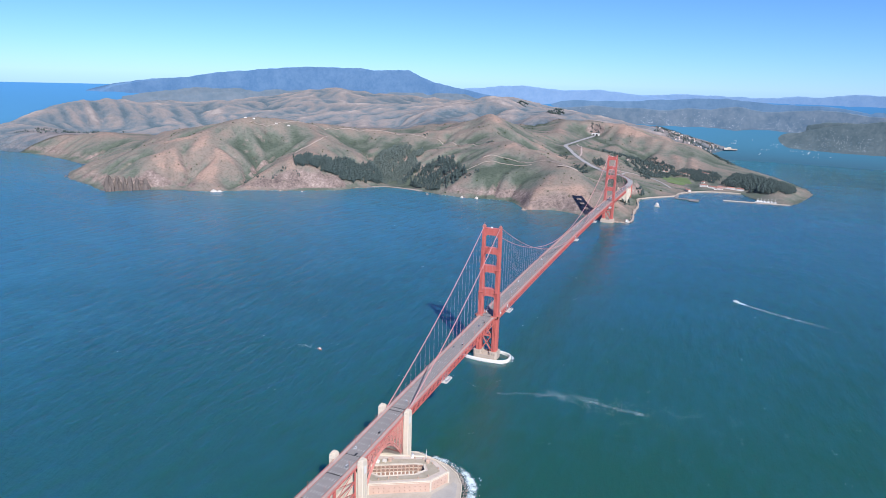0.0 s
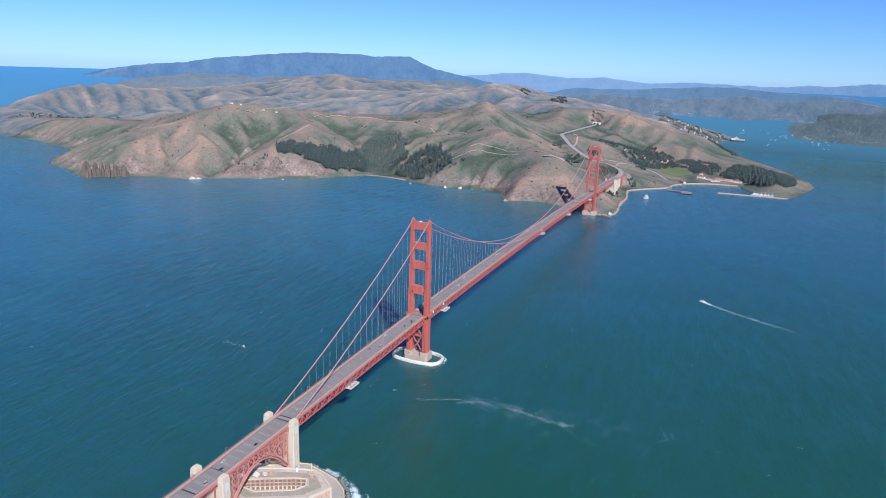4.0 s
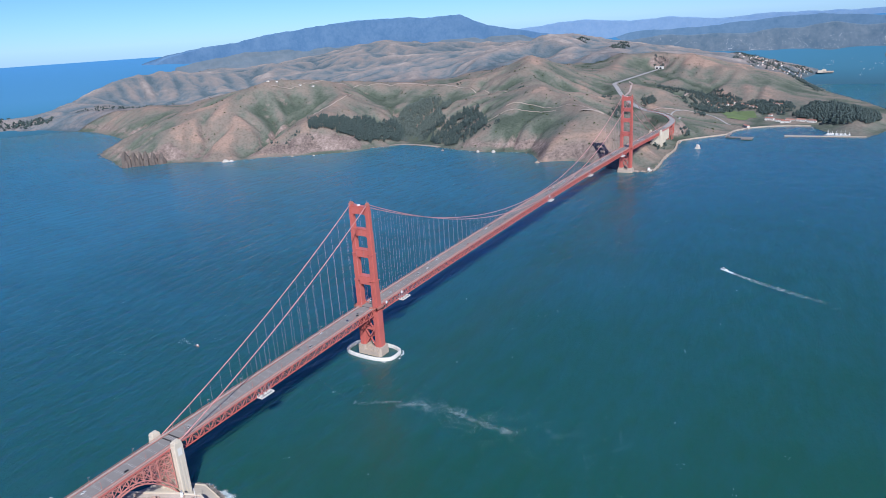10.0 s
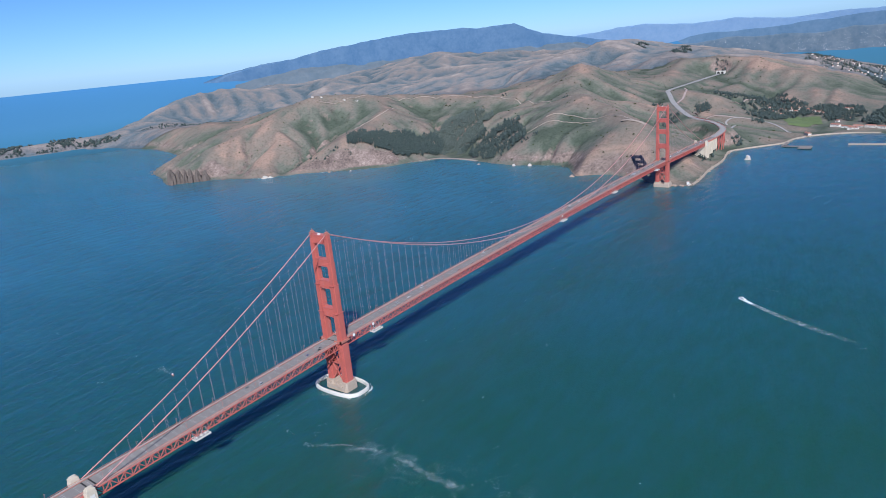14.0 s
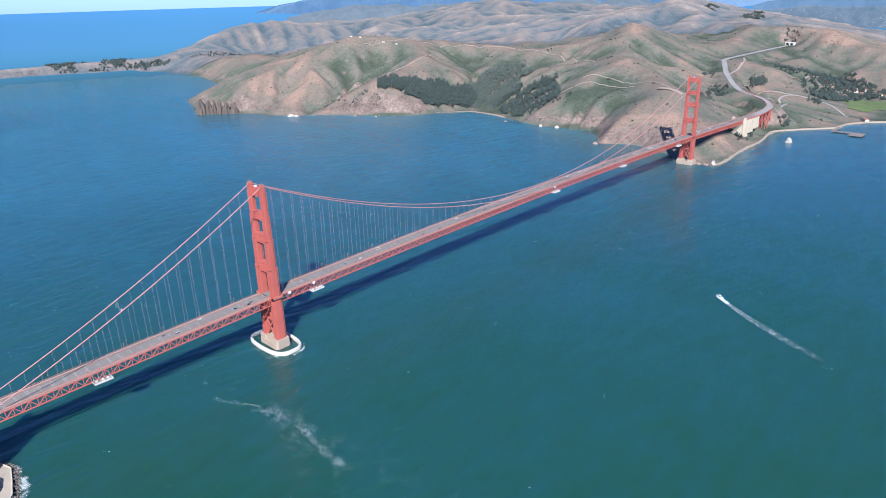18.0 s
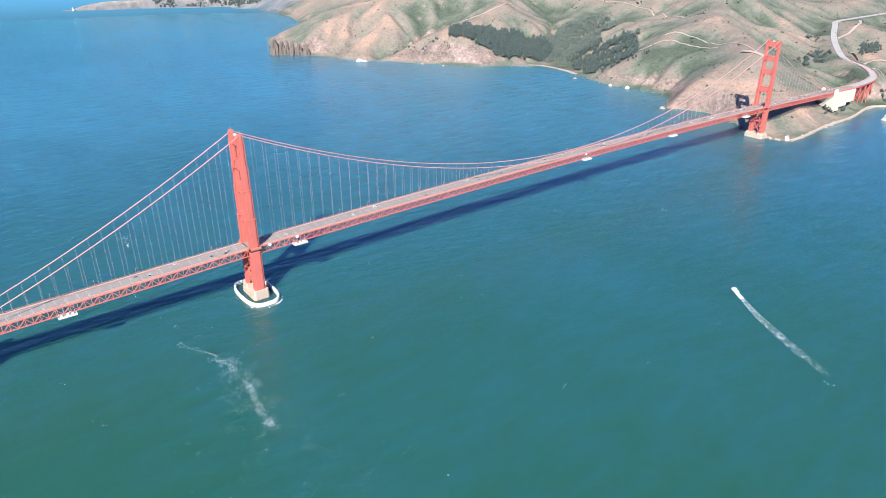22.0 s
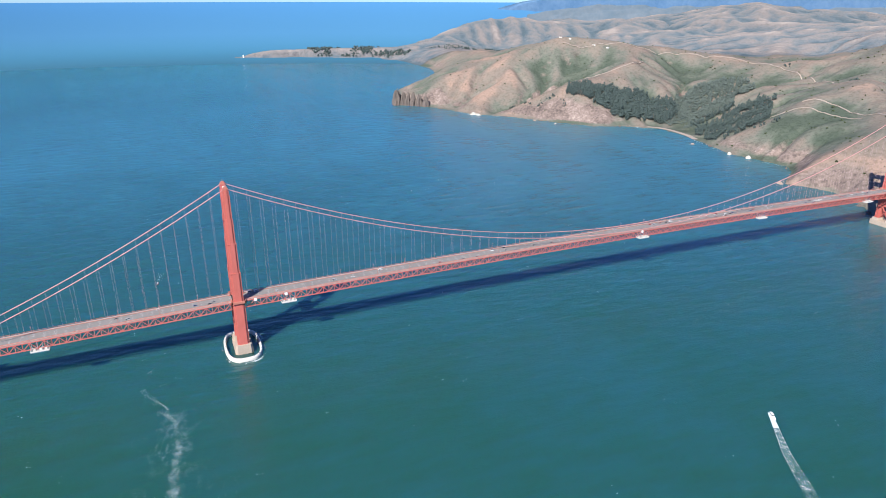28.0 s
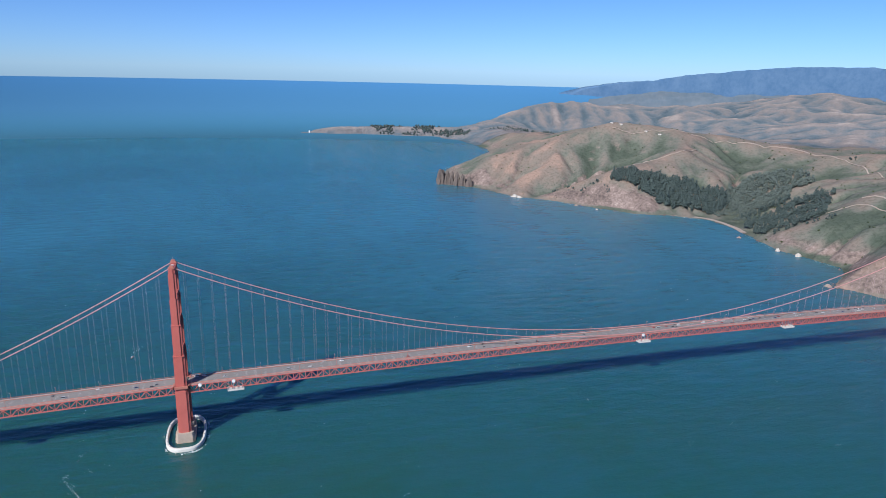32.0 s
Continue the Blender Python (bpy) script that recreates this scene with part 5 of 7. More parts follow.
for i in range(8):
    a, b = Vector((*OUTER[i], FORT_TOP + 0.5)), Vector((*OUTER[(i + 1) % 8], FORT_TOP + 0.5))
    d = (b - a).normalized()
    out = Vector((d.y, -d.x, 0))
    bm = bmesh.new()
    beam(bm, a, b, 1.7, 1.1)
    part("parapet", bm, CONCRETE, fort, "pale stone coping")
    bm = bmesh.new()
    beam(bm, a - Vector((0, 0, 2.1)) + out * 0.1, b - Vector((0, 0, 2.1)) + out * 0.1, 0.5, 0.4)
    part("string_course", bm, CONCRETE, fort)
    bm = bmesh.new()
    prism(bm, [(OUTER[i][0] + u, OUTER[i][1] + v) for u, v in octagon(0.9, 0.9, 0.3)], 3.4, FORT_TOP)
    part("quoin", bm, CONCRETE, fort, "pale granite corner stones")
    # embrasures: small blocks coloured with the shade inside the ports
    steps = int((b - a).length / 5.2)
    for level in (6.2, 10.4):
        for k in range(1, steps):
            p = a + (b - a) * k / steps
            q = Vector((p.x, p.y, level)) + out * 0.05
            bm = bmesh.new()
            beam(bm, q - d * 0.4, q + d * 0.4, 0.3, 1.0)
            part("gun_port", bm, SHADED_BRICK, fort)
# court front: piers, spandrels and arches in three tiers
for i in range(8):
    a, b = Vector((*COURT[i], 0)), Vector((*COURT[(i + 1) % 8], 0))
    d = (b - a).normalized()
    out = Vector((-d.y, d.x, 0))
    steps = max(2, int((b - a).length / 4.4))
    bay = (b - a).length / steps
    for level, high in ((3.8, 3.3), (7.9, 3.2), (12.0, 2.9)):
        for k in range(steps):
            p = a + (b - a) * (k + 0.5) / steps + out * 0.04
            w = bay * 0.34
            # No hollow here: a thin slab whose darker brick paints the arch's shade.
            bm = bmesh.new()
            face = [bm.verts.new(p + d * (w * math.cos(t)) + Vector((0, 0, level + high * 0.62 + 0.38 * high * math.sin(t)))) for t in np.linspace(0, math.pi, 7)]
            face += [bm.verts.new(p - d * w + Vector((0, 0, level))), bm.verts.new(p + d * w + Vector((0, 0, level)))]
            f = bm.faces.new(face)
            got = bmesh.ops.extrude_face_region(bm, geom=[f])
            bmesh.ops.translate(bm, vec=out * 0.12, verts=[v for v in got["geom"] if isinstance(v, bmesh.types.BMVert)])
            part("arcade_arch", bm, SHADED_BRICK, fort, "flat brick arch with a recess's shade painted in")
    for k in range(steps + 1):
        p = a + (b - a) * k / steps + out * 0.25
        bm = bmesh.new()
        flat_box(bm, p.x - 0.55, p.x + 0.55, p.y - 0.55, p.y + 0.55, 3.7, 7.4)
        part("pier", bm, WHITE_CONCRETE, fort, "whitened stone pier")
        bm = bmesh.new()
        flat_box(bm, p.x - 0.45, p.x + 0.45, p.y - 0.45, p.y + 0.45, 7.7, FORT_TOP - 0.6)
        part("pier", bm, BRICK, fort)
    for level, wide, deep in ((7.5, 1.0, 0.4), (11.6, 0.9, 0.35), (FORT_TOP + 0.1, 1.3, 0.7)):
        bm = bmesh.new()
        beam(bm, a + Vector((0, 0, level)), b + Vector((0, 0, level)), wide, deep)
        part("gallery_edge", bm, CONCRETE, fort, "pale stone ledge")
for x, y, high in ((50, -353, 3.6), (10, -368, 3.6), (-12, -383, 3.4)):
    bm = bmesh.new()
    prism(bm, [(x + a, y + b) for a, b in octagon(1.9, 1.9, 0.6)], FORT_TOP, FORT_TOP + high)
    prism(bm, [(x + a, y + b) for a, b in octagon(2.3, 2.3, 0.7)], FORT_TOP + high, FORT_TOP + high + 0.7, 0.7, (x, y))
    part("stair_tower", bm, BRICK, fort)
rng = random.Random(9)
for i in range(8):
    a, b, c = Vector(OUTER[i]), Vector(OUTER[(i + 1) % 8]), hub
    steps = max(2, int((b - a).length / 13))
    for k in range(steps):
        p = a + (b - a) * (k + 0.5) / steps
        p = p + (c - p).normalized() * 4.0
        bm = bmesh.new()
        prism(bm, [(p.x + u, p.y + v) for u, v in octagon(1.5, 1.5, 0.45)], FORT_TOP, FORT_TOP + 0.3)
        part("gun_mount", bm, PAVING, fort, "round stone gun mount")
        if rng.random() < 0.6:
            q = p + (c - p).normalized() * 4.2
            bm = bmesh.new()
            flat_box(bm, q.x - 0.6, q.x + 0.6, q.y - 0.5, q.y + 0.5, FORT_TOP, FORT_TOP + 2.0)
            flat_box(bm, q.x - 0.75, q.x + 0.75, q.y - 0.65, q.y + 0.65, FORT_TOP + 2.0, FORT_TOP + 2.3)
            part("chimney", bm, BRICK, fort)
# lean-to sheds and rubble heaps on the court's landward side
for x, y, w, d, h in ((-2, -377, 5, 4, 2.6), (5, -372, 4, 3, 2.2), (-16, -386, 6, 4, 2.6)):
    bm = bmesh.new()
    flat_box(bm, x - w / 2, x + w / 2, y - d / 2, y + d / 2, FORT_TOP, FORT_TOP + h)
    flat_box(bm, x - w / 2 - 0.3, x + w / 2 + 0.3, y - d / 2 - 0.3, y + d / 2 + 0.3, FORT_TOP + h, FORT_TOP + h + 0.25)
    part("roof_hut", bm, WALL_CREAM, fort, "small pale hut on the terrace")
light = tagged(new("lighthouse_lantern"), "small white iron lantern tower on the fort roof", "lighthouse")
light.location = (30, -351, FORT_TOP)
bm = bmesh.new()
prism(bm, octagon(1.4, 1.4, 0.5), 0, 4.5, 0.75)
part("tower", bm, WHITE, light)
bm = bmesh.new()
prism(bm, octagon(0.9, 0.9, 0.3), 4.5, 6.2, 0.9)
part("lantern", bm, GREY, light)
pole = tagged(new("flagpole"), "tall white flagpole on the fort roof", "flagpole")
pole.location = (46, -348, FORT_TOP)
bm = bmesh.new()
tube(bm, ((0, 0, 0), (0, 0, 13)), 0.22, 6)
part("pole", bm, WHITE, pole, smooth=True)
bm = bmesh.new()
flat_box(bm, -0.6, 0.6, -0.6, 0.6, 0, 0.5)
part("base", bm, CONCRETE, pole)

# car park, its kerb and the sea wall with boulders
bm = bmesh.new()
prism(bm, ((71, -388), (83, -358), (89, -361), (97, -388), (101, -420), (110, -500), (84, -500), (74, -430)), 3.4, 3.64)
tagged(part("pavement", bm, grained("car_park", (0.285, 0.262, 0.23), (0.40, 0.37, 0.33), 0.9, 0.05, 0.6, 0.1)), "worn grey car park beside the fort", "car park", kind="structure")
wall = tagged(new("sea_wall"), "low pale concrete sea wall along the point", "sea wall")
line = SOUTH_SHORE[7:17]
for a, b in zip(line, line[1:]):
    bm = bmesh.new()
    beam(bm, (*a, 3.6), (*b, 3.6), 1.0, 1.6)
    part("wall_section", bm, CONCRETE, wall)


def lump(bm, at, size, rng, squash=0.7, rings=2):
    """An uneven boulder."""
    res = bmesh.ops.create_icosphere(bm, subdivisions=rings - 1 if rings > 1 else 1, radius=1.0)
    for v in res["verts"]:
        k = size * (0.72 + 0.55 * rng.random())
        v.co = Vector((v.co.x * k, v.co.y * k, v.co.z * k * squash)) + Vector(at)


rng = random.Random(4)
for a, b in zip(line, line[1:]):
    n = int((Vector(b) - Vector(a)).length / 2.3)
    for k in range(n):
        for row in range(4):
            d = (Vector(b) - Vector(a)).normalized()
            out = Vector((d.y, -d.x)) * -1
            if (out.x * ((a[0] + b[0]) / 2 - 30) + out.y * ((a[1] + b[1]) / 2 + 380)) < 0:
                out = -out
            p = Vector(a) + (Vector(b) - Vector(a)) * (k + rng.random()) / n + out * (0.9 + row * 1.6 + rng.random())
            if k % 2 or row:
                bm = bmesh.new()
                lump(bm, (0, 0, 0), 0.6 + 0.9 * rng.random(), rng)
                boulder = part("boulder", bm, RIPRAP, wall, at=(p.x, p.y, 2.4 - row * 0.8))
LOW_BUILDINGS = ((-30, -436, 12, 22, 4.5, -30), (-36, -478, 10, 24, 4.0, -4))
for x, y, w, d, h, turn in LOW_BUILDINGS:
    shed = tagged(new("storehouse"), "low pale storehouse with a flat roof under the viaduct", "building")
    shed.matrix_basis = pose(x, y, 3.6, 0, 0, turn)
    bm = bmesh.new()
    flat_box(bm, -w / 2, w / 2, -d / 2, d / 2, 0, h)
    part("walls", bm, WALL_CREAM, shed)
    bm = bmesh.new()
    flat_box(bm, -w / 2 - 0.4, w / 2 + 0.4, -d / 2 - 0.4, d / 2 + 0.4, h, h + 0.4)
    part("roof", bm, WALKWAY, shed)


# ---------------------------------------------------------------- foam, wakes and surf
def flecks(name, spots, rng, label, mat=FOAM):
    """Low patches of foam on the water: (x, y, size, stretch, turn)."""
    verts, faces = [], []
    for x, y, size, stretch, turn in spots:
        c, s = math.cos(turn), math.sin(turn)
        base = len(verts)
        for z, f in ((-0.3, 1.0), (0.12, 0.85)):
            for k in range(6):
                a = k * math.tau / 6
                r = size * f * (0.6 + 0.7 * rng.random())
                u, v = r * math.cos(a) * stretch, r * math.sin(a)
                verts.append((x + u * c - v * s, y + u * s + v * c, z))
        faces += [tuple(base + 6 + k for k in range(6))]
        faces += [(base + k, base + (k + 1) % 6, base + 6 + (k + 1) % 6, base + 6 + k) for k in range(6)]
    ob = sheet(name, verts, faces, mat, False)
    return tagged(ob, label, "foam", kind="stuff")


def along(points, s):
    """The place at the share s of a line of points."""
    lens = [(Vector(b) - Vector(a)).length for a, b in zip(points, points[1:])]
    want = s * sum(lens)
    for (a, b), l in zip(zip(points, points[1:]), lens):
        if want <= l:
            d = (Vector(b) - Vector(a)) / l
            return Vector(a) + d * want, d
        want -= l
    return Vector(points[-1]), (Vector(points[-1]) - Vector(points[-2])).normalized()


rng = random.Random(11)
TIDE = ((-13, -98), (14, -106), (56, -119), (98, -108), (143, -86), (195, -88), (230, -94), (266, -96), (310, -86), (380, -69))
spots = []
for i in range(9000):
    s = rng.random() ** 1.1
    p, d = along(TIDE, s)
    wide = 1.6 if s < 0.36 else 5 + 52 * (s - 0.36) + (30 if rng.random() < 0.2 else 0)
    off = rng.gauss(0, wide)
    n = Vector((-d.y, d.x))
    q = p + n * (off + (4 * math.sin(s * 55) if s < 0.4 else -0.25 * abs(off))) + d * rng.gauss(0, 5)
    clump = 0.55 * rough(q.x, q.y, 17, 5) + 0.45 * rough(q.x, q.y, 6, 6)
    if clump < 0.46 + 0.16 * rng.random() + 0.20 * max(0, s - 0.45) or (s < 0.36 and rng.random() < 0.8):
        continue
    spots.append((q.x, q.y, 0.08 + 0.30 * rng.random() ** 5, 1.0 + 1.2 * rng.random(), rng.random() * 3.1))
flecks("tide_foam", spots, rng, "broken white foam along a tide line", TIDE_FOAM)
spots = []
for i in range(150):
    x, y = rng.uniform(-700, 600), rng.uniform(-250, 1000)
    if -60 < x < 60 and (-30 < y < 30 or y > 1150):
        continue
    for k in range(rng.randint(1, 4)):
        spots.append((x + rng.gauss(0, 4), y + rng.gauss(0, 4), 0.15 + 0.4 * rng.random() ** 2, 1.5 + rng.random(), rng.random() * 3))
flecks("whitecaps", spots, rng, "scattered small whitecaps on the bay", TIDE_FOAM)
spots = []
SURF = ((-20, -338), (21, -315), (45, -319), (68, -325), (86, -338), (99, -357), (107, -384), (112, -420), (128, -500))
for i in range(700):
    s = rng.random()
    p, d = along(SURF, s)
    n = Vector((-d.y, d.x))
    reach = 2.2 + 9 * max(0, 1 - abs(s - 0.62) * 2.6)
    q = p + n * abs(rng.gauss(0, reach)) * 1.0 + d * rng.gauss(0, 2)
    if rough(q.x, q.y, 7, 3) > 0.38:
        spots.append((q.x, q.y, 0.22 + 0.55 * rng.random() ** 2, 1 + rng.random(), rng.random() * 3))
for i in range(40):
    a = rng.random() * math.tau
    f = 1.03 + abs(rng.gauss(0, 0.05))
    x, y = 40.5 * f * math.copysign(abs(math.cos(a)) ** 0.75, math.cos(a)), 23.5 * f * math.copysign(abs(math.sin(a)) ** 0.62, math.sin(a))
    if x + y > 5 or rng.random() < 0.2:
        spots.append((x, y, 0.3 + 0.6 * rng.random(), 1.3, rng.random() * 3))
flecks("surf", spots, rng, "white surf round the point and the fender")
spots = []
SHORELINE = SHORE[8:] + SHORE_EAST[:16]
for i in range(900):
    p, d = along(SHORELINE, rng.random())
    n = Vector((d.y, -d.x))
    if rough(p.x, p.y, 90, 7) > 0.42:
        q = p + n * (2 + abs(rng.gauss(0, 5)))
        spots.append((q.x, q.y, 0.2 + 0.35 * rng.random() ** 2, 6.0, math.atan2(d.y, d.x)))
flecks("shore_foam", spots, rng, "thin line of surf along the headland shore", TIDE_FOAM)

boat = tagged(new("motor_boat"), "white motor boat cutting a long foaming wake", "boat")
boat.matrix_basis = pose(383, 508, 0.2, 0, 0, 62)


def hull_of(length, wide, high):
    bm = bmesh.new()
    rows = []
    for s in np.linspace(0, 1, 7):
        w = wide / 2 * (1 - max(0, s - 0.45) ** 2 / 0.3025)
        y = -length / 2 + length * s
        sheer = high * (0.85 + 0.3 * s * s)
        rows.append([bm.verts.new(p) for p in ((-w, y, sheer), (-w * 0.75, y, -0.4), (w * 0.75, y, -0.4), (w, y, sheer))])
    for a, b in zip(rows, rows[1:]):
        for k in range(4):
            bm.faces.new((a[k], a[(k + 1) % 4], b[(k + 1) % 4], b[k]))
    bm.faces.new(rows[0])
    return bm


part("hull", hull_of(13, 4, 1.7), WHITE, boat)
bm = bmesh.new()
prism(bm, octagon(1.5, 2.6, 0.5), 1.5, 3.4, 0.85)
part("cabin", bm, WHITE, boat)
bm = bmesh.new()
prism(bm, octagon(1.46, 2.66, 0.5), 2.3, 3.0, 0.96)
part("windows", bm, GLASS, boat)
bm = bmesh.new()
tube(bm, ((0, -0.5, 3.3), (0, -0.5, 5.2)), 0.08, 5)
part("mast", bm, GREY, boat)
def film(name, line, half, dense, label, step=2.5, cols=21, z=0.12):
    """A sheet of thin foam along a line; half(s) is its half width, dense(s, u, x, y) how thick it lies."""
    total = sum((Vector(b) - Vector(a)).length for a, b in zip(line, line[1:]))
    n = int(total / step)
    verts, faces, values = [], [], []
    for i in range(n + 1):
        s = i / n
        p, d = along(line, s)
        q, e = along(line, min(1, s + 0.04))
        d = (d + e).normalized()
        for k in range(cols):
            u = 2 * k / (cols - 1) - 1
            x, y = p.x - d.y * u * half(s), p.y + d.x * u * half(s)
            verts.append((x, y, z))
            values.append(dense(s, u, x, y))
    for i in range(n):
        for k in range(cols - 1):
            a = i * cols + k
            faces.append((a, a + 1, a + cols + 1, a + cols))
    ob = sheet(name, verts, faces, FILM)
    ob.data.attributes.new("dense", "FLOAT", "POINT").data.foreach_set("value", np.array(values, np.float32))
    return tagged(ob, label, "foam", kind="stuff")


def wake_dense(s, u, x, y):
    """Two bright edges, a churned middle that breaks up, and a white wedge behind the stern."""
    edge = math.exp(-(((abs(u) - 0.8) / 0.13) ** 2))
    if s < 0.10:
        return 0.95 if abs(u) < 0.95 else 0
    churn = 0.36 + 0.07 * rough(x, y, 6, 17) + 0.11 * rough(x, y, 2.5, 18)
    fade = min(1, (1 - s) * 3.2) * (1.18 - 0.3 * s)
    return fade * (1 - abs(u) ** 4 * (0.4 + 0.6 * s)) * (churn + 0.26 * edge * (1 - s) + 0.3 * max(0, 0.2 - s))


WAKE = ((377, 511), (392, 501), (436, 470), (487, 442), (553, 410), (620, 380))
film("boat_wake", WAKE, lambda s: 2.0 + 6.0 * min(1, s * 2.0), wake_dense, "white wake trailing behind the motor boat", 1.5, 25)


def tide_dense(s, u, x, y):
    fine = 0.5 * rough(x, y, 12, 7) + 0.5 * rough(x, y, 5, 8)
    if s < 0.33:
        return 0.52 * math.exp(-(((u + 0.9 * (rough(x, y, 26, 12) - 0.5)) / 0.16) ** 2)) * (0.45 + 0.7 * fine)
    spread = math.exp(-(((u + 0.05) / 0.5) ** 2))
    return spread * (0.35 + 0.19 * fine) * min(1, (1.02 - s) * 3)


film("tide_foam", TIDE, lambda s: 14 + 46 * max(0, s - 0.33), tide_dense, "pale veil of foam along a tide line", 1.6, 47)


def surf_dense(s, u, x, y):
    return math.exp(-(((u - 0.2) / 0.36) ** 2)) * (0.24 + 0.50 * rough(x, y, 11, 9) + 0.32 * rough(x, y, 3, 19)) * min(1, 6 * s, 6 * (1 - s)) * (0.6 + 0.7 * math.exp(-(((s - 0.55) / 0.25) ** 2)))


film("surf", ((-20, -342), (21, -317), (45, -319), (68, -324), (87, -336), (101, -355), (109, -383), (115, -420), (132, -500)), lambda s: 22, surf_dense, "churned white surf against the rocks by the fort", 1.5, 27)
ring = []
for k in range(49):
    a = math.tau * k / 48
    ring.append((43.5 * math.copysign(abs(math.cos(a)) ** 0.75, math.cos(a)), 26.0 * math.copysign(abs(math.sin(a)) ** 0.62, math.sin(a))))
film("surf", ring, lambda s: 5.5, lambda s, u, x, y: 0.62 * math.exp(-((u / 0.5) ** 2)) * (0.35 + 0.9 * rough(x, y, 12, 4)) * (1.0 if x + y > 0 else 0.7), "thin wash of foam round the fender", 1.6, 9)
small = tagged(new("fishing_boat"), "small fishing boat with a red hull and short wake", "boat")
small.matrix_basis = pose(-256, -96, 0.2, 0, 0, 260)
part("hull", hull_of(8, 2.6, 1.2), ROOF_RED, small)
bm = bmesh.new()
prism(bm, octagon(0.8, 1.1, 0.3), 1.2, 2.8, 0.9)
part("wheelhouse", bm, WHITE, small)
spots = []
for i in range(26):
    s = rng.random()
    spots.append((-256 - 2 - 44 * s, -96 + 6 * s + rng.gauss(0, 1 + 4 * s), 0.25 + 0.35 * rng.random(), 1.8, 0.2))
flecks("boat_wake", spots, rng, "short broken wake behind the fishing boat", TIDE_FOAM)

# ---------------------------------------------------------------- woods, roads and buildings on the headlands
def rim(x, y, z):
    """Where a far place stands once it is drawn in, and its scale there."""
    d = math.hypot(x - EYE.x, y - EYE.y)
    k = float(drawn_in(np.array(d))) / d
    return Vector((EYE.x + (x - EYE.x) * k, EYE.y + (y - EYE.y) * k, EYE.z + (z - EYE.z) * k)), k


def height_at(x, y):
    return float(land_height(np.array([x], float), np.array([y], float))[0])


def inside(x, y, poly):
    hit = np.zeros(x.shape, bool)
    for (ax, ay), (bx, by) in zip(poly, poly[1:] + poly[:1]):
        if ay != by:
            hit ^= ((ay > y) != (by > y)) & (x < (bx - ax) * (y - ay) / (by - ay) + ax)
    return hit


def wood(name, label, poly, count, low, high, mat, seed, gaps=0.3, spread=0.36, clumps=11, patch=0.0):
    """A wood of many crowns, each of small clumps round a thin trunk."""
    rng = np.random.default_rng(seed)
    xs, ys = [p[0] for p in poly], [p[1] for p in poly]
    x, y = rng.uniform(min(xs), max(xs), count * 4), rng.uniform(min(ys), max(ys), count * 4)
    ok = inside(x, y, list(poly)) & (rough(x, y, 45, seed) > gaps * rng.random(count * 4) * 1.6)
    ok &= rough(x, y, 120, seed + 2) > patch
    x, y = x[ok][:count], y[ok][:count]
    z = land_height(x, y)
    ok = z > 3
    x, y, z = x[ok], y[ok], z[ok]
    verts, faces = [], []
    shape = np.array(((1, 0, 0), (0, 1, 0), (-1, 0, 0), (0, -1, 0), (0, 0, 1), (0, 0, -1)), float)
    tri = ((0, 1, 4), (1, 2, 4), (2, 3, 4), (3, 0, 4), (1, 0, 5), (2, 1, 5), (3, 2, 5), (0, 3, 5))
    for tx, ty, tz in zip(x, y, z):
        p, k = rim(tx, ty, tz)
        h = rng.uniform(low, high) * k
        wide = h * spread * rng.uniform(0.75, 1.25)
        b = len(verts)
        r = h * 0.03
        verts += [(p.x - r, p.y - r, p.z - 2), (p.x + r, p.y - r, p.z - 2), (p.x, p.y + r, p.z - 2), (p.x, p.y, p.z + h * 0.7)]
        faces += [(b, b + 1, b + 3), (b + 1, b + 2, b + 3), (b + 2, b, b + 3)]
        for c in range(clumps):
            s = rng.random()
            a = rng.uniform(0, math.tau)
            out = wide * (1 - 0.75 * s) * math.sqrt(rng.random())
            size = wide * rng.uniform(0.42, 0.74) * (1 - 0.35 * s)
            at = np.array((p.x + out * math.cos(a), p.y + out * math.sin(a), p.z + h * (0.25 + 0.68 * s)))
            b = len(verts)
            verts += (at + shape * size * rng.uniform(0.65, 1.3, (6, 1)) * (1, 1, 0.85)).tolist()
            faces += [(b + i, b + j, b + l) for i, j, l in tri]
    ob = sheet(name, verts, faces, mat)
    return tagged(ob, label, "trees", kind="stuff")


GROVE = ((-1290, 1330), (-1262, 1305), (-1205, 1352), (-1140, 1375), (-1085, 1395), (-1060, 1440), (-1020, 1500), (-985, 1535), (-1035, 1620), (-1075, 1660), (-1110, 1605), (-1165, 1555), (-1215, 1500), (-1240, 1425), (-1275, 1370))
wood("cypress_wood", "dense dark cypress wood above the cove", GROVE, 1000, 15, 31, LEAF, 3, 0.16, 0.26, 15)
wood("gum_wood", "tall grey-green wood filling the valley behind the cove", ((-1080, 1650), (-1140, 1700), (-1130, 1790), (-1110, 1890), (-1050, 1940), (-1000, 1930), (-935, 1850), (-945, 1790), (-905, 1700), (-935, 1640), (-1000, 1600)), 1150, 13, 25, LEAF_GREY, 41, 0.12, 0.3, 13)
wood("cypress_wood", "open dark wood on the slope east of the cove", ((-930, 1640), (-915, 1740), (-860, 1740), (-815, 1765), (-765, 1775), (-720, 1700), (-640, 1610), (-615, 1560), (-640, 1500), (-665, 1472), (-760, 1470), (-850, 1520), (-905, 1550)), 620, 12, 26, LEAF, 43, 0.62, 0.26, 14)
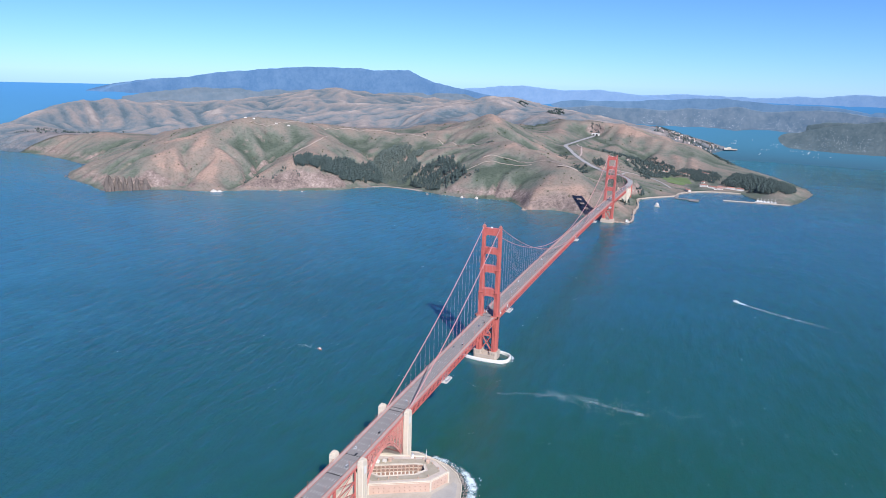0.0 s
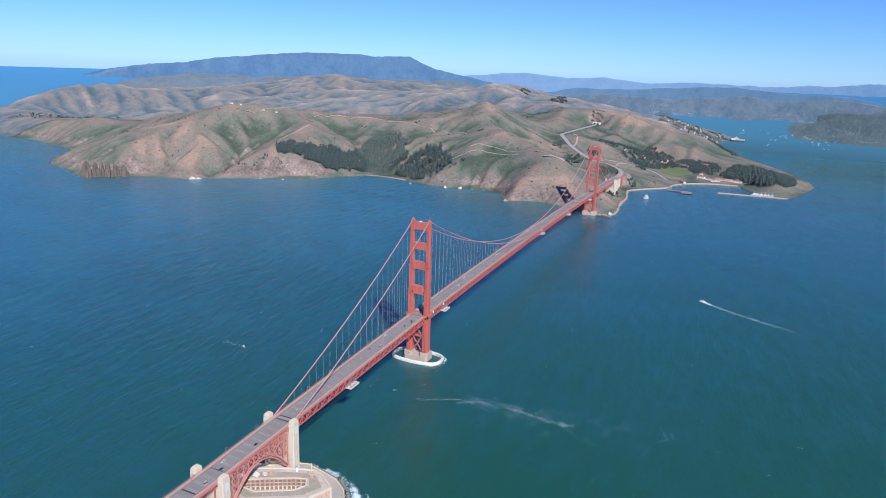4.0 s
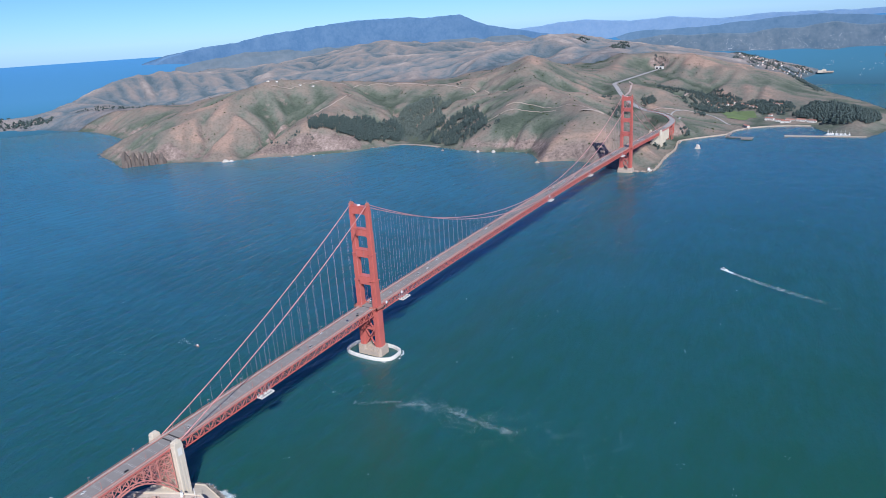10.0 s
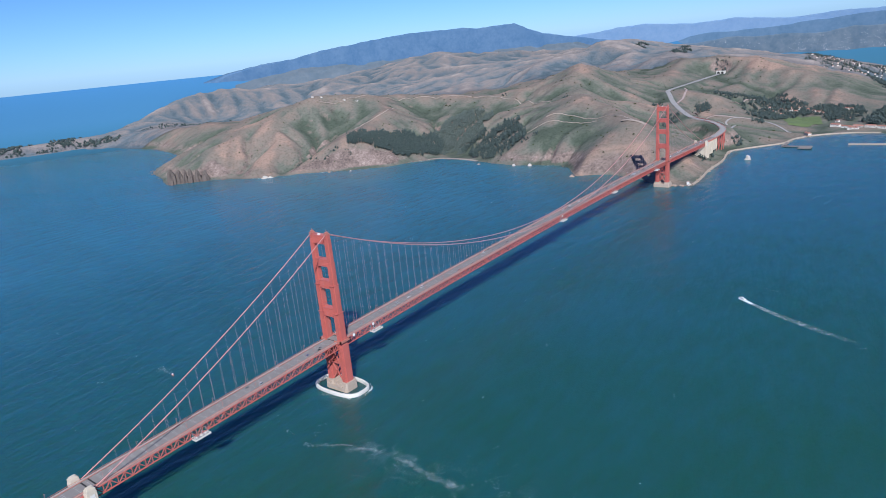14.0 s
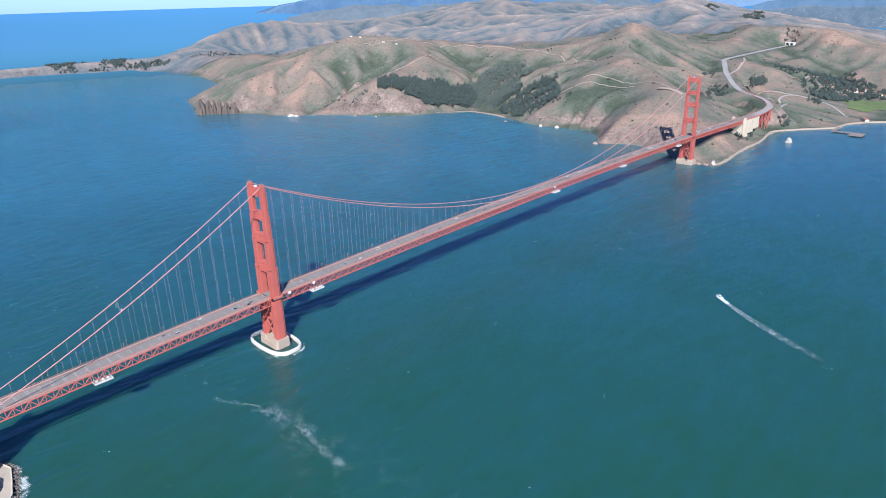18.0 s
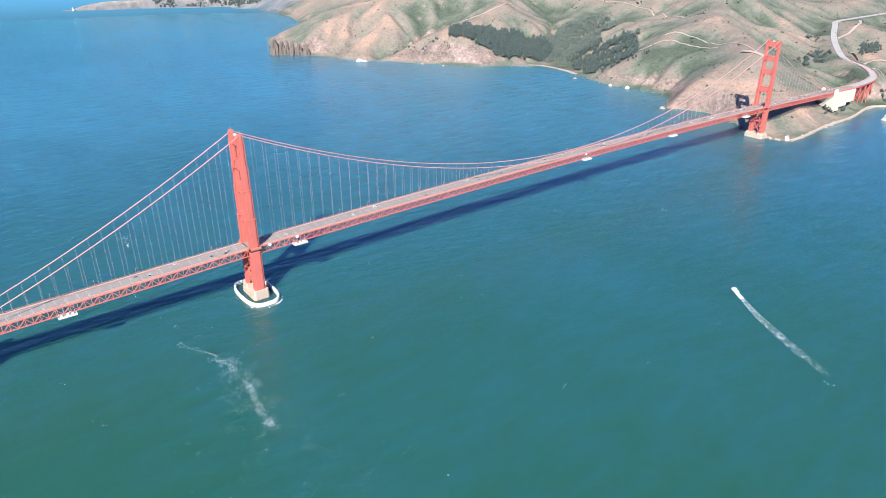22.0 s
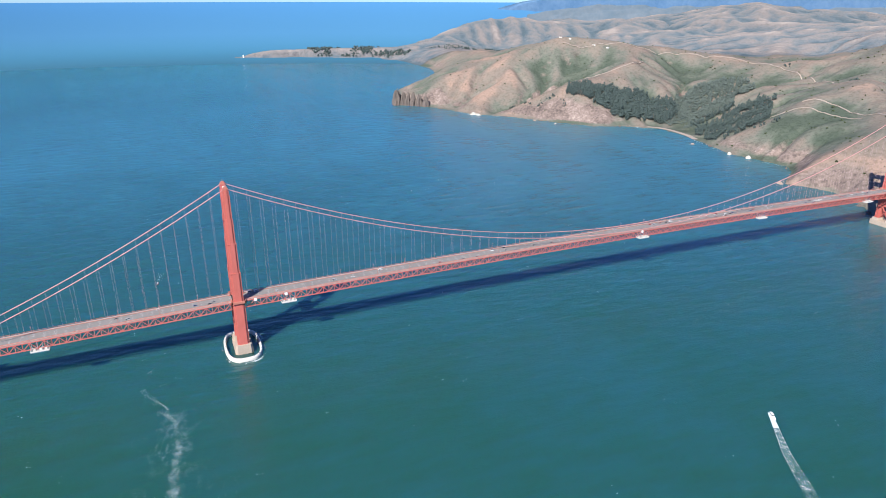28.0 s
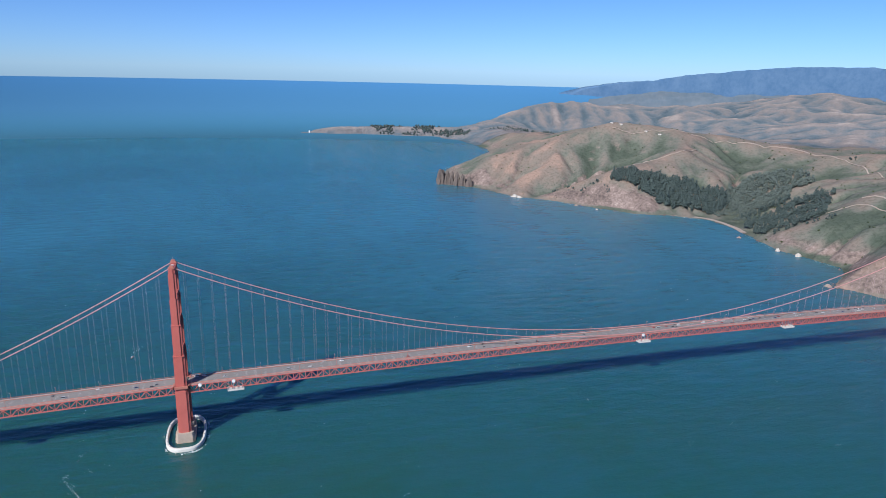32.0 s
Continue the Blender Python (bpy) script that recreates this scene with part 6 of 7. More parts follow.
wood("valley_scrub", "pale scrub on the valley floor behind the beach", ((-985, 1530), (-1020, 1600), (-930, 1640), (-890, 1560), (-850, 1515), (-900, 1505)), 420, 3, 8, LEAF_GREY, 45, 0.3, 0.55)
for x, y in ((-1362, 1202), (-1308, 1226), (-1299, 1265), (-1430, 1275), (-1395, 1157), (-1240, 1278), (-690, 1660), (-600, 1530), (-575, 1560), (-672, 1990), (-660, 1975), (-1050, 2130)):
    wood("tree_clump", "few dark bushes on the open slope", ((x - 14, y - 10), (x + 14, y - 12), (x + 16, y + 11), (x - 12, y + 13)), 7, 5, 10, LEAF, 100 + abs(x) % 89, 0.1, 0.42)
KNOLL = ((340, 2330), (440, 2200), (520, 2090), (600, 2110), (640, 2230), (560, 2440), (480, 2640), (390, 2620))
wood("cypress_wood", "dark rounded wood on the harbour knoll", KNOLL, 900, 12, 22, LEAF, 5, 0.12)
VALLEY = ((-123, 2500), (-90, 2430), (-60, 2340), (30, 2290), (75, 2380), (110, 2490), (200, 2480), (300, 2360), (345, 2480), (310, 2620), (180, 2640), (95, 2650), (-20, 2700), (-93, 2740))
wood("valley_trees", "loose dark trees among the valley houses", VALLEY, 1150, 8, 17, LEAF, 7, 0.45)
for x, y, r, n, seed in ((-262, 2040, 36, 55, 51), (-222, 2310, 34, 60, 52), (-190, 2560, 62, 90, 53), (-370, 2205, 26, 36, 54), (38, 1845, 20, 26, 55), (-110, 2640, 60, 90, 56), (-30, 2700, 60, 90, 57),
                         (60, 2640, 60, 80, 58), (250, 2440, 55, 80, 59), (600, 2420, 36, 50, 60), (20, 1620, 22, 24, 61), (10, 2230, 30, 34, 62), (120, 2560, 50, 70, 63)):
    ring = [(x + r * math.cos(a) * (0.8 + 0.4 * ((seed * 7 + i * 5) % 9) / 9), y + r * math.sin(a) * (0.8 + 0.4 * ((seed * 3 + i * 4) % 7) / 7)) for i, a in enumerate(np.linspace(0, math.tau, 10)[:-1])]
    wood("tree_clump", "small clump of dark trees on the valley slope", tuple(ring), n, 6, 14, LEAF, seed, 0.35)
for poly, n, seed in ((((-275, 1900), (-225, 1900), (-195, 1975), (-250, 2000)), 40, 31), (((-225, 2250), (-195, 2240), (-180, 2320), (-215, 2360)), 40, 33), (((-30, 1560), (20, 1500), (40, 1640), (0, 1690)), 26, 35),
                      (((-1215, 4090), (-1130, 4090), (-1130, 4210), (-1200, 4220)), 60, 37), (((-910, 3850), (-790, 3760), (-770, 3960), (-860, 4180)), 130, 36), (((-440, 3225), (-370, 3230), (-370, 3275), (-440, 3270)), 20, 39)):
    wood("tree_clump", "small clump of dark trees on the slope", poly, n, 8, 15, LEAF, seed, 0.4)
POINT = ((-3960, 900), (-3880, 930), (-3800, 1130), (-3640, 1400), (-3440, 1480), (-3500, 1580), (-3750, 1520), (-3900, 1300), (-4000, 1050))
wood("point_trees", "dark wind-bent trees on the lighthouse point", POINT, 1000, 8, 15, LEAF, 9, 0.45, 0.55, 9, 0.52)
BARRY = ((-3500, 1700), (-3000, 1720), (-2800, 1900), (-3200, 2050), (-3600, 1950))
wood("valley_trees", "scattered trees round the old barracks", BARRY, 150, 8, 14, LEAF, 13, 0.8)
TOWN = ((300, 3560), (268, 3950), (325, 4320), (220, 4650), (-100, 4900), (-220, 4400), (-120, 3900), (60, 3750), (180, 3600))
wood("town_trees", "dark trees between the hillside houses of the town", TOWN, 1500, 7, 13, LEAF, 15, 0.5)
EAST_SLOPE = ((380, 3150), (440, 3280), (300, 3850), (210, 3900), (250, 3500))
wood("town_trees", "dark trees on the shore below the ridge", EAST_SLOPE, 320, 9, 17, LEAF, 17, 0.2)
ALL_HILLS = ((-2200, 1000), (-1430, 1040), (-1000, 1480), (-300, 1330), (-10, 1280), (120, 1900), (40, 2500), (-200, 3300), (-700, 3500), (-1500, 2600), (-2300, 2200))
wood("hill_scrub", "scattered low scrub on the dry hillsides", ALL_HILLS, 1500, 1.6, 4.5, SCRUB, 19, 0.9, 0.9, 5)
wood("fort_bushes", "rounded green bushes behind the fort", ((16, -420), (58, -418), (66, -436), (60, -458), (20, -458), (10, -440)), 1, 3, 5, SCRUB, 21)
bushes = bpy.data.objects["fort_bushes"]
verts, faces = [], []
rng = np.random.default_rng(8)
for i in range(2600):
    x, y = rng.uniform(12, 68), rng.uniform(-466, -418)
    if y > -420 - abs(x - 38) * 0.3 or rough(np.array(x), np.array(y), 9, 23) < 0.22:
        continue
    b = len(verts)
    s = rng.uniform(0.5, 1.15)
    mound = 5.2 * math.sqrt(max(0, 1 - ((x - 38) / 27) ** 2 - ((y + 440) / 27) ** 2)) * (0.65 + 0.5 * float(rough(np.array(x), np.array(y), 8, 29)))
    z = 3.5 + mound * rng.uniform(0.55, 1.0)
    shape = np.array(((1, 0, 0), (0, 1, 0), (-1, 0, 0), (0, -1, 0), (0, 0, 1), (0, 0, -1)), float)
    verts += (np.array((x, y, z)) + shape * s * rng.uniform(0.65, 1.3, (6, 1))).tolist()
    faces += [tuple(b + i for i in f) for f in ((0, 1, 4), (1, 2, 4), (2, 3, 4), (3, 0, 4), (1, 0, 5), (2, 1, 5), (3, 2, 5), (0, 3, 5))]
me = bpy.data.meshes.new("fort_bushes")
me.from_pydata(verts, [], faces)
me.materials.append(BUSH)
bushes.data = me


def smooth_line(points, step):
    """A rounded line through the given points, at even steps."""
    pts = [Vector(p) for p in points]
    out = []
    for i in range(len(pts) - 1):
        p0, p1, p2, p3 = pts[max(i - 1, 0)], pts[i], pts[i + 1], pts[min(i + 2, len(pts) - 1)]
        n = max(1, int((p2 - p1).length / step))
        for k in range(n):
            t = k / n
            out.append(0.5 * ((2 * p1) + (p2 - p0) * t + (2 * p0 - 5 * p1 + 4 * p2 - p3) * t * t + (3 * p1 - p0 - 3 * p2 + p3) * t**3))
    return out + [pts[-1]]


def ribbon(name, points, width, mat, thick=2.0, drape=True, lift=1.1, label="", category="road"):
    """A road laid over the land, or along its own heights."""
    line = smooth_line(points, 9.0)
    bm = bmesh.new()
    rows = []
    for i, p in enumerate(line):
        d = line[min(i + 1, len(line) - 1)] - line[max(i - 1, 0)]
        d = Vector((d.x, d.y)).normalized()
        n = Vector((-d.y, d.x))
        z = p.z if not drape else None
        ends = []
        for s in (-1, 1):
            q = Vector((p.x, p.y)) + n * s * width / 2
            ends.append((q.x, q.y))
        if drape:
            z = max([height_at(p.x, p.y)] + [height_at(*e) for e in ends]) + lift
        rows.append([bm.verts.new((*e, z - dz)) for e, dz in ((ends[0], 0), (ends[1], 0), (ends[1], thick), (ends[0], thick))])
    for a, b in zip(rows, rows[1:]):
        for k in range(4):
            bm.faces.new((a[k], a[(k + 1) % 4], b[(k + 1) % 4], b[k]))
    ob = part(name, bm, mat)
    return tagged(ob, label, category, kind="structure")


ribbon("road", HIGHWAY, 19, ROAD_GREY, 1.4, False, label="grey highway climbing to the tunnel")
ribbon("road_2", ((-60, 1930), (-30, 2010), (-40, 2110), (-90, 2180), (-40, 2260), (60, 2230), (150, 2130)), 7, ROAD_GREY, label="narrow road down to the harbour")
ribbon("road_3", ((-185, 2080), (-190, 2195), (-150, 2226), (-89, 2242), (-12, 2262)), 11, WALKWAY, label="pale road and parking at the viewpoint")
ribbon("road_4", ((-150, 2446), (-115, 2530), (-84, 2604)), 7, WALKWAY, label="pale service road above the valley houses")
ribbon("slip_road", ((-300, 2240), (-306, 2320), (-322, 2400), (-350, 2520), (-385, 2600)), 8, WALKWAY, label="pale slip road beside the highway")
ribbon("trail", ((-1660, 1530), (-1605, 1632), (-1560, 1770), (-1505, 1915), (-1410, 2035), (-1250, 2095), (-1100, 2115), (-955, 2090), (-810, 2020), (-672, 1965), (-600, 1945)), 4, TRAIL, label="pale dirt road along the ridge")
ribbon("trail_2", ((-590, 1672), (-560, 1682), (-500, 1690), (-420, 1668), (-330, 1640), (-270, 1606), (-235, 1580), (-205, 1558)), 3.5, TRAIL, label="pale dirt road across the slope")
ribbon("trail_3", ((-640, 1612), (-590, 1628), (-520, 1642), (-436, 1643), (-370, 1630)), 3, TRAIL, label="narrow dirt track on the slope")
ribbon("trail_4", ((-1385, 1740), (-1372, 1715), (-1345, 1640), (-1362, 1560), (-1372, 1500), (-1352, 1440)), 5, TRAIL, label="eroded pale track on the spur")
ribbon("trail_5", ((-250, 1556), (-215, 1557), (-172, 1560)), 17, TRAIL, label="bare sandy battery terrace on the ridge")
ribbon("shore_road", ((71, 1252, 4), (71, 1322, 4), (59, 1450, 4), (59, 1580, 4), (45, 1680, 4), (38, 1745, 4), (63, 1792, 4), (105, 1846, 4), (165, 1917, 4), (183, 2006, 4), (245, 2090, 4), (332, 2136, 4), (420, 2147, 4)), 5.0, PIER, 5.5, False, label="pale shore road and sea wall round the point")
ribbon("beach", ((-1046, 1395, 1.3), (-962, 1482, 1.3), (-846, 1486, 1.3), (-770, 1464, 1.3)), 16, TRAIL, 2.5, False, label="narrow sandy beach in the cove", category="beach")
LAWN = ((66, 2400), (108, 2474), (188, 2455), (214, 2342), (168, 2236), (118, 2250))
gx, gy = np.meshgrid(np.arange(60, 222, 6.0), np.arange(2230, 2482, 6.0), indexing="ij")
idx = np.arange(gx.size).reshape(gx.shape)
quads = np.stack([idx[:-1, :-1], idx[1:, :-1], idx[1:, 1:], idx[:-1, 1:]], -1).reshape(-1, 4)
quads = quads[inside(gx.ravel()[quads].mean(1), gy.ravel()[quads].mean(1), list(LAWN))]
lawn = sheet("lawn", np.stack([gx, gy, land_height(gx, gy) + 1.2], -1).reshape(-1, 3).tolist(), quads.tolist(), grained("lawn_grass", (0.085, 0.125, 0.045), (0.13, 0.17, 0.062), 0.95, 0.05, 0.4, 0.2))
tagged(lawn, "bright green parade lawn between the houses", "lawn", kind="structure")

# tunnel mouth
portal = tagged(new("tunnel_portal"), "pale concrete double tunnel portal in the hillside", "tunnel")
portal.matrix_basis = pose(-397, 3206, 136, 0, 0, -14)
bm = bmesh.new()
flat_box(bm, -24, 24, 0, 10, -6, 13)
part("wall", bm, WHITE_CONCRETE, portal)
# The wall is solid; near-black slabs paint in the shade of the bores.
for sx in (-1, 1):
    bm = bmesh.new()
    arch_line = [(sx * 10.5 + 6.5 * math.cos(a), 4 + 5.5 * math.sin(a)) for a in np.linspace(0, math.pi, 9)] + [(sx * 10.5 - 6.5, -2), (sx * 10.5 + 6.5, -2)]
    f = bm.faces.new([bm.verts.new((x, -0.4, z)) for x, z in arch_line])
    got = bmesh.ops.extrude_face_region(bm, geom=[f])
    bmesh.ops.translate(bm, vec=(0, 2, 0), verts=[v for v in got["geom"] if isinstance(v, bmesh.types.BMVert)])
    part("opening", bm, DARK, portal, "arched slab with the tunnel's shade painted on")

# north approach: anchorage block and steel viaduct under the curve
block = tagged(new("anchorage"), "pale concrete anchorage under the north approach", "anchorage")
for y0, y1, lo in ((1572, 1600, 10), (1604, 1640, 18), (1644, 1682, 24)):
    bm = bmesh.new()
    flat_box(bm, -15.5, 15.5, y0, y1, lo, road_z(y1) - 2.4)
    part("wall", bm, CONCRETE, block)
    bm = bmesh.new()
    for k in range(3):
        y = y0 + (y1 - y0) * (k + 0.5) / 3
        flat_box(bm, 15.4, 16.3, y - 1.2, y + 1.2, lo, road_z(y1) - 3.5)
    part("buttresses", bm, CONCRETE, block)
curve = tagged(new("curved_viaduct"), "curved orange-red steel viaduct leading off the bridge", "viaduct")
line = smooth_line(HIGHWAY[:5], 9.0)
for off in (-10.8, 10.8):
    bm = bmesh.new()
    for a, b in zip(line, line[1:]):
        d = (b - a).normalized()
        n = Vector((-d.y, d.x, 0)) * off
        beam(bm, a + n - Vector((0, 0, 2.4)), b + n - Vector((0, 0, 2.4)), 0.8, 3.2)
    part("girder", bm, ORANGE, curve)
    bm = bmesh.new()
    for a, b in zip(line, line[1:]):
        d = (b - a).normalized()
        n = Vector((-d.y, d.x, 0)) * off
        beam(bm, a + n + Vector((0, 0, 0.6)), b + n + Vector((0, 0, 0.6)), 0.4, 1.1)
    part("parapet", bm, WALKWAY, curve)
stands = line[2::3]
for p, q in zip(stands, stands[1:]):
    low = max(height_at(p.x, p.y), height_at(q.x, q.y))
    d = (q - p).normalized()
    for off in (-8, 8):
        n = Vector((-d.y, d.x, 0)) * off
        for a, b in (((p, low + 1), (q, q.z - 3)), ((p, p.z - 3), (q, low + 1)), ((p, (low + p.z) / 2), (q, (low + q.z) / 2))):
            bm = bmesh.new()
            beam(bm, (a[0].x + n.x, a[0].y + n.y, a[1]), (b[0].x + n.x, b[0].y + n.y, b[1]), 0.9, 0.9, (1, 0, 0))
            part("brace", bm, ORANGE, curve)
for p in stands:
    foot = height_at(p.x, p.y) - 3
    for off in (-8, 8):
        bm = bmesh.new()
        flat_box(bm, p.x + off - 0.9, p.x + off + 0.9, p.y - 0.9, p.y + 0.9, foot, p.z - 1.5)
        part("column", bm, ORANGE, curve)


def house_kind(w, d, h, roof_h, wall_mat, roof_mat, label, windows=3):
    """A plain house with a pitched roof, a row of windows and a door."""
    t = tagged(new("house"), label, "house", "houses of the old post")
    bm = bmesh.new()
    flat_box(bm, -w / 2, w / 2, -d / 2, d / 2, -3, h)
    part("wall", bm, wall_mat, t)
    bm = bmesh.new()
    a, b, e = w / 2 + 0.6, d / 2 + 0.6, h + 0.05
    v = [bm.verts.new(p) for p in ((-a, -b, e), (a, -b, e), (a, b, e), (-a, b, e), (-a + d * 0.3, 0, e + roof_h), (a - d * 0.3, 0, e + roof_h))]
    for f in ((0, 1, 5, 4), (2, 3, 4, 5), (1, 2, 5), (3, 0, 4), (3, 2, 1, 0)):
        bm.faces.new([v[i] for i in f])
    part("roof", bm, roof_mat, t)
    for k in range(windows):
        x = -w / 2 + w * (k + 0.5) / windows
        bm = bmesh.new()
        flat_box(bm, x - 0.6, x + 0.6, -d / 2 - 0.08, -d / 2 + 0.05, h * 0.4, h * 0.75)
        part("window", bm, GLASS, t)
    bm = bmesh.new()
    flat_box(bm, -w * 0.08 - 0.6, -w * 0.08 + 0.6, -d / 2 - 0.1, -d / 2 + 0.05, 0, 2.1)
    part("door", bm, DARK, t)
    return t


cottage = house_kind(13, 10, 6.0, 3.2, WALL_CREAM, ROOF_RED, "white wooden house with a red hipped roof")
cottage.matrix_basis = pose(7, 2398, height_at(7, 2398), 0, 0, 20)
for x, y, turn in ((20, 2416, 15), (4, 2440, 25), (28, 2470, 20), (11, 2510, 30), (40, 2500, 40), (31, 2547, 15), (52, 2530, 10), (66, 2560, 12), (55, 2596, 5), (82, 2571, 10), (92, 2596, 12), (-11, 2536, 30),
                   (123, 2585, -20), (140, 2550, -10), (151, 2536, -25), (172, 2516, -15), (188, 2500, -20), (246, 2593, -25), (262, 2585, -25), (278, 2576, -15), (262, 2352, -25), (300, 2410, -15)):
    copy_thing(cottage, pose(x, y, height_at(x, y), 0, 0, turn))
barrack = house_kind(34, 11, 6.5, 3.4, WALL_CREAM, ROOF_RED, "long pale barrack with a red roof by the harbour", 8)
barrack.name = "barrack"
barrack.matrix_basis = pose(268, 2262, height_at(268, 2262), 0, 0, -22)
for x, y, turn in ((304, 2248, -20), (342, 2236, -16), (380, 2226, -14), (418, 2214, -16), (208, 2088, -60), (330, 2205, -10)):
    copy_thing(barrack, pose(x, y, max(2, height_at(x, y)), 0, 0, turn))
fog = house_kind(9, 6, 4.5, 2.0, WHITE, WALKWAY, "small white fog-signal house on the point", 2)
fog.name = "fog_signal_house"
fog.matrix_basis = pose(58, 1262, 3.5, 0, 0, 100)
# batteries and sheds on the western ridges
shed = house_kind(11, 6, 3.0, 1.2, WALL_CREAM, WALKWAY, "low white shed on the ridge", 3)
shed.name = "ridge_shed"
shed.matrix_basis = pose(-1668, 1575, height_at(-1668, 1575), 0, 0, 15)
for x, y, turn in ((-1600, 1650, 10), (-1560, 1690, 20), (-1690, 1545, 30), (-3180, 1760, 0), (-3120, 1775, 10), (-3230, 1800, 5), (-3060, 1790, 0), (-3000, 1830, 15), (-3300, 1765, 0), (-2950, 1790, -10)):
    copy_thing(shed, pose(x, y, height_at(x, y), 0, 0, turn))

# lighthouse at the western point
p, k = rim(-4020, 575, height_at(-4010, 590))
lamp_house = tagged(new("lighthouse"), "small white lighthouse on the end of the point", "lighthouse")
lamp_house.location = p
bm = bmesh.new()
prism(bm, octagon(4, 4, 1.2), -6, 9, 0.85)
part("tower", bm, WHITE, lamp_house)
bm = bmesh.new()
prism(bm, octagon(2.6, 2.6, 0.8), 9, 12.5, 0.9)
part("lantern", bm, GREY, lamp_house)
bm = bmesh.new()
flat_box(bm, 5, 16, -4, 4, -6, 5)
part("keeper_house", bm, WHITE, lamp_house)

# town on the far shore: pale houses stepping down to the water
rng = random.Random(6)
villa = tagged(new("town_house"), "small pale house on the wooded town slope", "house", "houses of the town")
bm = bmesh.new()
flat_box(bm, -6, 6, -5, 5, -6, 6)
part("wall", bm, WALL_CREAM, villa)
bm = bmesh.new()
v = [bm.verts.new(q) for q in ((-6.5, -5.5, 6), (6.5, -5.5, 6), (6.5, 5.5, 6), (-6.5, 5.5, 6), (-6.5, 0, 9), (6.5, 0, 9))]
for f in ((0, 1, 5, 4), (2, 3, 4, 5), (1, 2, 5), (3, 0, 4), (3, 2, 1, 0)):
    bm.faces.new([v[i] for i in f])
part("roof", bm, ROOF_RED, villa)
placed = 0
while placed < 270:
    x, y = rng.uniform(-230, 340), rng.uniform(3560, 4900)
    if not inside(np.array([x]), np.array([y]), list(TOWN))[0]:
        continue
    h = height_at(x, y)
    if h < 2:
        continue
    p, k = rim(x, y, h)
    m = Matrix.Translation(p) @ pose(0, 0, 0, 0, 0, rng.uniform(-40, 40)) @ Matrix.Scale(k * 0.62, 4)
    if placed == 0:
        villa.matrix_basis = m
    else:
        c = copy_thing(villa, m)
        c.scale = (0.62 * k, 0.62 * k, 0.62 * k)
    placed += 1
wharf = tagged(new("ferry_wharf"), "pale wharf with sheds at the town waterfront", "wharf")
p, k = rim(345, 4480, 3)
wharf.location = p
for dx, dy, w, d, h in ((0, 0, 46, 60, 2), (8, 10, 22, 34, 9), (34, -20, 50, 8, 2.2), (-10, -28, 26, 14, 7)):
    bm = bmesh.new()
    flat_box(bm, dx - w / 2, dx + w / 2, dy - d / 2, dy + d / 2, -6, h)
    part("deck" if h < 3 else "shed", bm, PIER if h < 3 else CONCRETE, wharf)

# specks of houses on the far shores in loose clusters, and dark trees between them
def far_specks(name, label, category, count, seed, mat, low, high, want):
    rng = np.random.default_rng(seed)
    az = np.concatenate([rng.uniform(-12, 16, count), rng.uniform(-11, -2.5, count // 2), rng.uniform(24, 40, count // 25)])
    dd = np.concatenate([rng.uniform(7500, 9900, count), rng.uniform(5400, 6500, count // 2), rng.uniform(6500, 8200, count // 25)])
    hh = range_height(az, dd)
    crowd = 0.6 * rough(az * 100.0, dd * 0.1, 90, 4) + 0.4 * rough(az * 100.0, dd * 0.1, 32, 5)
    verts, faces = [], []
    for a, d, h, c in zip(az, dd, hh, crowd):
        if h < 4 or h > 120 * rng.random() ** 1.6 + 10 or not want(c + 0.08 * rng.standard_normal()):
            continue
        k = float(drawn_in(np.array(d))) / d
        x, y = EYE.x - d * k * math.sin(math.radians(a)), EYE.y + d * k * math.cos(math.radians(a))
        z = EYE.z + (h - EYE.z) * k
        size = rng.uniform(low, high) * (0.7 if d < 7000 else 1.0) * k
        b = len(verts)
        verts += [(x + u * size * rng.uniform(0.7, 1.6), y + v * size * 0.6, z + w * size * 0.7) for w in (-1, 0.9) for u, v in ((-1, -1), (1, -1), (1, 1), (-1, 1))]
        faces += [tuple(b + i for i in f) for f in ((4, 5, 6, 7), (0, 1, 5, 4), (1, 2, 6, 5), (2, 3, 7, 6), (3, 0, 4, 7))]
    tagged(sheet(name, verts, faces, mat, False), label, category, kind="stuff")


# Cool tones for the far shore; the blue of the trees is painted haze.
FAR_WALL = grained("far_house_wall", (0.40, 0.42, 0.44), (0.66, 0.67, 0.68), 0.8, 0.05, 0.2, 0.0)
FAR_TREE = grained("hazed_far_tree", (0.072, 0.112, 0.138), (0.105, 0.145, 0.168), 0.95, 0.05, 0.2, 0.0)
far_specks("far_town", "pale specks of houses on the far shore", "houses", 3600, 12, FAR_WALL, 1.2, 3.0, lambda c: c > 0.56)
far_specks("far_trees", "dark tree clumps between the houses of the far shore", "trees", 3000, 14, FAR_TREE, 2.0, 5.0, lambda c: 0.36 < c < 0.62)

# harbour: breakwater, fishing pier, moored boats; sails far off
mole = tagged(new("breakwater"), "low rock and concrete breakwater across the harbour", "breakwater")
line = smooth_line(((352, 1914, 1), (430, 1922, 1), (520, 1930, 1), (594, 1936, 1)), 14)
for a, b in zip(line, line[1:]):
    bm = bmesh.new()
    beam(bm, a, b, 7, 4)
    part("section", bm, PIER, mole)
dock = tagged(new("fishing_pier"), "dark wooden fishing pier with a wide head", "pier")
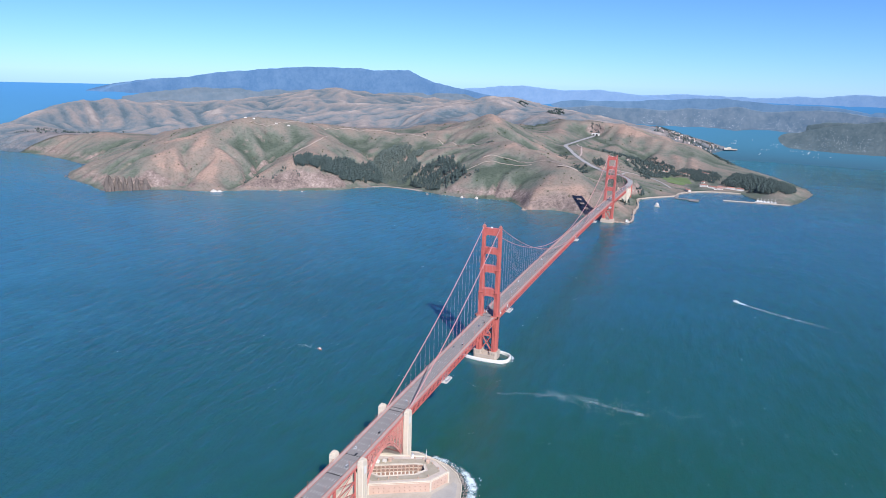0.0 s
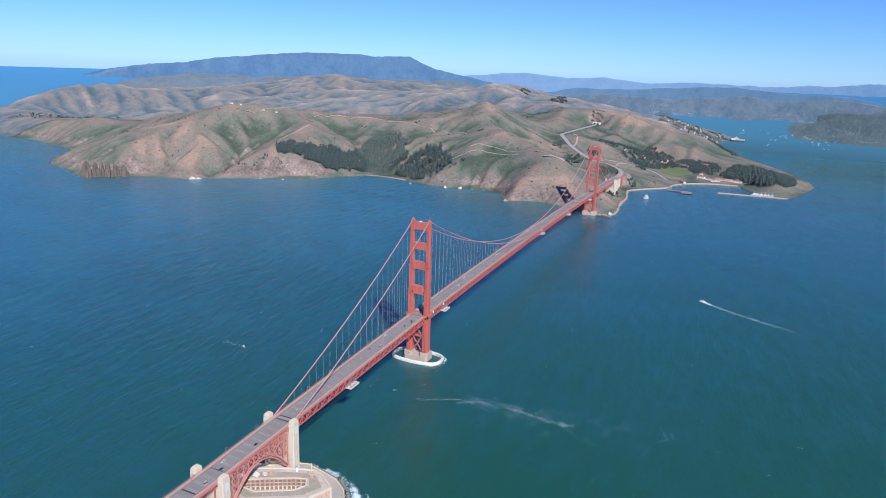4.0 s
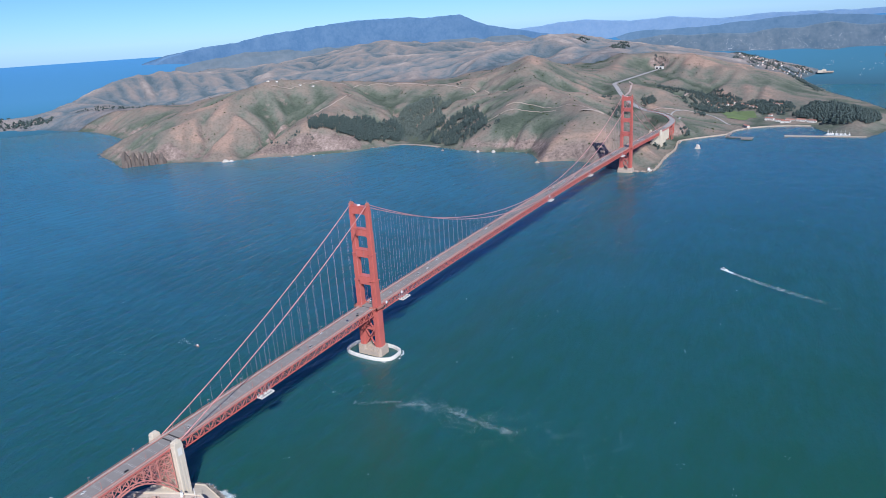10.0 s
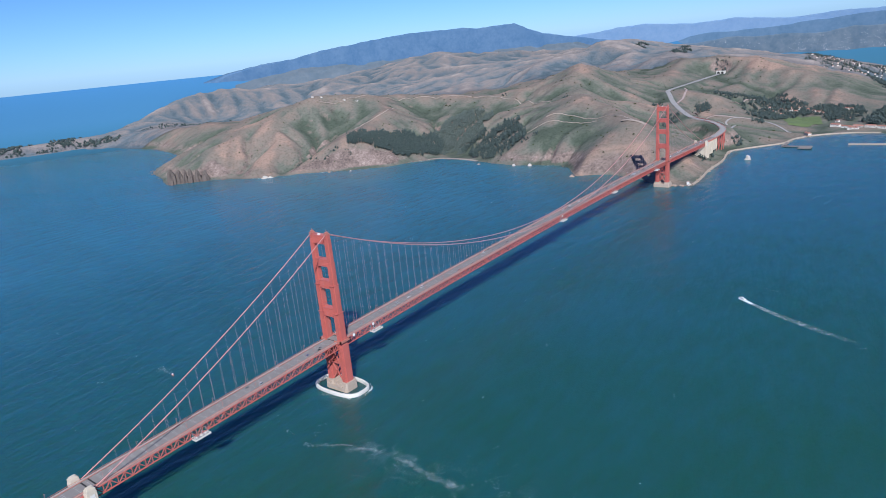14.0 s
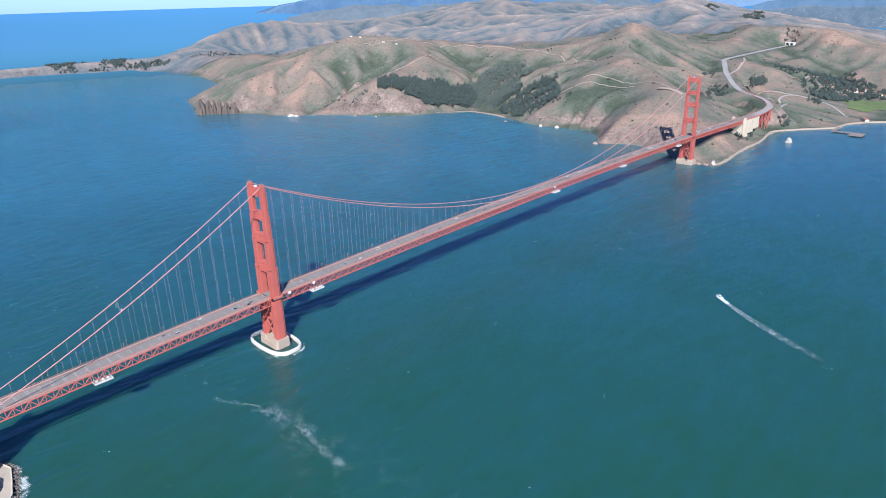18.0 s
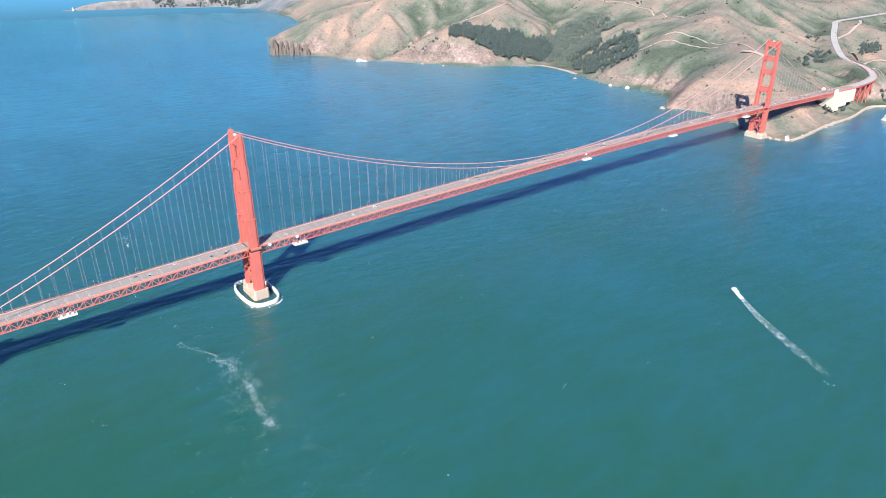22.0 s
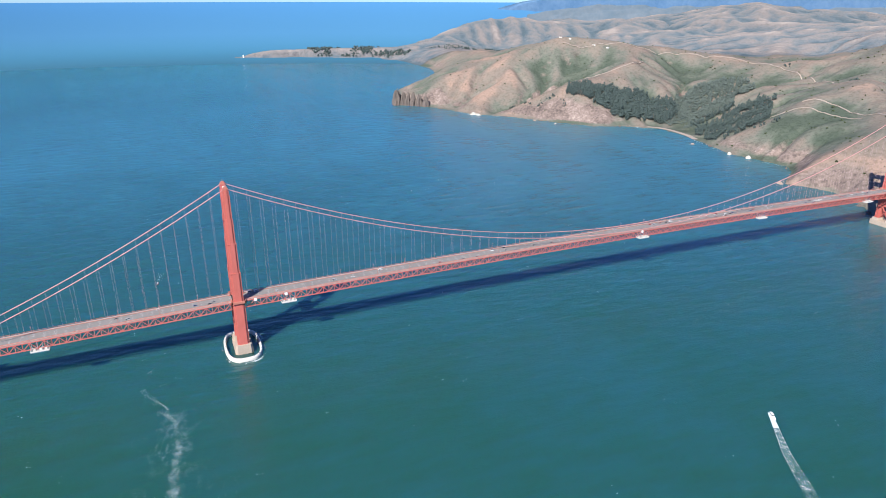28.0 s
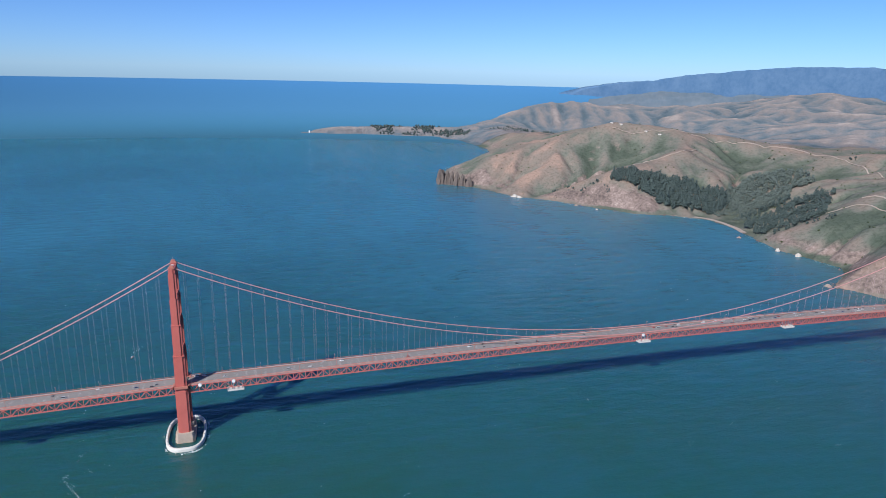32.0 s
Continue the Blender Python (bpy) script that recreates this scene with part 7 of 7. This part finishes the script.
for x0, x1, y0, y1 in ((170, 182, 1850, 1925), (176, 262, 1846, 1862), (225, 262, 1812, 1846)):
    bm = bmesh.new()
    flat_box(bm, x0, x1, y0, y1, 2.4, 3.4)
    part("deck", bm, grained("pier_planks", (0.16, 0.14, 0.125), (0.26, 0.235, 0.21), 0.9, 0.2, 1.0, 0.1), dock)
for x in range(180, 262, 12):
    for y in (1850, 1858):
        bm = bmesh.new()
        tube(bm, ((x, y, -4), (x, y, 2.5)), 0.45, 6)
        part("pile", bm, ROCK, dock)
float_dock = tagged(new("marina_dock"), "white marina docks inside the breakwater", "dock")
for x0, x1, y0, y1 in ((470, 560, 1958, 1964), (486, 492, 1964, 2020), (516, 522, 1964, 2010), (546, 552, 1964, 2000)):
    bm = bmesh.new()
    flat_box(bm, x0, x1, y0, y1, -0.5, 0.9)
    part("walkway", bm, WHITE_CONCRETE, float_dock)
sail = tagged(new("sail_boat"), "small white moored sailing boat with a bare mast", "boat", "moored boats")
part("hull", hull_of(10, 3.2, 1.3), WHITE, sail)
bm = bmesh.new()
tube(bm, ((0, 0.5, 0.8), (0, 0.5, 13)), 0.12, 5)
part("mast", bm, WHITE, sail)
bm = bmesh.new()
prism(bm, octagon(0.9, 1.7, 0.3), 0.8, 1.9, 0.85)
part("cabin", bm, WHITE, sail)
sail.matrix_basis = pose(480, 1975, 0.2, 0, 0, 90)
rng = random.Random(3)
for i in range(18):
    copy_thing(sail, pose(482 + 6 * (i % 6) * 2.1, 1972 + 11 * (i // 6), 0.2, 0, 0, 90 + rng.uniform(-8, 8)))
for i in range(46):
    x, y = rng.uniform(330, 1100), rng.uniform(4150, 5600)
    if x < 450 and y < 4700:
        continue
    p, k = rim(x, y, 0.2)
    c = copy_thing(sail, Matrix.Translation(p) @ pose(0, 0, 0, 0, 0, rng.uniform(0, 360)))
    c.scale = (k, k, k)


# rocks off the shore
def stack(x, y, size, high, mat, label, seed, name="sea_rock"):
    rng = random.Random(seed)
    bm = bmesh.new()
    res = bmesh.ops.create_icosphere(bm, subdivisions=3, radius=1.0)
    for v in res["verts"]:
        n = noise.fractal(v.co * 1.6 + Vector((seed, 0, 0)), 0.8, 2.0, 4)
        k = 1 + 0.45 * n
        taper = 1 - 0.45 * max(0, v.co.z)
        v.co = Vector((v.co.x * size * k * taper, v.co.y * size * k * taper * 0.85, v.co.z * high * (1 + 0.25 * n)))
    ob = part(name, bm, mat, at=pose(x, y, 0, 0, 0, rng.uniform(0, 360)))
    return tagged(ob, label, "rock")


for i, (x, y, w, h) in enumerate(((-4010, 560, 24, 34), (-3965, 640, 22, 40), (-3905, 735, 26, 36), (-3870, 880, 22, 38), (-3835, 1040, 24, 34), (-3750, 1205, 22, 30), (-3660, 1350, 24, 32), (-3560, 1415, 22, 26))):
    stack(x, y, w, h, CLEFT_ROCK, "dark rock buttress below the lighthouse point", 80 + i)
stack(121, 1631, 9, 15, GUANO, "pale pointed rock standing off the shore", 2)
stack(66, 1252, 6, 7, GUANO, "whitened rock at the foot of the point", 3)
stack(-1438, 1024, 14, 8, GUANO, "low white rock ledge below the cliff", 4)
stack(-1418, 1034, 9, 6, GUANO, "low white rock ledge below the cliff", 5)
stack(-578, 1408, 7, 7, GUANO, "white streaked rock in the cove", 6)
stack(-524, 1422, 9, 7, GUANO, "white streaked rock in the cove", 7)
stack(-724, 1408, 6, 4, ROCK, "dark low rock awash in the cove", 8)
stack(-1166, 1206, 4, 3, GUANO, "small white rock below the cliff", 9)
stack(-1240, 1168, 5, 4, ROCK, "small dark rock below the cliff", 10)
stack(-300, 1288, 8, 6, ROCK, "dark rock off the headland", 12)
for i, (x, y, s, h) in enumerate(((-1762, 840, 22, 58), (-1744, 862, 17, 52), (-1788, 856, 19, 46), (-1716, 892, 17, 48), (-1798, 884, 20, 36), (-1730, 876, 15, 56), (-1700, 910, 17, 46), (-1676, 928, 16, 40))):
    stack(x, y, s, h, CLEFT_ROCK, "dark split rock stack at the headland's end", 20 + i)
for i in range(64):
    p, d = along(SHORELINE, rng.random())
    n = Vector((d.y, -d.x)) * rng.uniform(-3, 8)
    stack(p.x + n.x, p.y + n.y, 2.0 + 5 * rng.random() ** 2, 1.5 + 3 * rng.random() ** 2, CLEFT_ROCK, "dark wave-washed rock on the shore", 50 + i)
for i in range(60):
    p, d = along(SHORE_EAST[4:17], rng.random() ** 1.3)
    n = Vector((d.y, -d.x)) * rng.uniform(-2, 9)
    stack(p.x + n.x, p.y + n.y, 2.0 + 4.5 * rng.random() ** 2, 2.5 + 3 * rng.random(), ROCK, "brown boulder below the shore road", 150 + i)

# ---------------------------------------------------------------- things on the bridge
PAINTS = [grained("car_paint_" + n, tuple(c * 0.85 for c in col), col, 0.3, 0.5, 3.0, 0.0) for n, col in
          (("white", (0.78, 0.78, 0.77)), ("silver", (0.45, 0.46, 0.47)), ("black", (0.02, 0.02, 0.022)), ("red", (0.35, 0.03, 0.03)), ("blue", (0.04, 0.08, 0.2)), ("grey", (0.16, 0.165, 0.17)))]
COLOURS = ("white", "silver", "black", "red", "blue", "grey")


def loft(bm, rows):
    rings = [[bm.verts.new(p) for p in r] for r in rows]
    n = len(rings[0])
    for a, b in zip(rings, rings[1:]):
        for k in range(n):
            bm.faces.new((a[k], a[(k + 1) % n], b[(k + 1) % n], b[k]))
    bm.faces.new(rings[0][::-1])
    bm.faces.new(rings[-1])


wheel_bm = bmesh.new()
bmesh.ops.create_cone(wheel_bm, cap_ends=True, segments=10, radius1=0.33, radius2=0.33, depth=0.24, matrix=Matrix.Rotation(math.pi / 2, 4, "Y"))
wheel_mesh = mesh_of("wheel", wheel_bm, RUBBER)


def car_kind(paint, colour, van=False):
    t = tagged(new("van" if van else "car"), f"{colour} {'delivery van' if van else 'passenger car'} driving on the bridge roadway", "van" if van else "car", "traffic on the bridge")
    L, W, H = (5.6, 2.0, 2.3) if van else (4.5, 1.8, 1.42)
    bm = bmesh.new()
    belt = 0.85 if not van else 1.1
    loft(bm, [[(-W / 2 * a, y, 0.3), (W / 2 * a, y, 0.3), (W / 2 * a, y, z), (-W / 2 * a, y, z)] for y, z, a in
              ((-L / 2, 0.6, 0.86), (-L / 2 + 0.25, belt, 0.97), (-L * 0.1, belt + 0.04, 1.0), (L * 0.2, belt, 1.0), (L / 2 - 0.3, belt - 0.14, 0.95), (L / 2, 0.55, 0.82))])
    part("body", bm, paint, t)
    bm = bmesh.new()
    y0, y1 = (-L / 2 + 0.1, L * 0.3) if van else (-L * 0.36, L * 0.2)
    f = 0.96 if van else 0.74
    loft(bm, [[(-W / 2 * 0.94, y0, belt), (W / 2 * 0.94, y0, belt), (W / 2 * 0.94, y1, belt), (-W / 2 * 0.94, y1, belt)],
              [(-W / 2 * 0.8, y0 + (1 - f) * 1.6, H), (W / 2 * 0.8, y0 + (1 - f) * 1.6, H), (W / 2 * 0.8, y1 - (1 - f) * 3.0, H), (-W / 2 * 0.8, y1 - (1 - f) * 3.0, H)]])
    part("glasshouse", bm, GLASS, t, "dark tinted windows")
    bm = bmesh.new()
    flat_box(bm, -W / 2 * 0.78, W / 2 * 0.78, y0 + (1 - f) * 1.5, y1 - (1 - f) * 2.9, H, H + 0.05)
    part("roof", bm, paint, t)
    for sx in (-1, 1):
        for y in (-L * 0.3, L * 0.31):
            part("wheel", wheel_mesh, None, t, at=(sx * (W / 2 - 0.1), y, 0.33))
    return t


kinds = [car_kind(p, c) for p, c in zip(PAINTS, COLOURS)] + [car_kind(PAINTS[0], "white", True), car_kind(PAINTS[1], "silver", True)]
rng = random.Random(21)
LANES = (-7.6, -4.6, -1.6, 1.6, 4.6, 7.6)
spots = []
for i in range(34):
    spots.append((rng.choice(LANES), rng.uniform(-700, 640)))
for i in range(118):
    spots.append((rng.choice(LANES[:3] if rng.random() < 0.75 else LANES[3:]), 600 + 1000 * rng.random() ** 0.9))
spots += [(-7.6, 16.0), (-7.7, 25.0)]
used = set()
order = (0, 0, 0, 1, 1, 2, 2, 5, 5, 3, 4, 6, 7)
for i, (x, y) in enumerate(spots):
    cell = (x, round(y / 9))
    if cell in used:
        continue
    used.add(cell)
    k = 6 if i >= len(spots) - 2 else rng.choice(order)
    slope = math.degrees(math.atan2(road_z(y + 1) - road_z(y - 1), 2))
    m = pose(x + rng.uniform(-0.3, 0.3), y, road_z(y) + 0.02, slope, 0, 0) @ (pose(0, 0, 0, 0, 0, 180) if x < 0 else Matrix())
    if kinds[k].location.length < 0.01:
        kinds[k].matrix_basis = m
    else:
        copy_thing(kinds[k], m)
parked = ((81, -398, 3.66, 30, 0), (84, -403, 3.66, 30, 2), (-4, -429, 3.62, 60, 0), (2, -436, 3.62, 60, 1))
for x, y, z, turn, k in parked:
    c = copy_thing(kinds[k], pose(x, y, z, 0, 0, turn))
    tagged(c, f"{COLOURS[k]} car parked beside the fort", "car", "cars parked by the fort")
for y, x in ((2230, -307), (2370, -375), (2540, -424), (2700, -418), (2900, -410), (2080, -216)):
    z = float(np.interp(y, [p[1] for p in HIGHWAY], [p[2] for p in HIGHWAY]))
    copy_thing(kinds[rng.choice((0, 1, 2))], pose(x + 4, y, z + 0.3, 0, 0, 35))

lamp = tagged(new("street_lamp"), "orange-red lamp post at the edge of the roadway", "street lamp", "lamps along the bridge")
bm = bmesh.new()
tube(bm, ((0, 0, 0), (0, 0, 8.6)), 0.16, 6)
part("post", bm, ORANGE_FADED, lamp)
bm = bmesh.new()
tube(bm, ((0, 0, 8.5), (-0.8, 0, 9.0), (-2.2, 0, 9.1)), 0.1, 5)
part("arm", bm, ORANGE_FADED, lamp)
bm = bmesh.new()
prism(bm, [(-2.5 + a, b) for a, b in octagon(0.5, 0.28, 0.1)], 8.75, 9.1, 0.8, (-2.5, 0))
part("lantern", bm, GREY, lamp)
bm = bmesh.new()
prism(bm, octagon(0.3, 0.3, 0.1), 0, 0.7, 0.8)
part("base", bm, ORANGE_FADED, lamp)
first = True
y = -640.0
while y < 1690:
    for sx in (-1, 1):
        if min(abs(y), abs(y - SPAN)) < 12:
            continue
        m = pose(sx * 9.6, y, road_z(y) + 0.45, 0, 0, 0 if sx > 0 else 180)
        if first:
            lamp.matrix_basis, first = m, False
        else:
            copy_thing(lamp, m)
    y += 45.7

for y, drop in ((-219, 9.5), (61, 9.5), (619, 9.0), (872, 9.0), (1140, 9.0)):
    rig = tagged(new("maintenance_platform"), "pale grey work platform hung under the deck edge", "platform", "platforms under the deck")
    rig.location = (13.6, y, road_z(y))
    bm = bmesh.new()
    flat_box(bm, -1.2, 7.6, -9.5, 9.5, -drop - 1.2, -drop - 0.6)
    part("floor", bm, GREY, rig)
    for a, b, c, d in ((-1.2, 7.6, -9.5, -9.2), (-1.2, 7.6, 9.2, 9.5), (7.3, 7.6, -9.2, 9.2), (-1.2, -0.9, -9.2, 9.2)):
        bm = bmesh.new()
        flat_box(bm, a, b, c, d, -drop - 0.6, -drop + 0.9)
        part("side_panel", bm, WHITE_CONCRETE, rig)
    for a in (-8, -2.7, 2.7, 8):
        bm = bmesh.new()
        flat_box(bm, 0.6, 0.9, a - 0.15, a + 0.15, -drop - 0.6, -0.5)
        beam(bm, (0.8, a, -drop + 5.0), (7.2, a, -drop + 0.8), 0.22, 0.22)
        part("hanger_post", bm, GREY, rig)
    for a in (-6.0, 0.5, 5.5):
        bm = bmesh.new()
        flat_box(bm, 1.6, 3.6, a - 1.3, a + 1.3, -drop - 0.6, -drop + 1.2)
        part("equipment_box", bm, WHITE_CONCRETE, rig)
for y in (20.5, 58.7, 619.5):
    sign = tagged(new("navigation_board"), "round white navigation board on the truss edge", "sign", "boards on the truss")
    sign.location = (14.6, y, road_z(y) - 1.0)
    bm = bmesh.new()
    bmesh.ops.create_cone(bm, cap_ends=True, segments=16, radius1=2.1, radius2=2.1, depth=0.5, matrix=Matrix.Rotation(math.pi / 2, 4, "Y"))
    part("board", bm, WHITE, sign)
    bm = bmesh.new()
    flat_box(bm, -1.0, -0.25, -0.3, 0.3, -2.0, 2.0)
    part("bracket", bm, GREY, sign)
